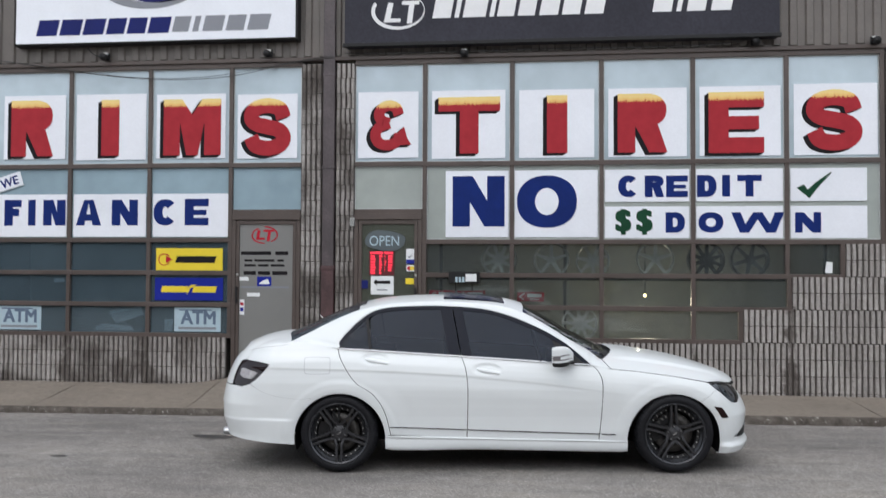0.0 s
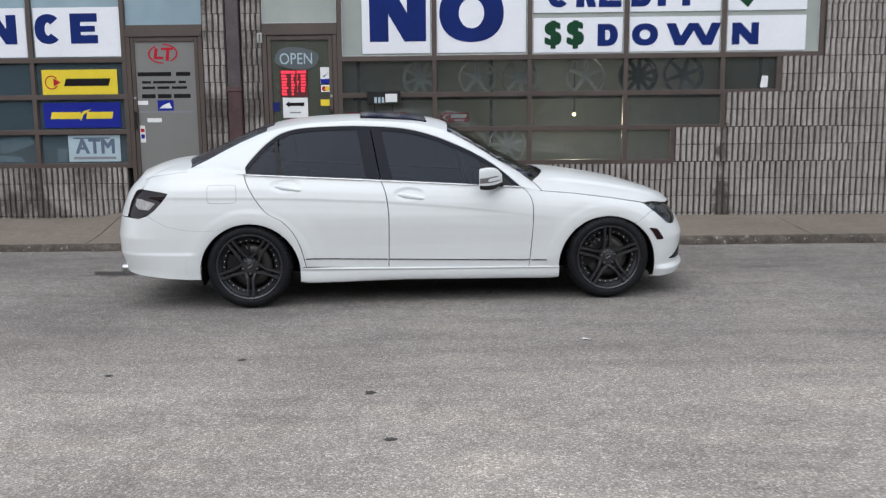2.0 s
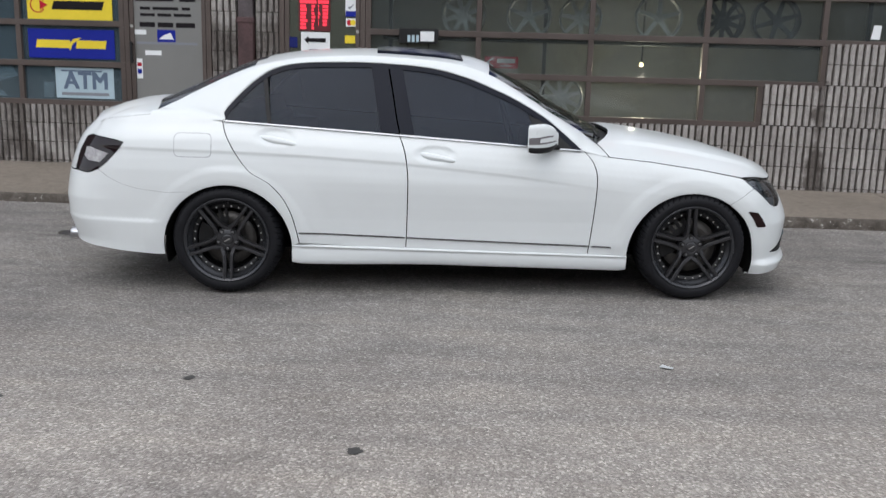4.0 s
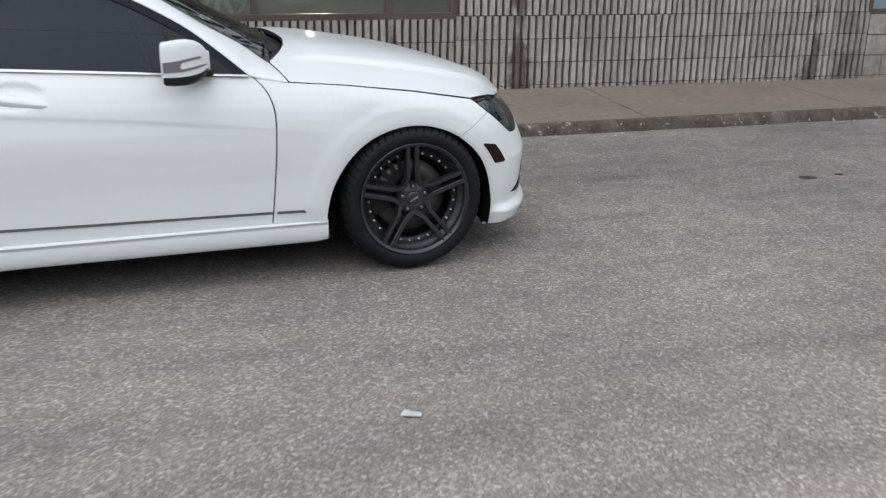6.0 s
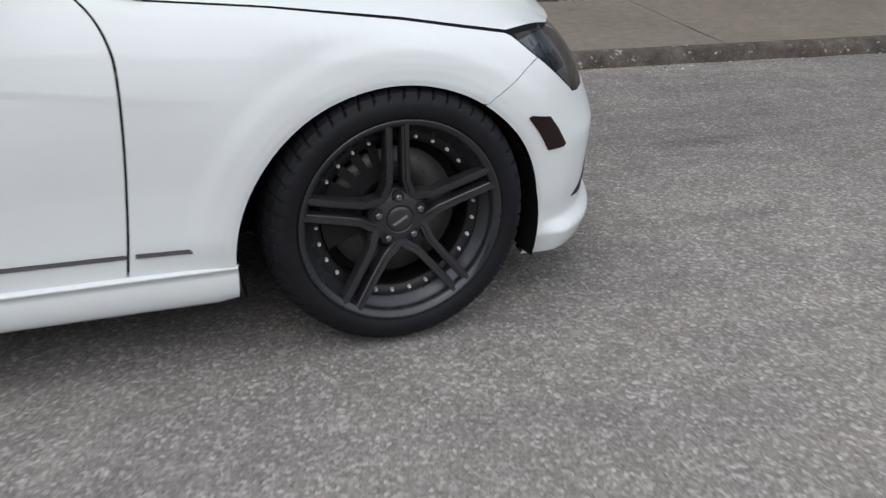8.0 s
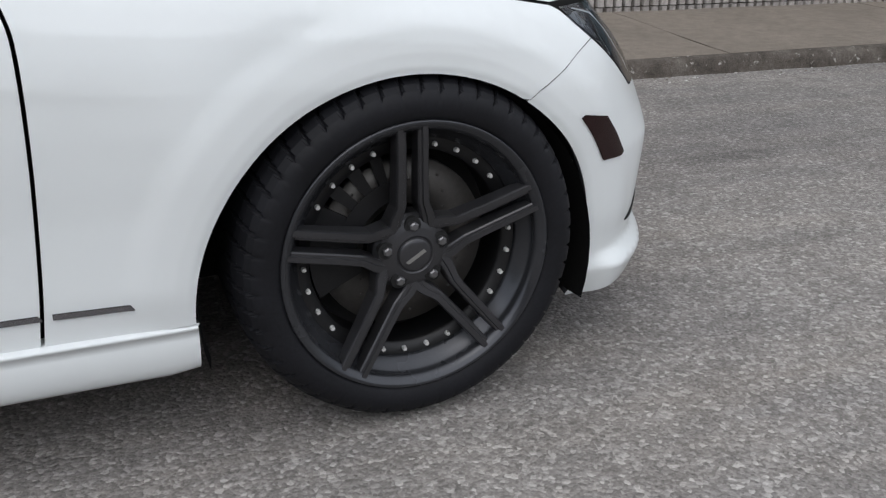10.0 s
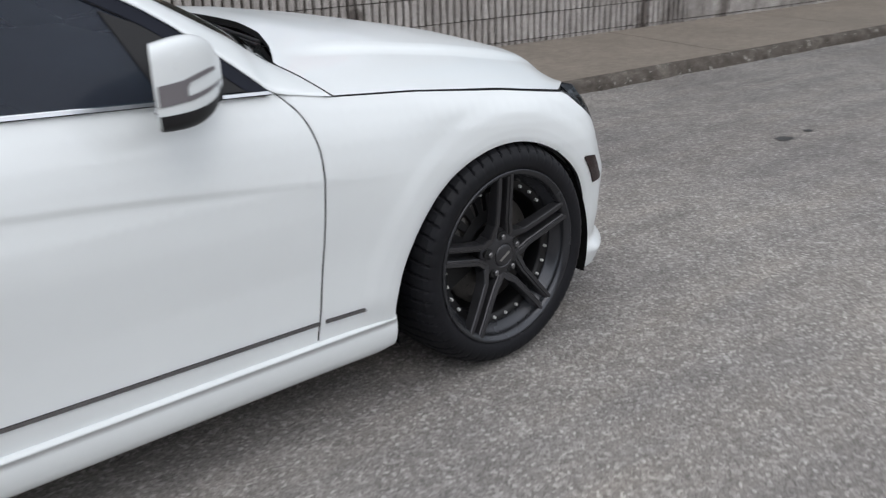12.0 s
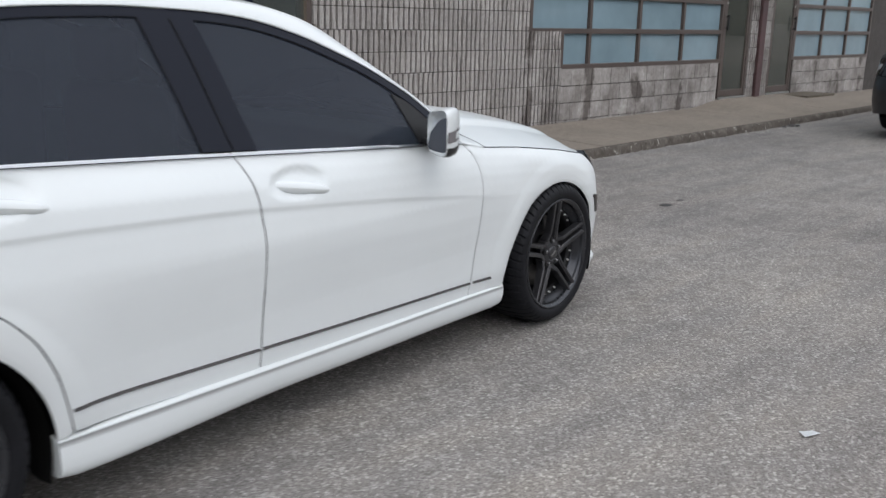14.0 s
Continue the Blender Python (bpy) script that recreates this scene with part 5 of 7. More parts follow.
        panel("rear_door_glass", [(-1.125, 1.006)] + g2 + [(-0.478, 0.968)], upper, 0.05, TINT, car, "dark tinted door glass", -0.012, 0.004, far)
        g3 = split(-1.38, -1.14)
        panel("quarter_glass", g3 + [(-1.14, 1.010)], upper, 0.05, TINT, car, "dark tinted quarter glass", -0.012, 0.004, far)
        # bright strip along the belt
        lo = lambda x: belt_z(x) - 0.002
        strip = [(-1.388, lo(-1.388)), (-0.38, lo(-0.38)), (0.70, lo(0.70)), (0.690, lo(0.69) + 0.0065), (-0.38, lo(-0.38) + 0.0062), (-1.388, lo(-1.388) + 0.006)]
        panel("belt_strip", strip, upper, k, TRIM_METAL, car, "bright belt strip", 0.002, 0.010, far)
        # thin strips low on the doors
        for x0, x1 in ((-0.955, -0.330), (-0.318, 0.765), (0.780, 0.900)):
            z0, z1 = 0.374 - (x0 + 0.955) * 0.0325, 0.374 - (x1 + 0.955) * 0.0325
            panel("door_strip", to_s([(x0, z0 - 0.003), (x1, z1 - 0.003), (x1 - 0.006, z1 + 0.006), (x0, z0 + 0.006)]), side, k, STRIP_METAL, car, "satin metal door strip", 0.004, 0.008, far)
        # sill
        rows = []
        prof = [(0.030, 0.004), (0.016, 0.003), (0.004, 0.0015), (-0.004, -0.002), (-0.0075, -0.007), (-0.0075, -0.007), (-0.0085, -0.022), (-0.0075, -0.045), (-0.0035, -0.068), (0.003, -0.084), (0.012, -0.094), (0.03, -0.098), (0.20, -0.100)]
        for i in range(41):
            x = -0.998 + (0.994 + 0.998) * i / 40
            zt = 0.303 + (0.262 - 0.303) * i / 40
            kk = 1.0 if i not in (0, 40) else 0.93
            dip = 0.016 * smoothstep(-0.25, 0.99, x)
            drop = 1 + 0.20 * smoothstep(-0.1, -0.95, x)
            tuck = 0.04 - 0.22 * smoothstep(-0.1, -0.95, x)
            rows.append([Vector((x, (py + dip + tuck * max(0.0, -0.03 - pz)) if not far else 2 * CAR_MID - (py + dip + tuck * max(0.0, -0.03 - pz)), zt + pz * kk * drop)) for py, pz in prof])
        caps = [rows[0], rows[-1]]
        sill = loft("sill", rows, paint, car, "", True, not far)
        for cp in caps:
            shell("sill_end", cp, [tuple(range(len(cp)))], paint, sill)
        # handles
        for hx, hz in HANDLES:
            rows = []
            slope = -0.16
            for i in range(15):
                u = i / 14
                x = hx - 0.110 + 0.232 * u
                z = hz + (x - hx) * slope - 0.006
                a = 0.0205 * (1 - 0.65 * abs(2 * u - 1) ** 3) * (1.12 - 0.28 * u)
                out = 0.008 + 0.030 * (1 - abs(2 * u - 1) ** 2.6)
                base = side(s_of(x), z).y + 0.016
                ring = []
                for j in range(13):
                    th = 2 * math.pi * j / 12
                    yy = base - 0.5 * out - math.cos(th) * (0.5 * out)
                    ring.append(Vector((x, yy if not far else 2 * CAR_MID - yy, z + math.sin(th) * a)))
                rows.append(ring)
            loft("door_handle", rows, paint, car, "body-coloured pull handle", True, not far)
        # fuel flap on the near side: a flush plate in a fine dark gap
        if not far:
            def rounded(cx, cz, w, h, r):
                out = []
                for qx, qz, a0 in ((1, 1, 0), (-1, 1, 90), (-1, -1, 180), (1, -1, 270)):
                    for i in range(7):
                        a = radians(a0 + 15 * i)
                        out.append((cx + qx * (w - r) + r * math.cos(a), cz + qz * (h - r) + r * math.sin(a)))
                return out
            panel("fuel_gap", to_s(rounded(-1.561, 0.880, 0.1085, 0.0685, 0.030)), side, 0.02, GREY_INK, car, "fuel flap gap", 0.0006, 0.004)
            panel("fuel_flap", to_s(rounded(-1.561, 0.880, 0.1060, 0.0660, 0.028)), side, 0.016, paint, car, "", 0.0014, 0.003)
        # door mirror: housing, glass, lower trim and two-pronged signal
        flip_y = (lambda y: y) if not far else (lambda y: 2 * CAR_MID - y)

        def mirror_at(u, th, out=0.0):
            grow = max(0.45, (1 - u ** 3.6) ** 0.5 if u < 1 else 0.0)
            hw = 0.066 * (0.35 + 0.65 * grow) + out
            hh = ((0.082 if math.sin(th) > 0 else 0.068) * grow) * (1 + 0.10 * math.sin(math.pi * u)) + out
            c, q = math.cos(th), math.sin(th)
            px = math.copysign(abs(c) ** 0.40, c) * hw
            pz = math.copysign(abs(q) ** 0.40, q) * hh
            pz -= 0.14 * px * (1 if pz > 0 else -0.25)
            yy = -0.098 + 0.080 * u ** 1.6 + px
            x = 0.390 + 0.152 * u + 0.46 * (yy + 0.09) * (1 - u)
            return Vector((x, flip_y(yy), 0.957 + pz))

        def level(w):
            # angle on the outer flank at a given share of the half height
            return math.pi - math.copysign(math.asin(min(1.0, abs(w) ** (1 / 0.40))), w)
        rows = [[mirror_at(i / 14, 2 * math.pi * j / 40) for j in range(41)] for i in range(15)]
        mirror = loft("door_mirror", rows, paint, car, "body-coloured door mirror housing", True, not far)
        shell("mirror_cap", rows[-1][:-1], [tuple(range(40))], paint, mirror)
        mid = sum(rows[0][:-1], Vector()) / 40
        rim_in = [mid + (p - mid) * 0.86 + Vector((0.024 - 0.20 * (p.y - mid.y) * (1 if not far else -1) + 0.32 * (p.z - mid.z), 0, 0)) for p in rows[0]]
        loft("mirror_rim", [rows[0], rim_in], paint, mirror, "", False, far)
        shell("mirror_glass", [p for p in rim_in[:-1]], [tuple(range(40))], MIRROR, mirror, "mirror glass")
        us = [0.03 + 0.93 * i / 12 for i in range(13)]
        low = [[mirror_at(u, level(w), 0.0022) for w in (-0.50, -0.62, -0.75, -0.88, -0.97)] + [mirror_at(u, math.pi * (1.5 + 0.06 * k), 0.0022) for k in range(5)] for u in us]
        loft("mirror_base", low, SATIN_BLACK, mirror, "black lower mirror trim", True, not far)
        for ua, ub, wa, wb, h in ((0.04, 0.36, -0.10, -0.07, 0.17), (0.34, 0.78, 0.05, 0.22, 0.055), (0.34, 0.92, -0.20, -0.07, 0.06)):
            strip = []
            for i in range(9):
                t = i / 8
                u, w = ua + (ub - ua) * t, wa + (wb - wa) * t
                strip.append([mirror_at(u, level(w + h * q), 0.0028) for q in (-1.0, -0.3, 0.3, 1.0)])
            loft("turn_signal", strip, TAIL_GREY, mirror, "smoked turn signal strip", True, not far)
        bm = bmesh.new()
        add_box(bm, (0.47, flip_y(-0.03), 0.895), (0.56, flip_y(0.05), 0.925), 0.01)
        part("mirror_arm", bm, SATIN_BLACK, mirror, "black mirror arm", True)
        # wheel-arch liners
        for ax, az, ar in ARCHES:
            rows = []
            for y, a0 in ((0.020, -15), (0.06, -15), (0.16, -14), (0.36, -12)):
                rr = ar - 0.004 if y < 0.03 else ar - 0.012
                rows.append([Vector((px, flip_y(y), pz)) for px, pz in arc_points(ax, az, rr, a0, 180 - a0, 36)])
            loft("arch_liner", rows, LINER, car, "", True, far)
            bm = bmesh.new()
            add_prism(bm, arc_points(ax, az, ar - 0.01, -10, 190, 24), flip_y(0.34), flip_y(0.37))
            part("arch_back", bm, LINER, car)
    # bonnet
    rows = []
    NV = 97
    for j in range(NV):
        v = -1 + 2 * j / (NV - 1)
        a = 1 - abs(v)
        xr = bonnet_rear(a)
        xf = float(np.interp(a, [0, 0.06, 0.14, 0.25, 0.4, 0.7, 1.0], [1.664, 1.77, 1.865, 1.945, 2.020, 2.085, 2.100]))
        row = []
        for i in range(37):
            u = i / 36
            x = xr + (xf - xr) * u
            q = bonnet_at(a, x)
            y, z = q.y, q.z
            z -= float(np.interp(a, [0, 0.06, 0.14, 0.25, 0.42, 0.7, 1], [0, 0.008, 0.030, 0.046, 0.034, 0.004, 0])) * smoothstep(0.80, 1.0, u)
            z += 0.016 * smoothstep(0.245, 0.290, a) * smoothstep(1.98, 1.55, x) * smoothstep(0.86, 1.05, x)
            y += 0.0035 * (1 - a)
            z += 0.0015 * (1 - a)
            row.append(Vector((x, y if v <= 0 else 2 * CAR_MID - y, z)))
        rows.append(row)
    bonnet = loft("bonnet", rows, paint, car, "", True, True)
    for r, sgn in ((rows[0], 1), (rows[-1], -1)):
        loft("bonnet_edge", [r, [p + Vector((0, 0.004 * sgn, -0.003)) for p in r], [p + Vector((0, 0.006 * sgn, -0.03)) for p in r]], SEAM, bonnet, "dark shut line", False, sgn > 0)
    loft("bonnet_edge", [[r[-1] for r in rows], [r[-1] + Vector((-0.006, 0, -0.02)) for r in rows]], GAP_DARK, bonnet, "dark shut line", False)
    loft("bonnet_edge", [[r[0] for r in rows], [r[0] + Vector((0.004, 0, -0.02)) for r in rows]], GAP_DARK, bonnet, "dark shut line", False)
    # roof, screens and boot lid across the car between the edges
    edge = curve_through(ROOF_EDGE, 10)
    edge_y = lambda x: float(np.interp(x, edge[:, 0], edge[:, 1]))

    def across(pts, crown, bow, nv=25, drop=0.0):
        out = []
        for (x, ye, z), cr, bw in zip(pts, crown, bow):
            p = Vector((x, ye, z))
            row = []
            for j in range(nv):
                v = -1 + 2 * j / (nv - 1)
                w = 1 - abs(v) ** 2.2
                row.append(Vector((x + bw * (1 - v * v), CAR_MID + (CAR_MID - p.y) * v, z + cr * w - drop)))
            out.append(row)
        return out
    roof_pts = [p for p in edge if -1.24 <= p[0] <= 0.155]
    loft("roof", across(roof_pts, [0.040 + 0.018 * smoothstep(-0.4, 0.15, p[0]) for p in roof_pts], [0.03 * smoothstep(-0.3, 0.15, p[0]) - 0.03 * smoothstep(-0.8, -1.2, p[0]) for p in roof_pts]), paint, car, "", True, True)
    rr = across(roof_pts[:2], [0.040] * 2, [-0.03] * 2)
    loft("roof_lip", [rr[0], [p + Vector((0.01, 0, -0.022)) for p in rr[0]]], paint, car, "", False, False)
    sun_rows = []
    for i in range(9):
        x = -0.52 + 0.52 * i / 8
        z = float(np.interp(x, edge[:, 0], edge[:, 2]))
        hw = CAR_MID - edge_y(x) - 0.12
        sun_rows.append([Vector((x, CAR_MID + hw * (-1 + 2 * j / 16), z + 0.044 * (1 - abs((-1 + 2 * j / 16) * 0.8) ** 2.2) + 0.016)) for j in range(17)])
    loft("sunroof", sun_rows, GLOSS_BLACK, car, "raised black glass sunroof", True, True)
    loft("sunroof_edge", [sun_rows[-1], [p - Vector((0, 0, 0.02)) for p in sun_rows[-1]]], GLOSS_BLACK, car)
    loft("sunroof_edge", [[r[0] for r in sun_rows], [r[0] - Vector((0, 0, 0.025)) for r in sun_rows]], GLOSS_BLACK, car)
    wpts = [p for p in edge if p[0] >= 0.145]
    loft("windscreen", across(wpts, [0.048 + 0.002 * i / len(wpts) for i in range(len(wpts))], [0.03 + 0.07 * i / len(wpts) for i in range(len(wpts))], 25, 0.006), SCREEN, car, "clear greenish windscreen", True, True)
    bpts = [p for p in edge if p[0] <= -1.165]
    loft("rear_screen", across(bpts, [0.05] * len(bpts), [-0.10 + 0.07 * i / len(bpts) for i in range(len(bpts))], 25, 0.006), TINT, car, "dark tinted rear screen", True, True)
    # cowl under the screen with wipers
    cw = []
    for j in range(25):
        v = -1 + 2 * j / 24
        w = 1 - v * v
        y = CAR_MID + 0.655 * v
        back = Vector((0.812 + 0.095 * w, y, 0.910 + 0.05 * (1 - abs(v) ** 2.2)))
        fore = bonnet_at(0.2 + 0.8 * (1 - abs(v)), bonnet_rear(0.2 + 0.8 * (1 - abs(v))) + 0.004)
        fore = Vector((fore.x, y, fore.z - 0.020))
        cw.append([back, back.lerp(fore, 0.5) - Vector((0, 0, 0.012)), fore, fore + Vector((0.02, 0, -0.03))])
    loft("cowl", cw, SATIN_BLACK, car, "black cowl panel below the windscreen", True, True)
    for y0, y1 in ((0.22, 0.85), (0.80, 1.35)):
        bm = bmesh.new()
        add_rod(bm, (0.845, y0 + 0.10, 0.938), (0.905, y1, 0.972), 0.007, 8)
        add_rod(bm, (0.825, y0 + 0.06, 0.956), (0.885, y1 + 0.05, 0.986), 0.005, 8)
        part("wiper", bm, SATIN_BLACK, car, "black wiper")
    s0 = s_of(-1.83)
    for far in (False, True):
        rows = []
        for i in range(33):
            kf = i / 32
            sb = s0 + (S_REAR - s0) * kf ** 0.9
            b = side(sb, boot_top(sb)) + Vector((0, 0, 0.002))
            f = Vector((-1.815 - 0.05 * (1 - (1 - kf) ** 2), 0.215 + (CAR_MID - 0.215) * kf, 1.062 + 0.046 * (1 - (1 - kf) ** 2.4)))
            row = []
            for j in range(13):
                t = j / 12
                p = f.lerp(b, t)
                p.z = f.z + (b.z - f.z) * t ** 2.0 + 0.010 * math.sin(math.pi * t) * kf
                row.append(Vector((p.x, 2 * CAR_MID - p.y, p.z)) if far else p)
            rows.append(row)
        gn = grid_normals(rows)
        if gn[16, 6, 2] < 0:
            gn = -gn
        for i in range(33):
            sb = s0 + (S_REAR - s0) * (i / 32) ** 0.9
            sn = np.array(side_normal(sb, boot_top(sb))) * (np.array([1, -1, 1]) if far else 1)
            for j in range(6, 13):
                k2 = 0.8 * ((j - 6) / 6) ** 2
                gn[i, j] = gn[i, j] * (1 - k2) + sn * k2
        gn /= np.linalg.norm(gn, axis=2)[:, :, None]
        loft("boot_lid", rows, paint, car, "", True, not far, gn.reshape(-1, 3).tolist())
    # cabin
    bm = box((-0.99, 0.10, 0.20), (0.99, 2 * CAR_MID - 0.10, 0.70))
    add_box(bm, (-2.25, 0.42, 0.26), (-0.99, 2 * CAR_MID - 0.42, 0.95))
    add_box(bm, (0.99, 0.42, 0.22), (1.95, 2 * CAR_MID - 0.42, 0.66))
    add_box(bm, (-1.72, 0.12, 0.70), (-1.02, 2 * CAR_MID - 0.12, 0.90))
    add_box(bm, (0.60, 0.12, 0.60), (1.62, 2 * CAR_MID - 0.12, 0.72))
    part("floor_pan", bm, GAP_DARK, car, "dark underbody")
    bm = box((-1.75, 0.16, 0.90), (-1.20, 2 * CAR_MID - 0.16, 1.00), 0.03)
    part("parcel_shelf", bm, SEAT, car, "black parcel shelf")
    bm = box((0.48, 0.10, 0.70), (0.86, 2 * CAR_MID - 0.10, 0.90), 0.05)
    part("dashboard", bm, SEAT, car, "black dashboard", True)
    for cy in (0.50, 1.25):
        bm = box((-0.42, cy - 0.25, 0.50), (0.12, cy + 0.25, 0.72), 0.06)
        part("front_seat", bm, SEAT, car, "black leather front seat", True)
        bm = box((-0.52, cy - 0.24, 0.66), (-0.38, cy + 0.24, 1.14), 0.06)
        part("seat_back", bm, SEAT, car, "black leather seat back", True)
        bm = box((-0.53, cy - 0.13, 1.14), (-0.43, cy + 0.13, 1.30), 0.04)
        part("headrest", bm, SEAT, car, "black headrest", True)
    bm = box((-1.30, 0.22, 0.55), (-0.85, 2 * CAR_MID - 0.22, 0.74), 0.06)
    add_box(bm, (-1.42, 0.22, 0.70), (-1.24, 2 * CAR_MID - 0.22, 1.10), 0.06)
    part("rear_bench", bm, SEAT, car, "black leather rear bench", True)
    ring = bmesh.new()
    tor = []
    for i in range(28):
        a = 2 * math.pi * i / 28
        tor.append([ring.verts.new((0.36 - 0.10 * math.sin(a) * 0.45, 1.25 + (0.18 + 0.014 * math.cos(t)) * math.cos(a), 0.93 + (0.18 + 0.014 * math.cos(t)) * math.sin(a) * 0.9)) for t in (0, 1.57, 3.14, 4.71)])
        for k, t in enumerate((0, 1.57, 3.14, 4.71)):
            tor[-1][k].co.x += 0.014 * math.sin(t)
    for i in range(28):
        p, q = tor[i], tor[(i + 1) % 28]
        for k in range(4):
            ring.faces.new((p[k], p[(k + 1) % 4], q[(k + 1) % 4], q[k]))
    part("steering_wheel", ring, SEAT, car, "black steering wheel", True)
    # tail pipe
    bm = bmesh.new()
    add_lathe(bm, [(0.030, -0.07), (0.036, -0.075), (0.038, -0.07), (0.038, 0.07), (0.030, 0.07), (0.030, -0.07)], 24, "Z")
    for v in bm.verts:
        v.co = Vector((-2.34 + v.co.z, 0.36 + v.co.x * 1.35, 0.285 + v.co.y * 0.9))
    part("tail_pipe", bm, TRIM_METAL, car, "chrome tail pipe", True)
    w = add_wheel(car, AXLE, 0.0, 93, False, "satin gunmetal alloy wheel with rivets")
    add_wheel(car, -AXLE, 0.0, -90, False, "satin gunmetal alloy wheel with rivets")
    add_wheel(car, AXLE, 2 * CAR_MID, 93, True, "satin gunmetal alloy wheel with rivets")
    add_wheel(car, -AXLE, 2 * CAR_MID, -90, True, "satin gunmetal alloy wheel with rivets")
    return car


saloon = build_car("saloon_car", "white four-door saloon on gunmetal wheels, dark tinted glass, parked on asphalt", WHITE_PAINT, True)
saloon.matrix_world = Matrix.Translation((0.008, -0.1455, -0.0080)) @ Euler((radians(0.55), radians(-0.33), radians(6.05))).to_matrix().to_4x4()

# ---------------------------------------------------------------- painted letter boards in the upper panes
def board(name, label, x0, x1, z0, z1, mat=None, y=4.337, group="", category="sign", tilt=0.0, thick=0.006):
    cx = (x0 + x1) / 2
    ob = thing(name, label, category, (cx, y, z0), 0, group)
    ob.rotation_euler = (0, radians(tilt), 0)
    part("board", box((x0 - cx, 0.0, 0.0), (x1 - cx, thick, z1 - z0), 0.001), mat or BOARD, ob)
    return ob


def glyph(ch, w, h, s, t):
    """A block capital w wide and h high from flat pieces, upright strokes s and level strokes t thick; its foot's left corner at the origin."""
    def rect(x0, z0, x1, z1):
        return [(x0, z0), (x1, z0), (x1, z1), (x0, z1)]

    def ring(cx, cz, rx, rz, a0, a1, sx=None, sz=None):
        k = max(8, int(abs(a1 - a0) / 7))
        angles = [radians(a0 + (a1 - a0) * i / k) for i in range(k + 1)]
        edge = [(cx + rx * math.copysign(abs(math.cos(a)) ** 0.9, math.cos(a)), cz + rz * math.copysign(abs(math.sin(a)) ** 0.9, math.sin(a))) for a in angles]
        hole = [(cx + (rx - (sx or s)) * math.cos(a), cz + (rz - (sz or t)) * math.sin(a)) for a in angles]
        return [[edge[i], edge[i + 1], hole[i + 1], hole[i]] for i in range(k)]

    def brush(points, width):
        line = curve_through([(x * (w - width) + width / 2, z * (h - width) + width / 2) for x, z in points], 6)
        d = np.gradient(line, axis=0)
        d /= np.hypot(d[:, 0], d[:, 1])[:, None]
        n = np.stack([-d[:, 1], d[:, 0]], 1) * width / 2
        lo, hi = line - n, line + n
        return [[tuple(lo[i]), tuple(lo[i + 1]), tuple(hi[i + 1]), tuple(hi[i])] for i in range(len(line) - 1)]
    c = w / 2
    if ch == "I":
        p = [rect(0, 0, w, h)]
    elif ch == "T":
        p = [rect(0, h - t, w, h), rect(c - s / 2, 0, c + s / 2, h - t)]
    elif ch == "E":
        p = [rect(0, 0, s, h), rect(s, h - t, w, h), rect(s, 0, w, t), rect(s, (h - t) / 2 + 0.01, w * 0.91, (h + t) / 2 - 0.02)]
    elif ch == "F":
        p = [rect(0, 0, s, h), rect(s, h - t, w, h), rect(s, h * 0.37, w * 0.86, h * 0.37 + t)]
    elif ch == "N":
        p = [rect(0, 0, s, h), rect(w - s, 0, w, h)]
        p += [[(s * 0.98, h), (s * 0.98, h * 0.50), (w - s * 1.15, 0), (w - s * 0.98, 0), (w - s * 0.98, h * 0.50), (s * 1.15, h)]]
    elif ch == "M":
        p = [rect(0, 0, s, h), rect(w - s, 0, w, h), [(s * 0.98, h), (s * 0.98, h * 0.62), (c - 0.10 * w, 0), (c, 0), (c, h * 0.72), (s * 1.12, h)], [(w - s * 0.98, h), (w - s * 1.12, h), (c, h * 0.72), (c, 0), (c + 0.10 * w, 0), (w - s * 0.98, h * 0.62)]]
    elif ch == "A":
        p = [[(0, 0), (s, 0), (c + s * 0.05, h), (c - s * 0.55, h)], [(w - s, 0), (w, 0), (c + s * 0.55, h), (c - s * 0.05, h)], rect(w * 0.25, h * 0.18, w * 0.75, h * 0.18 + t * 0.9)]
    elif ch == "W":
        q = w / 4
        p = [[(0, h), (s, h), (q + s * 0.5, 0), (q - s * 0.5, 0)], [(q - s * 0.5, 0), (q + s * 0.5, 0), (c + s * 0.5, h), (c - s * 0.5, h)], [(c - s * 0.5, h), (c + s * 0.5, h), (3 * q + s * 0.5, 0), (3 * q - s * 0.5, 0)], [(3 * q - s * 0.5, 0), (3 * q + s * 0.5, 0), (w, h), (w - s, h)]]
    elif ch == "O":
        p = ring(c, h / 2, c, h / 2, 0, 360)
    elif ch == "C":
        p = ring(c, h / 2, c, h / 2, 42, 318)
    elif ch == "D":
        p = [rect(0, 0, s, h), rect(s, h - t, w * 0.5, h), rect(s, 0, w * 0.5, t)] + ring(w * 0.5, h / 2, w * 0.5, h / 2, -90, 90)
    elif ch == "R":
        m = h * 0.44
        p = [rect(0, 0, s, h), rect(s, h - t, w * 0.58, h), rect(s, m, w * 0.58, m + t * 0.92)] + ring(w * 0.58, (h + m) / 2, w * 0.40, (h - m) / 2, -90, 90, w * 0.40 - max(0.012, w * 0.58 - s) * 0.30, t)
        p += [[(s, m + 0.01), (s * 0.98 + (w - s) * 0.72, m + 0.02), (w, 0), (w - s * 1.02, 0)]]
    elif ch == "S":
        p = brush([(1.0, 0.70), (0.88, 0.92), (0.5, 1.0), (0.12, 0.92), (0.0, 0.73), (0.14, 0.58), (0.5, 0.50), (0.86, 0.42), (1.0, 0.25), (0.88, 0.07), (0.5, 0.0), (0.14, 0.07), (0.0, 0.27)], s)
    else:
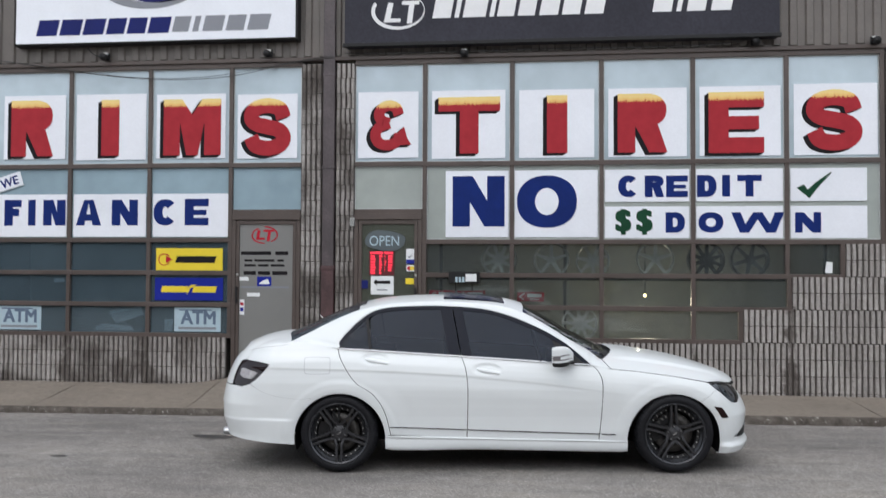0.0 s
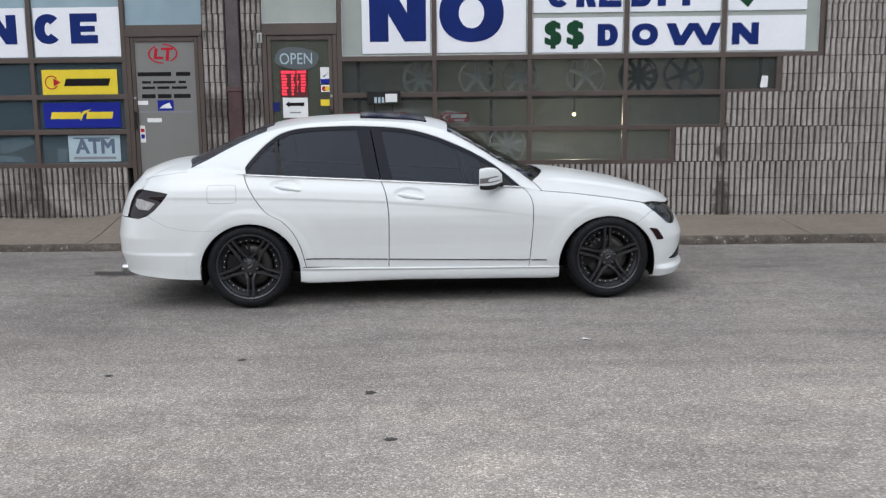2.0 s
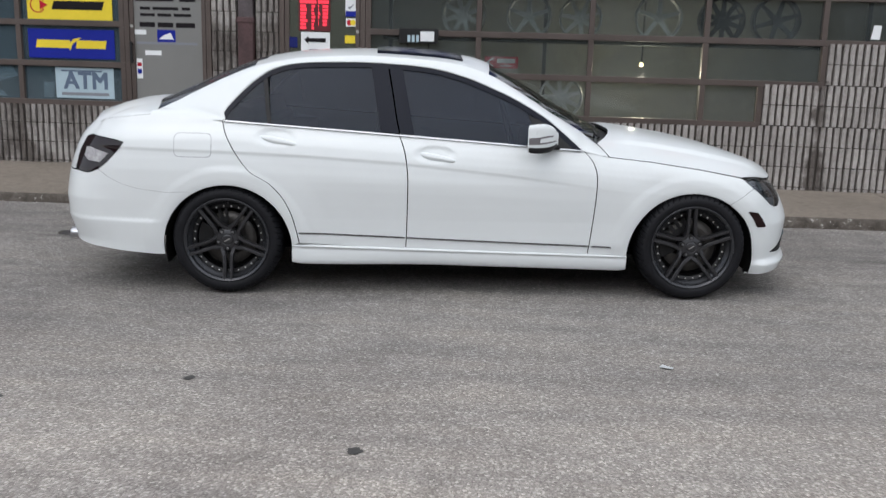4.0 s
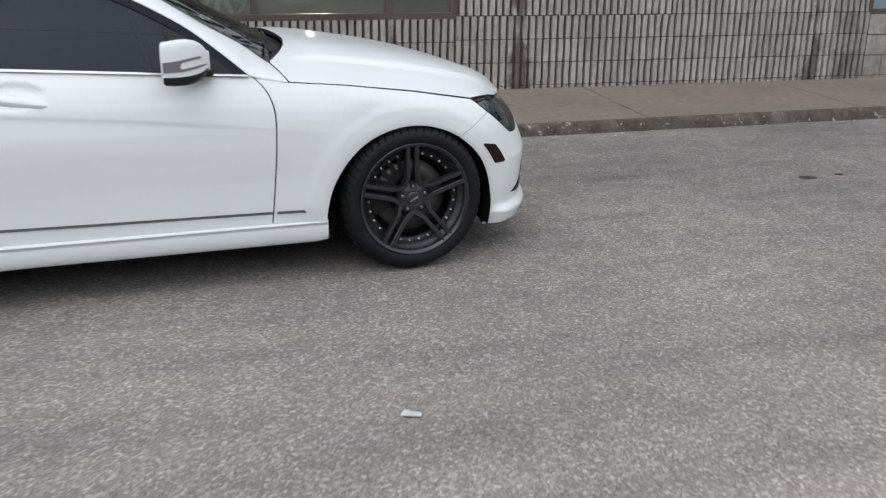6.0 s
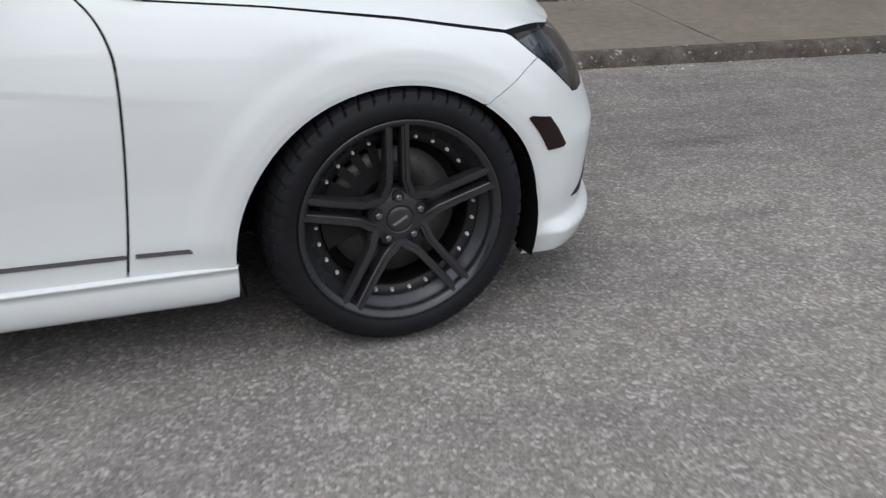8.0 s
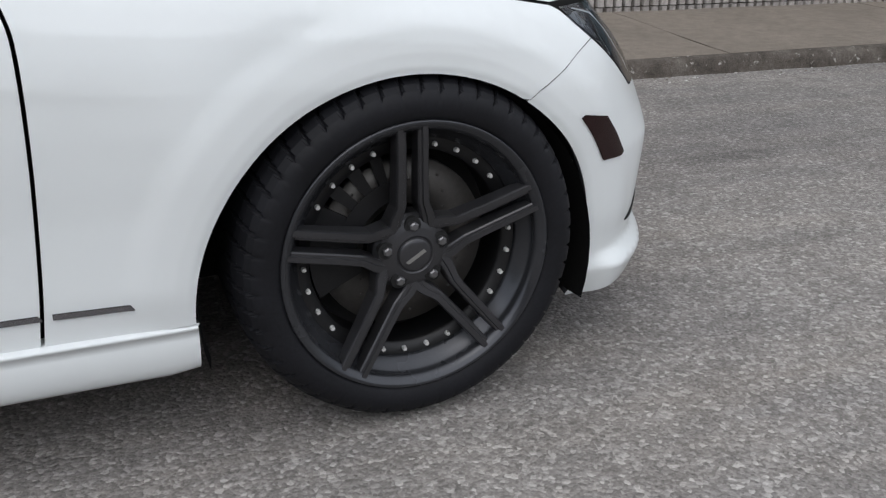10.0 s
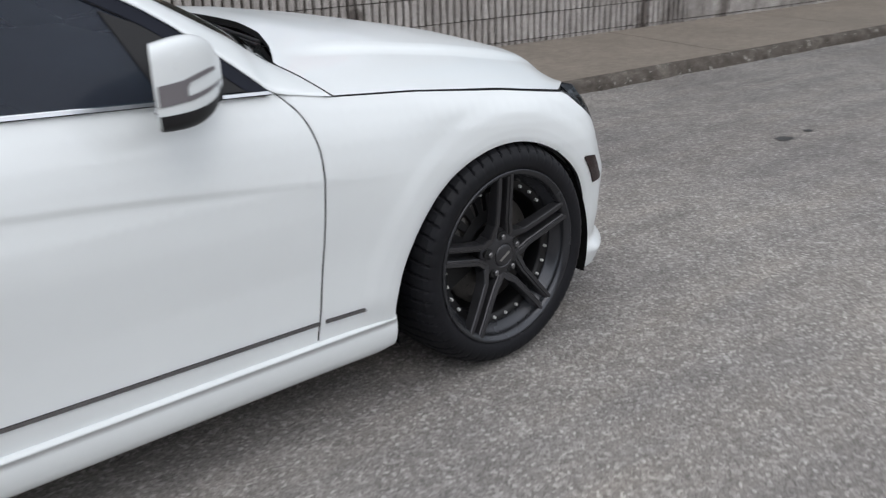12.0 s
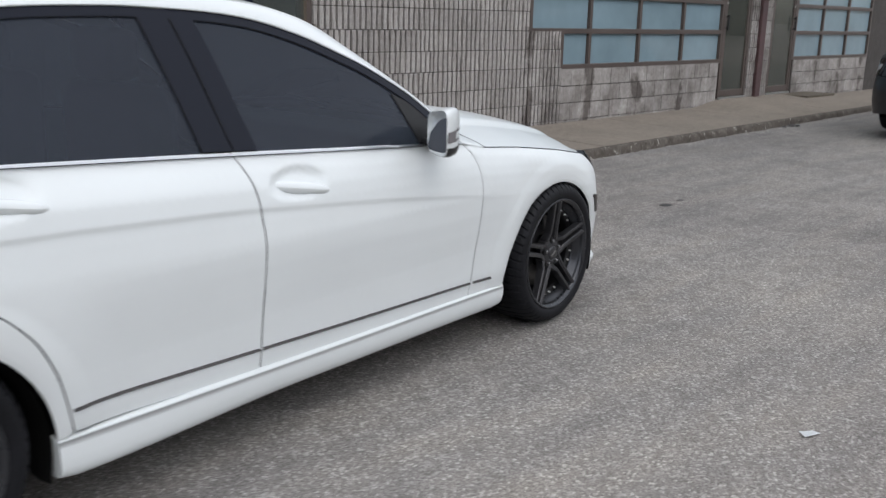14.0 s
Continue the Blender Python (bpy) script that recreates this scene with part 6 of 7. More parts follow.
        p = brush([(0.76, 0.76), (0.68, 0.93), (0.46, 1.0), (0.22, 0.93), (0.12, 0.76), (0.22, 0.62), (0.46, 0.55)], s) + brush([(0.46, 0.55), (0.14, 0.46), (0.0, 0.26), (0.12, 0.06), (0.42, 0.0), (0.68, 0.08), (0.80, 0.26)], s)
        p += [[(w * 0.62, h * 0.10), (w, h * 0.11), (w * 0.90, h * 0.24), (w * 0.82, h * 0.47), (w * 0.66, h * 0.34)]]
    bm = bmesh.new()
    for i, pts in enumerate(p):
        add_prism(bm, pts, -0.001 - 0.00006 * (i % 8), 0.001)
    return bm


def joined(pieces):
    """Several bmeshes as one."""
    out = bmesh.new()
    for b in pieces:
        me = bpy.data.meshes.new("piece")
        b.to_mesh(me)
        b.free()
        out.from_mesh(me)
        bpy.data.meshes.remove(me)
    return out


# each board with its letter: board's sides, top and foot, then the letter's sides, top and foot
for word, x0, x1, z1, z0, a, b, zt, zf in (("R", -7.31, -6.39, 4.12, 3.22, -7.20, -6.57, 4.05, 3.262), ("I", -6.23, -5.21, 4.12, 3.20, -5.86, -5.60, 4.04, 3.258), ("M", -5.06, -4.07, 4.10, 3.21, -4.955, -4.135, 4.03, 3.254), ("S", -3.90, -3.06, 4.08, 3.20, -3.81, -3.15, 4.025, 3.236), ("&", -2.22, -1.40, 4.08, 3.19, -2.055, -1.495, 3.965, 3.29), ("T", -1.22, -0.24, 4.08, 3.17, -1.13, -0.31, 3.99, 3.236), ("I", -0.06, 0.92, 4.07, 3.17, 0.306, 0.571, 3.992, 3.232), ("R", 1.10, 2.10, 4.065, 3.17, 1.22, 1.854, 3.993, 3.226), ("E", 2.26, 3.27, 4.07, 3.17, 2.373, 3.063, 3.994, 3.207), ("S", 3.43, 4.45, 4.08, 3.17, 3.578, 4.264, 4.006, 3.223)):
    ob = board("letter_board", "white board with one hand-painted red and yellow letter", x0, x1, z0, z1, None, 4.337, "painted letter boards")
    w, h = b - a, zt - zf
    s, t = {"M": (0.235, 0.2), "T": (0.25, 0.19), "E": (0.25, 0.20), "R": (0.225, 0.235), "S": (0.205, 0.2), "&": (0.142, 0.15)}.get(word, (0.2, 0.2))
    left = a - (x0 + x1) / 2
    dark = part("letter_shadow", joined([moved(glyph(word, w, h, s, t), -0.052 * k, 0.0004 * k, -0.036 * k) for k in (0.25, 0.5, 0.75, 1.0)]), BLACK_INK, ob, "black painted letter shadow")
    dark.location = (left, -0.0022, zf - z0)
    red = part("letter", moved(glyph(word, w, h, s, t), 0.0, 0.0, -h), FLAME, ob, "red letter with dabbed yellow top")
    red.location = (left, -0.0050, zt - z0)


def word_boards(cuts, z0, z1, words, label, group):
    """Boards side by side with words across them; each letter belongs to the board it lies on."""
    made = []
    for a, b in cuts:
        made.append((a, b, board("word_board", label, a, b, z0, z1, None, 4.337, group)))
    for word, xa, xb, h, zf, m in words:
        for a, b, ob in made:
            if a <= (xa + xb) / 2 <= b:
                w = xb - xa
                if word == "$":
                    bm = moved(lettering(word, h, w, 0.002, 0.055), w / 2)
                else:
                    bm = glyph(word, w, h, h * (0.345 if h > 0.5 else 0.44 if word == "W" else 0.35), h * (0.24 if h > 0.5 else 0.28))
                t = part("letter", bm, m, ob)
                t.location = (xa - (a + b) / 2, -0.0025, zf - z0)
    return made


word_boards([(-7.43, -6.355), (-6.255, -5.195), (-5.095, -4.02)], 2.13, 2.725,
            [("F", -7.28, -7.026, 0.362, 2.288, BLUE_INK), ("I", -6.925, -6.815, 0.360, 2.290, BLUE_INK), ("N", -6.70, -6.37, 0.358, 2.290, BLUE_INK), ("A", -6.215, -5.845, 0.356, 2.290, BLUE_INK), ("N", -5.69, -5.312, 0.354, 2.290, BLUE_INK), ("C", -5.083, -4.749, 0.360, 2.289, BLUE_INK), ("E", -4.636, -4.297, 0.362, 2.290, BLUE_INK)],
            "white board with painted dark blue capitals", "finance boards")
word_boards([(-1.03, -0.195), (-0.115, 0.965)], 2.125, 3.005, [("N", -0.936, -0.247, 0.668, 2.267, BLUE_INK), ("O", -0.084, 0.696, 0.685, 2.251, BLUE_INK)], "white board with a large painted blue capital", "credit boards")
word_boards([(1.055, 2.130), (2.215, 3.293), (3.383, 4.315)], 2.585, 3.005,
            [("C", 1.227, 1.486, 0.280, 2.647, BLUE_INK), ("R", 1.566, 1.809, 0.278, 2.646, BLUE_INK), ("E", 1.837, 2.109, 0.278, 2.644, BLUE_INK), ("D", 2.225, 2.47, 0.282, 2.643, BLUE_INK), ("I", 2.54, 2.638, 0.276, 2.648, BLUE_INK), ("T", 2.729, 3.03, 0.276, 2.647, BLUE_INK)],
            "white board with painted blue capitals", "credit boards")
word_boards([(1.055, 2.130), (2.215, 3.293), (3.383, 4.315)], 2.115, 2.525,
            [("$", 1.190, 1.393, 0.335, 2.157, GREEN_INK), ("$", 1.457, 1.665, 0.335, 2.157, GREEN_INK), ("D", 1.829, 2.072, 0.262, 2.185, BLUE_INK), ("O", 2.242, 2.553, 0.262, 2.185, BLUE_INK), ("W", 2.651, 3.306, 0.260, 2.184, BLUE_INK), ("N", 3.438, 3.754, 0.258, 2.184, BLUE_INK)],
            "white board with painted blue capitals and green dollar signs", "credit boards")
tick = thing("tick_mark", "dark green painted tick on a white board", "sign", (3.46, 4.334, 2.62))
part("tick", add_prism(bmesh.new(), [(0.0, 0.135), (0.09, 0.175), (0.135, 0.11), (0.23, 0.20), (0.42, 0.335), (0.43, 0.325), (0.28, 0.16), (0.155, 0.0)], 0.0, 0.003), GREEN_INK, tick)
we = board("small_board", "small tilted white board with a painted word", -7.43, -6.99, 2.80, 3.00, None, 4.330, "", "sign", -17)
t = part("letter", lettering("WE", 0.125, 0.27, 0.002, 0.03), BLUE_INK, we)
t.location = (0.03, -0.0025, 0.035)

# ---------------------------------------------------------------- box signs on the fascia
big = thing("white_box_sign", "white illuminated box sign with blue and grey marks", "sign", (-5.055, 4.18, 4.785))
part("sign_box", box((-2.03, 0.0, 0.0), (2.03, 0.17, 1.25), 0.01), SATIN_BLACK, big, "dark sign frame")
part("sign_face", box((-2.0, -0.012, 0.025), (2.0, -0.001, 1.225)), BOARD, big, "white sign face")
# plain slanted bars stand for the lettering
def slanted(x0, x1, z0, z1, lean):
    return [(x0, z0), (x1, z0), (x1 + lean, z1), (x0 + lean, z1)]


for a, b in ((-1.70, -1.40), (-1.36, -1.06), (-1.02, -0.72), (-0.68, -0.42), (-0.38, -0.12), (-0.08, 0.22)):
    part("mark", add_prism(bmesh.new(), slanted(a, b, 0.13, 0.35, 0.05), -0.016, -0.0125), NAVY_INK, big, "dark blue bar")
for a, b in ((0.27, 0.50), (0.56, 0.64), (0.70, 0.98), (1.03, 1.28), (1.33, 1.62)):
    part("mark", add_prism(bmesh.new(), slanted(a, b, 0.14, 0.35, 0.05), -0.016, -0.0125), GREY_INK, big, "grey bar")
for r0, r1, c, m in ((0.50, 0.60, -0.05, GREY_INK), (0.36, 0.47, 0.08, NAVY_INK)):
    pts = [(c + 1.25 * r1 * math.cos(radians(a)), 0.84 + 0.62 * r1 * math.sin(radians(a))) for a in range(190, 331, 10)]
    pts += [(c + 0.04 + 1.25 * r0 * math.cos(radians(a)), 0.86 + 0.60 * r0 * math.sin(radians(a))) for a in range(330, 189, -10)]
    part("swoosh", add_prism(bmesh.new(), pts, -0.016, -0.0125), m, big, "curved swoosh")

dark_sign = thing("dark_box_sign", "dark charcoal box sign with white marks and cable", "sign", (0.424, 4.15, 4.665))
part("sign_box", box((-2.80, 0.0, 0.0), (2.80, 0.20, 1.25), 0.012), DARK_SIGN, dark_sign, "charcoal sign box")
part("sign_lip", box((-2.82, -0.008, -0.012), (2.82, 0.05, 0.035), 0.004), SATIN_BLACK, dark_sign, "black lower edge")
for a, b in ((-1.62, -1.38), (-1.33, -1.27), (-1.22, -0.92), (-0.87, -0.81), (-0.77, -0.55), (-0.50, -0.28), (-0.22, 0.02), (0.07, 0.30), (0.36, 0.60), (1.22, 1.46), (1.52, 1.58), (1.65, 1.88), (1.95, 2.20)):
    part("mark", add_prism(bmesh.new(), slanted(a, b, 0.34, 0.60, 0.05), -0.006, -0.0005), WHITE_INK, dark_sign, "white bar")
pts = [(-2.08 + 0.36 * math.cos(radians(a)), 0.45 + 0.25 * math.sin(radians(a))) for a in range(150, 421, 12)]
pts += [(-2.06 + 0.33 * math.cos(radians(a)), 0.455 + 0.215 * math.sin(radians(a))) for a in range(420, 149, -12)]
part("emblem_ring", add_prism(bmesh.new(), pts, -0.006, -0.0005), WHITE_INK, dark_sign, "white ring emblem")
part("emblem", add_prism(bmesh.new(), [(-2.27, 0.30), (-2.05, 0.30), (-2.04, 0.35), (-2.18, 0.35), (-2.14, 0.56), (-2.21, 0.56)], -0.006, -0.0005), WHITE_INK, dark_sign, "white emblem stroke")
part("emblem", add_prism(bmesh.new(), [(-2.03, 0.53), (-1.80, 0.53), (-1.79, 0.58), (-2.02, 0.58)], -0.006, -0.0005), WHITE_INK, dark_sign, "white emblem stroke")
part("emblem", add_prism(bmesh.new(), [(-1.96, 0.28), (-1.89, 0.28), (-1.86, 0.53), (-1.93, 0.53)], -0.006, -0.0005), WHITE_INK, dark_sign, "white emblem stroke")

# ---------------------------------------------------------------- signs in the lower panes
y_sign = board("yellow_sign", "yellow shop sign with a red arrow ring and black bar", -5.04, -4.09, 1.67, 1.975, YELLOW, 4.337)
part("mark", add_prism(bmesh.new(), slanted(-0.20, 0.36, 0.105, 0.195, 0.03), -0.003, -0.0005), BLACK_INK, y_sign, "black slanted bar")
ring = [(-0.355 + 0.085 * math.cos(radians(a)), 0.15 + 0.085 * math.sin(radians(a))) for a in range(30, 331, 15)] + [(-0.355 + 0.073 * math.cos(radians(a)), 0.15 + 0.073 * math.sin(radians(a))) for a in range(330, 29, -15)]
part("ring", add_prism(bmesh.new(), ring, -0.003, -0.0005), RED_INK, y_sign, "red ring")
part("arrow", add_prism(bmesh.new(), [(-0.33, 0.10), (-0.24, 0.15), (-0.33, 0.20)], -0.003, -0.0005), RED_INK, y_sign, "red arrow")
b_sign = board("blue_sign", "deep blue shop sign with a yellow bar", -5.05, -4.08, 1.26, 1.57, BLUE_SIGN, 4.337)
for a, b in ((-0.40, -0.03), (0.05, 0.38)):
    part("mark", add_prism(bmesh.new(), slanted(a, b, 0.11, 0.195, 0.02), -0.003, -0.0005), YELLOW, b_sign, "yellow bar")
part("wing", add_prism(bmesh.new(), [(-0.02, 0.08), (0.02, 0.16), (0.12, 0.225), (0.03, 0.21), (-0.03, 0.15)], -0.003, -0.0005), YELLOW, b_sign, "yellow wing mark")
for x0, x1 in ((-7.36, -6.71), (-4.77, -4.11)):
    a = board("cash_machine_sign", "pale blue cash machine sign behind the glass", x0, x1, 0.835, 1.165, PALE_BLUE, 4.346, "cash machine signs")
    t = part("letter", lettering("ATM", 0.185, 0.50, 0.002, 0.045), SLATE, a)
    t.location = (0.01, -0.0020, 0.10)
    part("mark", box((-0.26, -0.002, 0.285), (0.20, -0.0002, 0.302)), SLATE, a, "small bar")
    part("mark", box((-0.27, -0.002, 0.030), (0.27, -0.0002, 0.062)), GREY_INK, a, "small bar")
# loose sheets behind the low panes
for pts, nm in (([(-5.75, 1.10), (-5.28, 1.17), (-5.22, 1.06), (-5.62, 0.93)], "tilted"), ([(-5.93, 0.835), (-5.35, 0.835), (-5.42, 0.90), (-5.80, 0.93), (-5.90, 0.90)], "lying"), ([(-4.93, 0.835), (-4.82, 0.835), (-4.80, 1.00), (-4.92, 1.00)], "upright"), ([(-6.55, 1.50), (-6.40, 1.50), (-6.40, 1.56), (-6.55, 1.55)], "small")):
    p = thing("paper_sheet", f"{nm} pale paper sheet behind the shop glass", "paper", (0, 4.375, 0), 0, "loose sheets")
    part("sheet", add_prism(bmesh.new(), pts, 0.0, 0.012), PAPER, p)
p = thing("paper_sheet", "small white card in the shop window corner", "paper", (0, 4.345, 0), 0, "loose sheets")
part("sheet", add_prism(bmesh.new(), [(3.80, 1.675), (3.89, 1.672), (3.895, 1.81), (3.82, 1.815)], 0.0, 0.003), PAPER, p)

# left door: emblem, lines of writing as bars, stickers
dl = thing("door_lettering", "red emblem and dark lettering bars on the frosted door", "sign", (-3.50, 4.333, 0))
pts = [(0.185 * math.cos(radians(a)), 2.16 + 0.115 * math.sin(radians(a))) for a in range(-60, 91, 10)] + [(0.165 * math.cos(radians(a)), 2.16 + 0.10 * math.sin(radians(a))) for a in range(90, -61, -10)]
part("emblem_ring", add_prism(bmesh.new(), pts, 0.0, 0.002), RED_INK, dl, "red arc")
pts = [(0.185 * math.cos(radians(a)), 2.15 + 0.115 * math.sin(radians(a))) for a in range(120, 271, 10)] + [(0.165 * math.cos(radians(a)), 2.15 + 0.10 * math.sin(radians(a))) for a in range(270, 119, -10)]
part("emblem_ring", add_prism(bmesh.new(), pts, 0.0, 0.002), RED_INK, dl, "red arc")
part("emblem", add_prism(bmesh.new(), [(-0.12, 2.09), (0.0, 2.09), (0.005, 2.12), (-0.075, 2.12), (-0.06, 2.22), (-0.10, 2.22)], 0.0, 0.002), RED_INK, dl, "red stroke")
part("emblem", add_prism(bmesh.new(), [(-0.02, 2.20), (0.13, 2.20), (0.135, 2.228), (-0.015, 2.228)], 0.0, 0.002), RED_INK, dl, "red stroke")
part("emblem", add_prism(bmesh.new(), [(0.03, 2.07), (0.07, 2.07), (0.085, 2.20), (0.045, 2.20)], 0.0, 0.002), RED_INK, dl, "red stroke")
for z, h, segs, m in ((1.885, 0.048, ((-0.33, 0.09), (0.15, 0.33)), BLACK_INK), (1.795, 0.030, ((-0.28, -0.17), (-0.14, 0.14), (0.18, 0.27)), BLACK_INK), (1.728, 0.030, ((-0.28, -0.12), (-0.09, 0.06), (0.09, 0.28)), BLACK_INK), (1.615, 0.050, ((-0.29, -0.12), (-0.09, 0.08), (0.11, 0.32)), BLACK_INK), (1.435, 0.026, ((-0.33, 0.34),), GREY_INK)):
    for a, b in segs:
        part("mark", box((a, 0.0, z), (b, 0.002, z + h)), m, dl, "lettering bar")
for x0, x1, z0, z1, m, nm in ((-3.93, -3.72, 1.535, 1.585, PAPER, "pale push label"), (-3.60, -3.40, 1.46, 1.59, BLUE_SIGN, "blue and white sticker"), (-3.74, -3.56, 1.32, 1.37, PAPER, "torn white sticker"), (-3.84, -3.775, 1.07, 1.28, PAPER, "upright white sticker")):
    s = thing("door_sticker", f"{nm} on the frosted shop door", "sticker", ((x0 + x1) / 2, 4.3335, z0), 0, "door stickers")
    w = (x1 - x0) / 2
    part("sticker", box((-w, 0.0, 0.0), (w, 0.002, z1 - z0)), m, s)
    if m is BLUE_SIGN:
        part("patch", add_prism(bmesh.new(), [(-w * 0.8, 0.03), (w * 0.8, 0.03), (w * 0.5, 0.10), (-w * 0.2, 0.075)], -0.002, -0.0005), PAPER, s, "white patch")
    if nm.startswith("upright"):
        part("patch", box((-w * 0.7, -0.002, 0.13), (w * 0.7, -0.0005, 0.17)), RED_INK, s, "red patch")
        part("patch", box((-w * 0.7, -0.002, 0.05), (w * 0.7, -0.0005, 0.10)), BLUE_SIGN, s, "blue patch")

# right door: open sign, lit opening-hours panel, arrow, cards
o = thing("open_sign", "oval slate-grey open sign hanging in the glass door", "sign", (-1.84, 4.326, 1.945))
oval = [(0.275 * math.copysign(abs(math.cos(radians(a))) ** 0.8, math.cos(radians(a))), 0.135 + 0.135 * math.sin(radians(a)) + 0.012 * math.cos(3 * radians(a))) for a in range(0, 360, 12)]
part("plate", add_prism(bmesh.new(), oval, 0.0, 0.008), stained("slate_plate", (0.085, 0.105, 0.115), 0.5), o)
t = part("letter", lettering("OPEN", 0.135, 0.40, 0.002, 0.0), PALE_BLUE, o, "pale lettering")
t.location = (-0.01, -0.0025, 0.065)
led = thing("hours_display", "red lit opening-hours panel behind the glass door", "display", (-1.885, 4.326, 1.615))
part("panel", box((-0.17, 0.0, 0.0), (0.17, 0.012, 0.325), 0.003), base_mat("dark_red_panel", (0.10, 0.008, 0.012), 0.5)[0], led)
rnd = random.Random(5)
part("lit_bar", box((-0.155, -0.003, 0.285), (0.02, -0.0005, 0.315)), LED, led, "red lit bar")
part("lit_bar", box((0.04, -0.003, 0.285), (0.155, -0.0005, 0.315)), LED, led, "red lit bar")
for i in range(7):
    z = 0.02 + 0.037 * i
    for a, b in ((-0.150, -0.075), (-0.030, 0.012), (0.04, 0.062), (0.088, 0.150)):
        if i == 0 and a > 0:
            continue
        part("lit_bar", box((a, -0.003, z), (b - 0.02 * rnd.random(), -0.0005, z + 0.026)), LED, led, "red lit bar")
ar = board("arrow_sign", "white paper sign with a black arrow in the glass door", -2.03, -1.72, 1.36, 1.605, PAPER, 4.327)
part("arrow", add_prism(bmesh.new(), [(-0.12, 0.165), (-0.075, 0.205), (-0.075, 0.182), (0.11, 0.186), (0.11, 0.142), (-0.075, 0.145), (-0.075, 0.122)], -0.003, -0.0005), BLACK_INK, ar, "black arrow")
part("mark", box((-0.07, -0.003, 0.055), (0.07, -0.0005, 0.070)), GREY_INK, ar, "grey bar")
c1 = board("card_sticker", "white and blue card sticker on the glass door", -1.555, -1.44, 1.775, 1.97, PAPER, 4.327)
part("patch", box((-0.055, -0.002, 0.0), (0.055, -0.0005, 0.055)), BLUE_SIGN, c1, "blue band")
part("patch", add_prism(bmesh.new(), [(-0.035, 0.09), (-0.01, 0.07), (0.04, 0.13), (-0.005, 0.10)], -0.002, -0.0005), GREY_INK, c1, "grey tick")
c2 = board("card_sticker", "red and orange card sticker on the glass door", -1.55, -1.435, 1.67, 1.755, PAPER, 4.327)
for dx, m in ((-0.018, RED_INK), (0.018, YELLOW)):
    part("disc", add_prism(bmesh.new(), [(dx + 0.03 * math.cos(radians(a)), 0.042 + 0.03 * math.sin(radians(a))) for a in range(0, 360, 24)], -0.002 - (dx > 0) * 0.001, -0.0005), m, c2, "coloured disc")
c3 = board("card_sticker", "small yellow label low in the glass door", -1.56, -1.45, 1.50, 1.58, YELLOW, 4.327)
c4 = board("card_sticker", "dark purple notice in the glass door", -2.19, -2.07, 1.44, 1.55, NAVY_INK, 4.327)

# street-number box on the right window, as plain bars
nb = thing("number_box", "black box with pale number bars on the window", "box", (-0.775, 4.29, 1.485))
part("case", box((-0.205, 0.0, 0.03), (0.205, 0.045, 0.185), 0.006), SATIN_BLACK, nb)
for a in (-0.115, -0.07, -0.025):
    part("mark", box((a, -0.004, 0.045), (a + 0.03, -0.0005, 0.115)), PALE_BLUE, nb, "pale bar")
part("label", box((0.02, -0.004, 0.055), (0.165, -0.0005, 0.155)), PAPER, nb, "white card")
for a in (-0.12, 0.10):
    part("leg", box((a, 0.010, -0.07), (a + 0.012, 0.022, 0.03)), SATIN_BLACK, nb)
for x0, x1, z0, z1 in ((-0.08, 0.27, 1.285, 1.405), (-1.25, -0.90, 1.30, 1.42), (-0.87, -0.50, 1.30, 1.42)):
    k = board("red_window_sign", "small red sign with white bar and chevron in the window", x0, x1, z0, z1, RED_INK, 4.362, "red window signs")
    w = (x1 - x0) / 2
    part("mark", box((-w + 0.13, -0.002, 0.055), (w - 0.03, -0.0005, 0.098)), WHITE_INK, k, "white bar")
    part("mark", box((-w + 0.17, -0.002, 0.020), (w - 0.06, -0.0005, 0.032)), WHITE_INK, k, "thin white bar")
    part("chevron", add_prism(bmesh.new(), [(-w + 0.02, 0.06), (-w + 0.085, 0.105), (-w + 0.105, 0.105), (-w + 0.045, 0.06), (-w + 0.105, 0.015), (-w + 0.085, 0.015)], -0.002, -0.0005), WHITE_INK, k, "white chevron")

# ---------------------------------------------------------------- display behind the right window
shelf = thing("display_shelf", "dark metal display shelf behind the shop window", "shelf", (1.4, 4.75, 0.2))
part("shelf_board", box((-2.6, -0.10, 1.36), (2.6, 0.25, 1.40)), INSIDE_DARK, shelf)
part("shelf_board", box((-2.6, -0.10, 0.50), (2.6, 0.25, 0.54)), INSIDE_DARK, shelf)
for x in (-2.55, -0.85, 0.85, 2.55):
    part("upright", box((x - 0.02, 0.10, 0.0), (x + 0.02, 0.14, 2.35)), INSIDE_DARK, shelf)


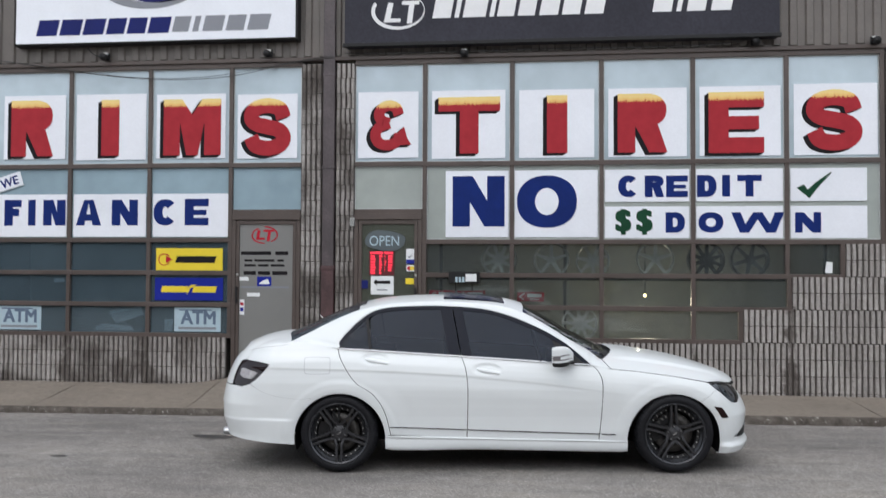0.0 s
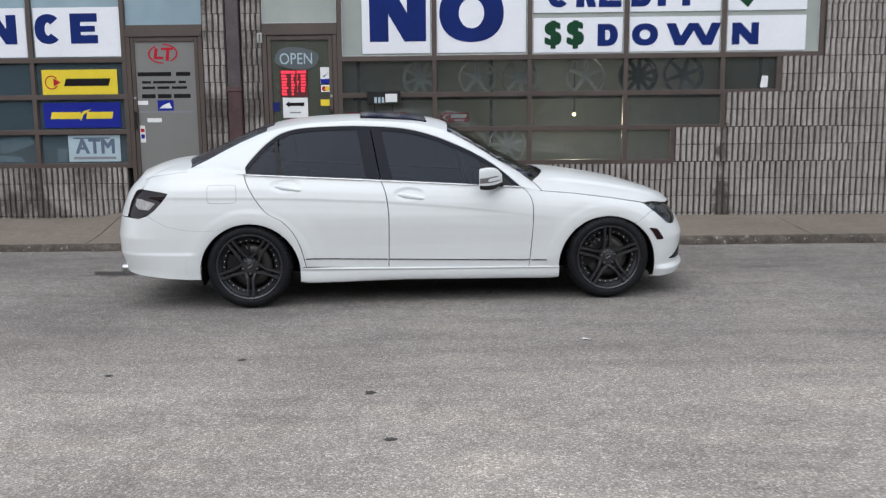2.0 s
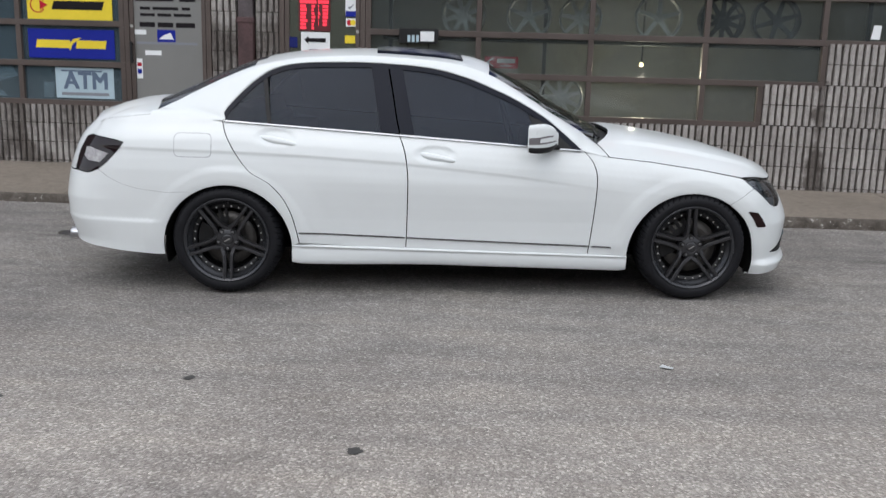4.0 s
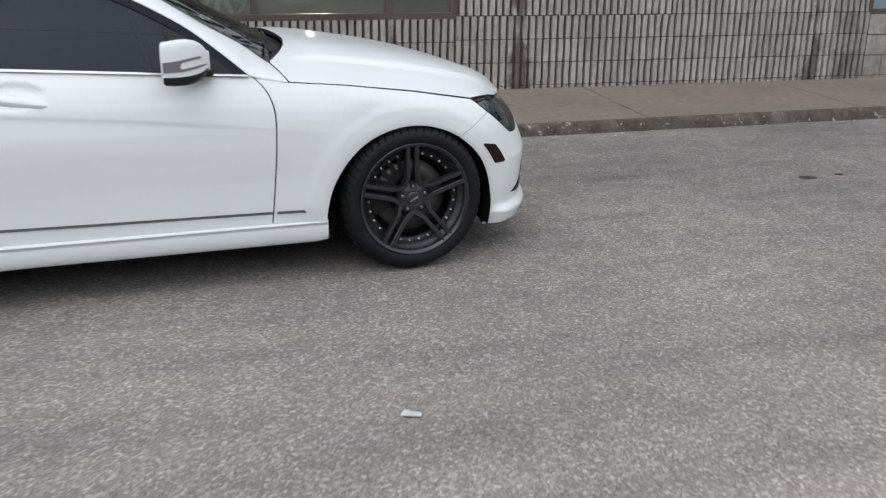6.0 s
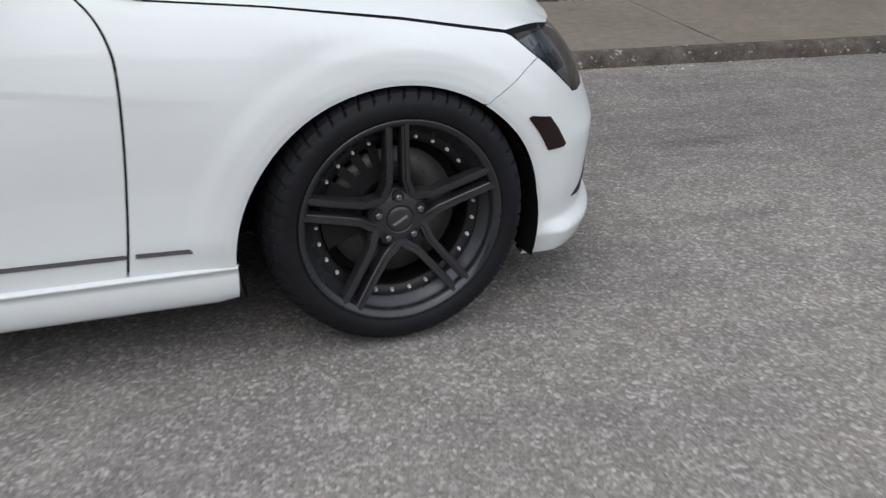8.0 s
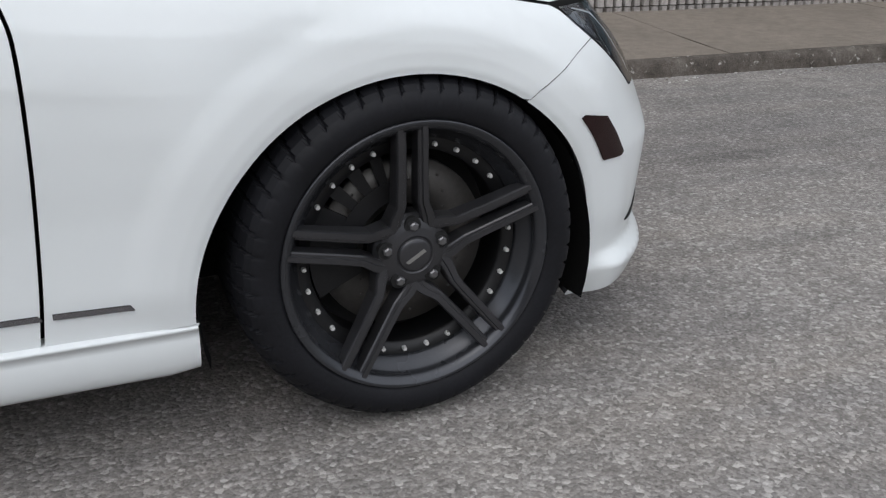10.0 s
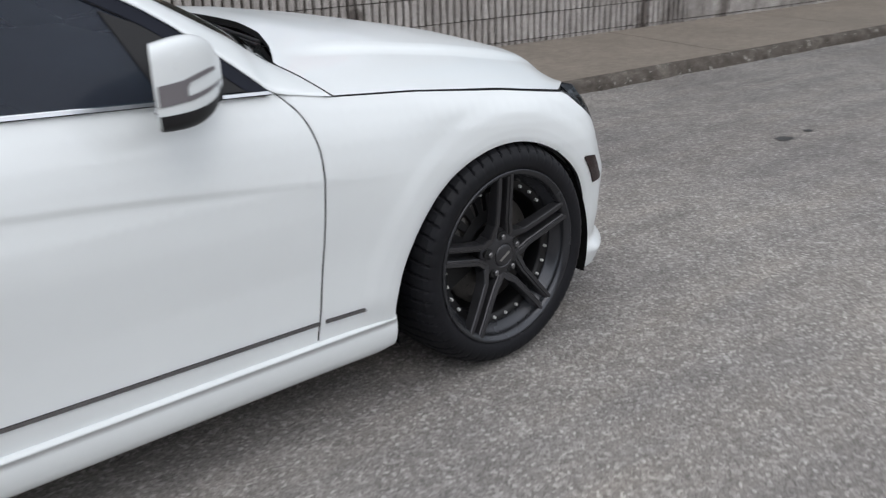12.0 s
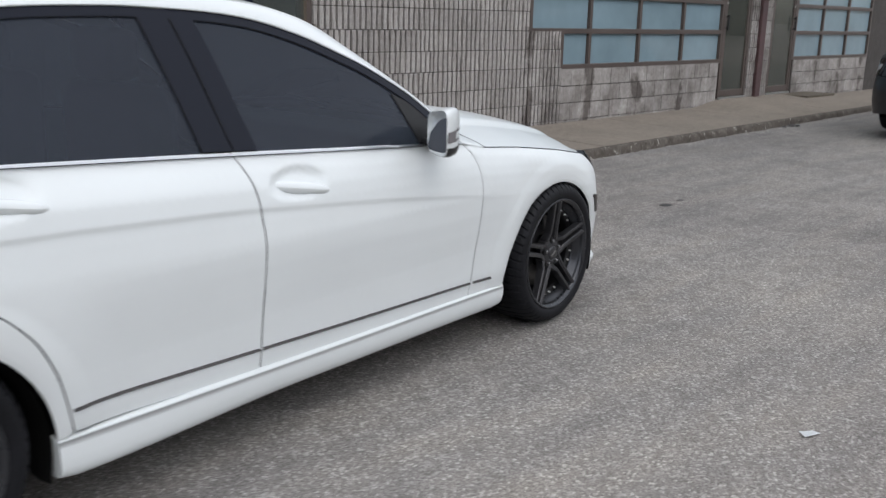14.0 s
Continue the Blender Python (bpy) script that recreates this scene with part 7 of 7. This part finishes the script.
def show_wheel(x, z, r, arms, mat, tilt, label):
    w = thing("rim_on_display", label, "wheel", (x, 4.78, z + r), tilt, "display wheels")
    bm = bmesh.new()
    add_lathe(bm, [(r * 0.90, 0.10), (r * 0.90, 0.0), (r * 0.97, -0.01), (r, 0.0), (r, 0.15), (r * 0.9, 0.15)], 40)
    part("rim", bm, mat, w, "", True)
    bm = bmesh.new()
    for k in range(arms):
        a = 2 * math.pi * k / arms + 0.3
        c, s = math.cos(a), math.sin(a)
        o = []
        for q, t, y in ((0.0, 0.030, 0.02), (r * 0.92, 0.018, 0.0), (r * 0.92, -0.018, 0.0), (0.0, -0.030, 0.02)):
            o.append((q * c - t * s, y, q * s + t * c))
        f = [bm.verts.new(p) for p in o]
        g = [bm.verts.new((p[0], p[1] + 0.03, p[2])) for p in o]
        bm.faces.new(f)
        for i in range(4):
            bm.faces.new((f[i], f[(i + 1) % 4], g[(i + 1) % 4], g[i]))
    add_rod(bm, (0, 0.04, 0), (0, 0.0, 0), 0.05, 16)
    bmesh.ops.recalc_face_normals(bm, faces=bm.faces)
    part("spokes", bm, mat, w)
    return w


for x, r, arms, m in ((0.36, 0.24, 5, DISPLAY_STEEL), (0.92, 0.23, 7, DISPLAY_STEEL), (1.75, 0.25, 5, DISPLAY_STEEL), (2.42, 0.24, 10, SATIN_BLACK), (2.98, 0.25, 6, GUNMETAL), (-0.35, 0.24, 8, DISPLAY_STEEL)):
    show_wheel(x, 1.60, r, arms, m, random.Random(int(x * 10)).uniform(-12, 12), ("silver" if m is DISPLAY_STEEL else "dark") + " alloy wheel on display behind the shop window")
for x, r, arms, m in ((0.75, 0.24, 9, DISPLAY_STEEL),):
    show_wheel(x, 0.74, r, arms, m, 0, ("silver" if m is DISPLAY_STEEL else "dark") + " alloy wheel on a low shelf behind the shop window")
glow = bpy.data.lights.new("shop_lamp", "POINT")
glow.energy, glow.color, glow.shadow_soft_size = 24, (1.0, 0.88, 0.66), 0.05
new("shop_lamp", glow).location = (1.66, 5.3, 1.26)
bulb = thing("ceiling_lamp", "small warm lamp glowing inside the shop", "lamp", (1.66, 5.3, 1.36))
bm = bmesh.new()
bmesh.ops.create_uvsphere(bm, u_segments=16, v_segments=10, radius=0.024)
part("bulb", bm, LAMP, bulb, "warm bulb", True)
part("stem", box((-0.008, -0.008, 0.03), (0.008, 0.008, 3.26)), INSIDE_DARK, bulb)

# ---------------------------------------------------------------- downspout, lamps and cables
dp = thing("downspout", "brown square downspout with a rusty foot, fixed in the pier", "pipe", (-2.61, 4.30, 0))
part("pipe", box((-0.080, -0.03, 1.70), (0.080, 0.06, 6.4), 0.01), PIPE, dp, "dark brown pipe")
part("pipe_foot", box((-0.085, -0.045, 0.13), (0.085, 0.06, 1.70), 0.012), PIPE_RED, dp, "dark red rusty foot")
part("collar", box((-0.095, -0.055, 1.685), (0.095, 0.06, 1.74), 0.006), PIPE_RED, dp)
for z in (3.05, 4.3):
    part("bracket", box((-0.09, -0.036, z), (0.09, 0.07, z + 0.035), 0.003), PIPE, dp)
d2 = copy_thing(dp, Matrix.Translation((far_x(-2.61), 4.30, 0)))
tie = thing("wire_tie", "white wire twisted round the downspout foot", "wire", (-2.61, 4.24, 1.02))
bm = bmesh.new()
for a, b in (((-0.09, 0, 0.06), (0.0, -0.01, 0.0)), ((0.0, -0.01, 0.0), (0.05, 0, 0.05)), ((0.0, -0.01, 0.0), (0.08, 0.0, -0.02))):
    add_rod(bm, a, b, 0.006, 6)
part("wire", bm, PAPER, tie)


def cable(name, label, pts, r=0.007):
    cu = bpy.data.curves.new(name, "CURVE")
    cu.dimensions = "3D"
    cu.bevel_depth, cu.bevel_resolution = r, 2
    sp = cu.splines.new("NURBS")
    sp.points.add(len(pts) - 1)
    for q, p in zip(sp.points, pts):
        q.co = (*p, 1)
    sp.use_endpoint_u = True
    sp.order_u = 3
    cu.materials.append(CABLE)
    tmp = bpy.data.objects.new("tmp", cu)
    scene.collection.objects.link(tmp)
    dg = bpy.context.evaluated_depsgraph_get()
    dg.update()
    me = bpy.data.meshes.new_from_object(tmp.evaluated_get(dg))
    bpy.data.objects.remove(tmp)
    ob = new(name, me)
    return tagged(ob, label, "cable")


cable("hanging_cable", "thin grey cable sagging across the upper panes", [(-7.4, 4.29, 4.62), (-6.6, 4.27, 4.50), (-5.6, 4.26, 4.33), (-4.6, 4.26, 4.27), (-3.8, 4.27, 4.33), (-3.1, 4.28, 4.52), (-2.55, 4.26, 4.56)], 0.006)
cable("hanging_cable", "thin grey cable sagging across the upper panes", [(-7.4, 4.30, 4.58), (-6.2, 4.27, 4.42), (-5.1, 4.26, 4.30), (-4.2, 4.26, 4.31), (-3.3, 4.28, 4.47), (-2.55, 4.27, 4.54)], 0.004)
cable("sign_cable", "black cable drooping below the dark sign", [(-2.4, 4.28, 4.60), (-1.2, 4.26, 4.575), (0.2, 4.27, 4.60), (1.6, 4.26, 4.58), (2.8, 4.26, 4.60), (3.05, 4.22, 4.69)], 0.008)
cable("sign_cable", "black cable curling above the windows", [(-6.05, 4.28, 4.76), (-5.98, 4.24, 4.67), (-5.85, 4.26, 4.62), (-5.75, 4.25, 4.64)], 0.008)


def flood(x, z, label="small dark floodlight fixed below the sign"):
    f = thing("floodlight", label, "lamp", (x, 4.27, z), 0, "small floodlights")
    part("bracket", box((-0.05, 0.0, -0.05), (0.05, 0.03, 0.05), 0.004), SATIN_BLACK, f)
    bm = bmesh.new()
    add_rod(bm, (0, 0.0, 0.0), (0.0, -0.10, -0.02), 0.035, 14, 0.05)
    part("lamp_head", bm, SATIN_BLACK, f, "dark lamp head", True)
    part("stay", box((-0.035, -0.02, 0.03), (0.035, 0.01, 0.055), 0.003), STEEL, f)


for x, z in ((-5.78, 4.63), (-0.78, 4.56), (2.94, 4.62), (4.40, 4.60), (-3.45, 4.62)):
    flood(x, z)
# alarm contact beside the right door
part_box = thing("door_sensor", "small grey sensor box beside the glass door", "box", (-2.285, 4.285, 2.27))
part("case", box((-0.03, 0.0, 0.0), (0.0, 0.03, 0.115), 0.004), STEEL, part_box)
part("case", box((0.006, 0.0, 0.0), (0.036, 0.03, 0.115), 0.004), STEEL, part_box)

# ---------------------------------------------------------------- on the ground
def blot(name, label, x, y, w, d, seed, mat=STAIN, category="stain"):
    rnd = random.Random(seed)
    ob = thing(name, label, category, (x, y, ground_z(x, y) + 0.0035), rnd.uniform(-15, 15))
    k = 36
    pts = [(0.0, 0.0, 0.0)]
    for i in range(k):
        a = 2 * math.pi * i / k
        r = 0.75 + 0.35 * noise.noise(Vector((math.cos(a) * 1.6, math.sin(a) * 1.6, seed)))
        pts.append((r * w * math.cos(a), r * d * math.sin(a), 0.0))
    shell("blot", pts, [(0, 1 + i, 1 + (i + 1) % k) for i in range(k)], mat, ob)
    return ob


blot("wet_stain", "dark oily patch on the asphalt behind the car's tail", -3.05, 1.36, 0.34, 0.12, 3)
for i, (x, y, w, d) in enumerate(((4.175, 1.073, 0.075, 0.06), (4.42, 1.10, 0.04, 0.03), (-0.213, -2.447, 0.040, 0.035), (-1.064, -1.776, 0.035, 0.03), (-0.04, -3.145, 0.035, 0.03), (-1.75, -2.1, 0.03, 0.025), (-4.05, 0.15, 0.10, 0.06))):
    blot("tar_spot", "small dark tar spot on the asphalt", x, y, w, d, 20 + i)
lit = thing("litter_scrap", "small crumpled white paper scrap on the asphalt", "litter", (1.054, -1.337, ground_z(1.054, -1.337) + 0.004), -22)
bm = bmesh.new()
q = [(-0.046, -0.016, 0.003), (-0.034, 0.020, 0.007), (0.002, 0.016, 0.004), (0.008, -0.020, 0.006), (0.046, 0.014, 0.003), (0.052, -0.020, 0.007)]
vs = [bm.verts.new((p[0] * 0.68, p[1], p[2])) for p in q]
for f in ((0, 3, 2, 1), (3, 5, 4, 2)):
    bm.faces.new([vs[i] for i in f])
r = bmesh.ops.solidify(bm, geom=bm.faces[:], thickness=0.002)
part("scrap", bm, PAPER, lit)
mat = thing("door_mat", "flat brown mat on the pavement by the far door", "mat", (13.5, 4.02, walk_z(13.5, 0.79) + 0.004))
part("mat", box((-0.55, -0.25, -0.02), (0.55, 0.25, 0.014), 0.005), MAT, mat)
deb = thing("kerb_debris", "dark clump of debris in the gutter by the kerb", "debris", (10.0, 2.73, ground_z(10.0, 2.73)))
bm = bmesh.new()
for k in range(9):
    rnd = random.Random(k)
    a = bmesh.ops.create_icosphere(bm, subdivisions=1, radius=rnd.uniform(0.018, 0.042), matrix=Matrix.Translation((rnd.uniform(-0.17, 0.17), rnd.uniform(-0.05, 0.05), 0.008)))
    for v in a["verts"]:
        v.co += Vector((rnd.uniform(-0.01, 0.01), rnd.uniform(-0.01, 0.01), -0.45 * (v.co.z - 0.008)))
part("clump", bm, STAIN, deb)

# ---------------------------------------------------------------- a black car parked further along
far_car = build_car("parked_car", "black car parked further along beside the kerb", BLACK_PAINT, False)
far_car.matrix_world = Matrix.Translation((11.90, -0.055, ground_z(11.90, 0.8))) @ Euler((0, 0, radians(0.0))).to_matrix().to_4x4()

# ---------------------------------------------------------------- block facing, laid course by course
blocks_made = 0
for x0, x1, z0, z1, plain in wall_jobs:
    courses = max(1, round((z1 - z0) / COURSE))
    hgt = (z1 - z0) / courses
    for c in range(courses):
        z = z0 + c * hgt
        if z + hgt < 0.10:
            continue
        x = x0
        first = (c % 2) * 3
        unit = 6
        while x1 - x > 0.02:
            left = x1 - x
            nrib = max(1, round(left / RIB))
            n = min(unit if not (x == x0 and first) else 3, nrib)
            w = left if n == nrib else n * RIB
            if plain:
                me, sx = PLAINS[(c * 7 + int(x * 5)) % 4], w / 0.42
            else:
                me, sx = BLOCKS[(n, (c * 3 + int(x * 7.3)) % 5)], w / (n * RIB)
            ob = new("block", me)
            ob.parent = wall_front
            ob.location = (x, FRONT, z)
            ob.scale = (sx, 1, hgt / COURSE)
            x += w
            blocks_made += 1

# grit and crumbs gathered along the foot of the kerb
rng = random.Random(77)
verts, faces = [], []
for i in range(900):
    x = rng.uniform(-7.0, 13.0)
    y = KERB_Y - 0.008 - abs(rng.gauss(0, 0.065))
    r = rng.uniform(0.003, 0.009) * (1.6 if rng.random() < 0.06 else 1.0)
    z = ground_z(x, y)
    k = len(verts)
    turn = rng.uniform(0, 6.28)
    for j in range(4):
        a = turn + j * math.pi / 2 + rng.uniform(-0.3, 0.3)
        verts.append(Vector((x + r * 1.3 * math.cos(a), y + r * math.sin(a), z - 0.001)))
    verts.append(Vector((x + r * 0.2, y, z + r * rng.uniform(0.5, 0.9))))
    faces += [(k + j, k + (j + 1) % 4, k + 4) for j in range(4)]
grit = shell("kerb_grit", verts, faces, GRIT, None, "", None, False)
tagged(grit, "pale grit and crumbs along the kerb foot", "gravel", "", "stuff")
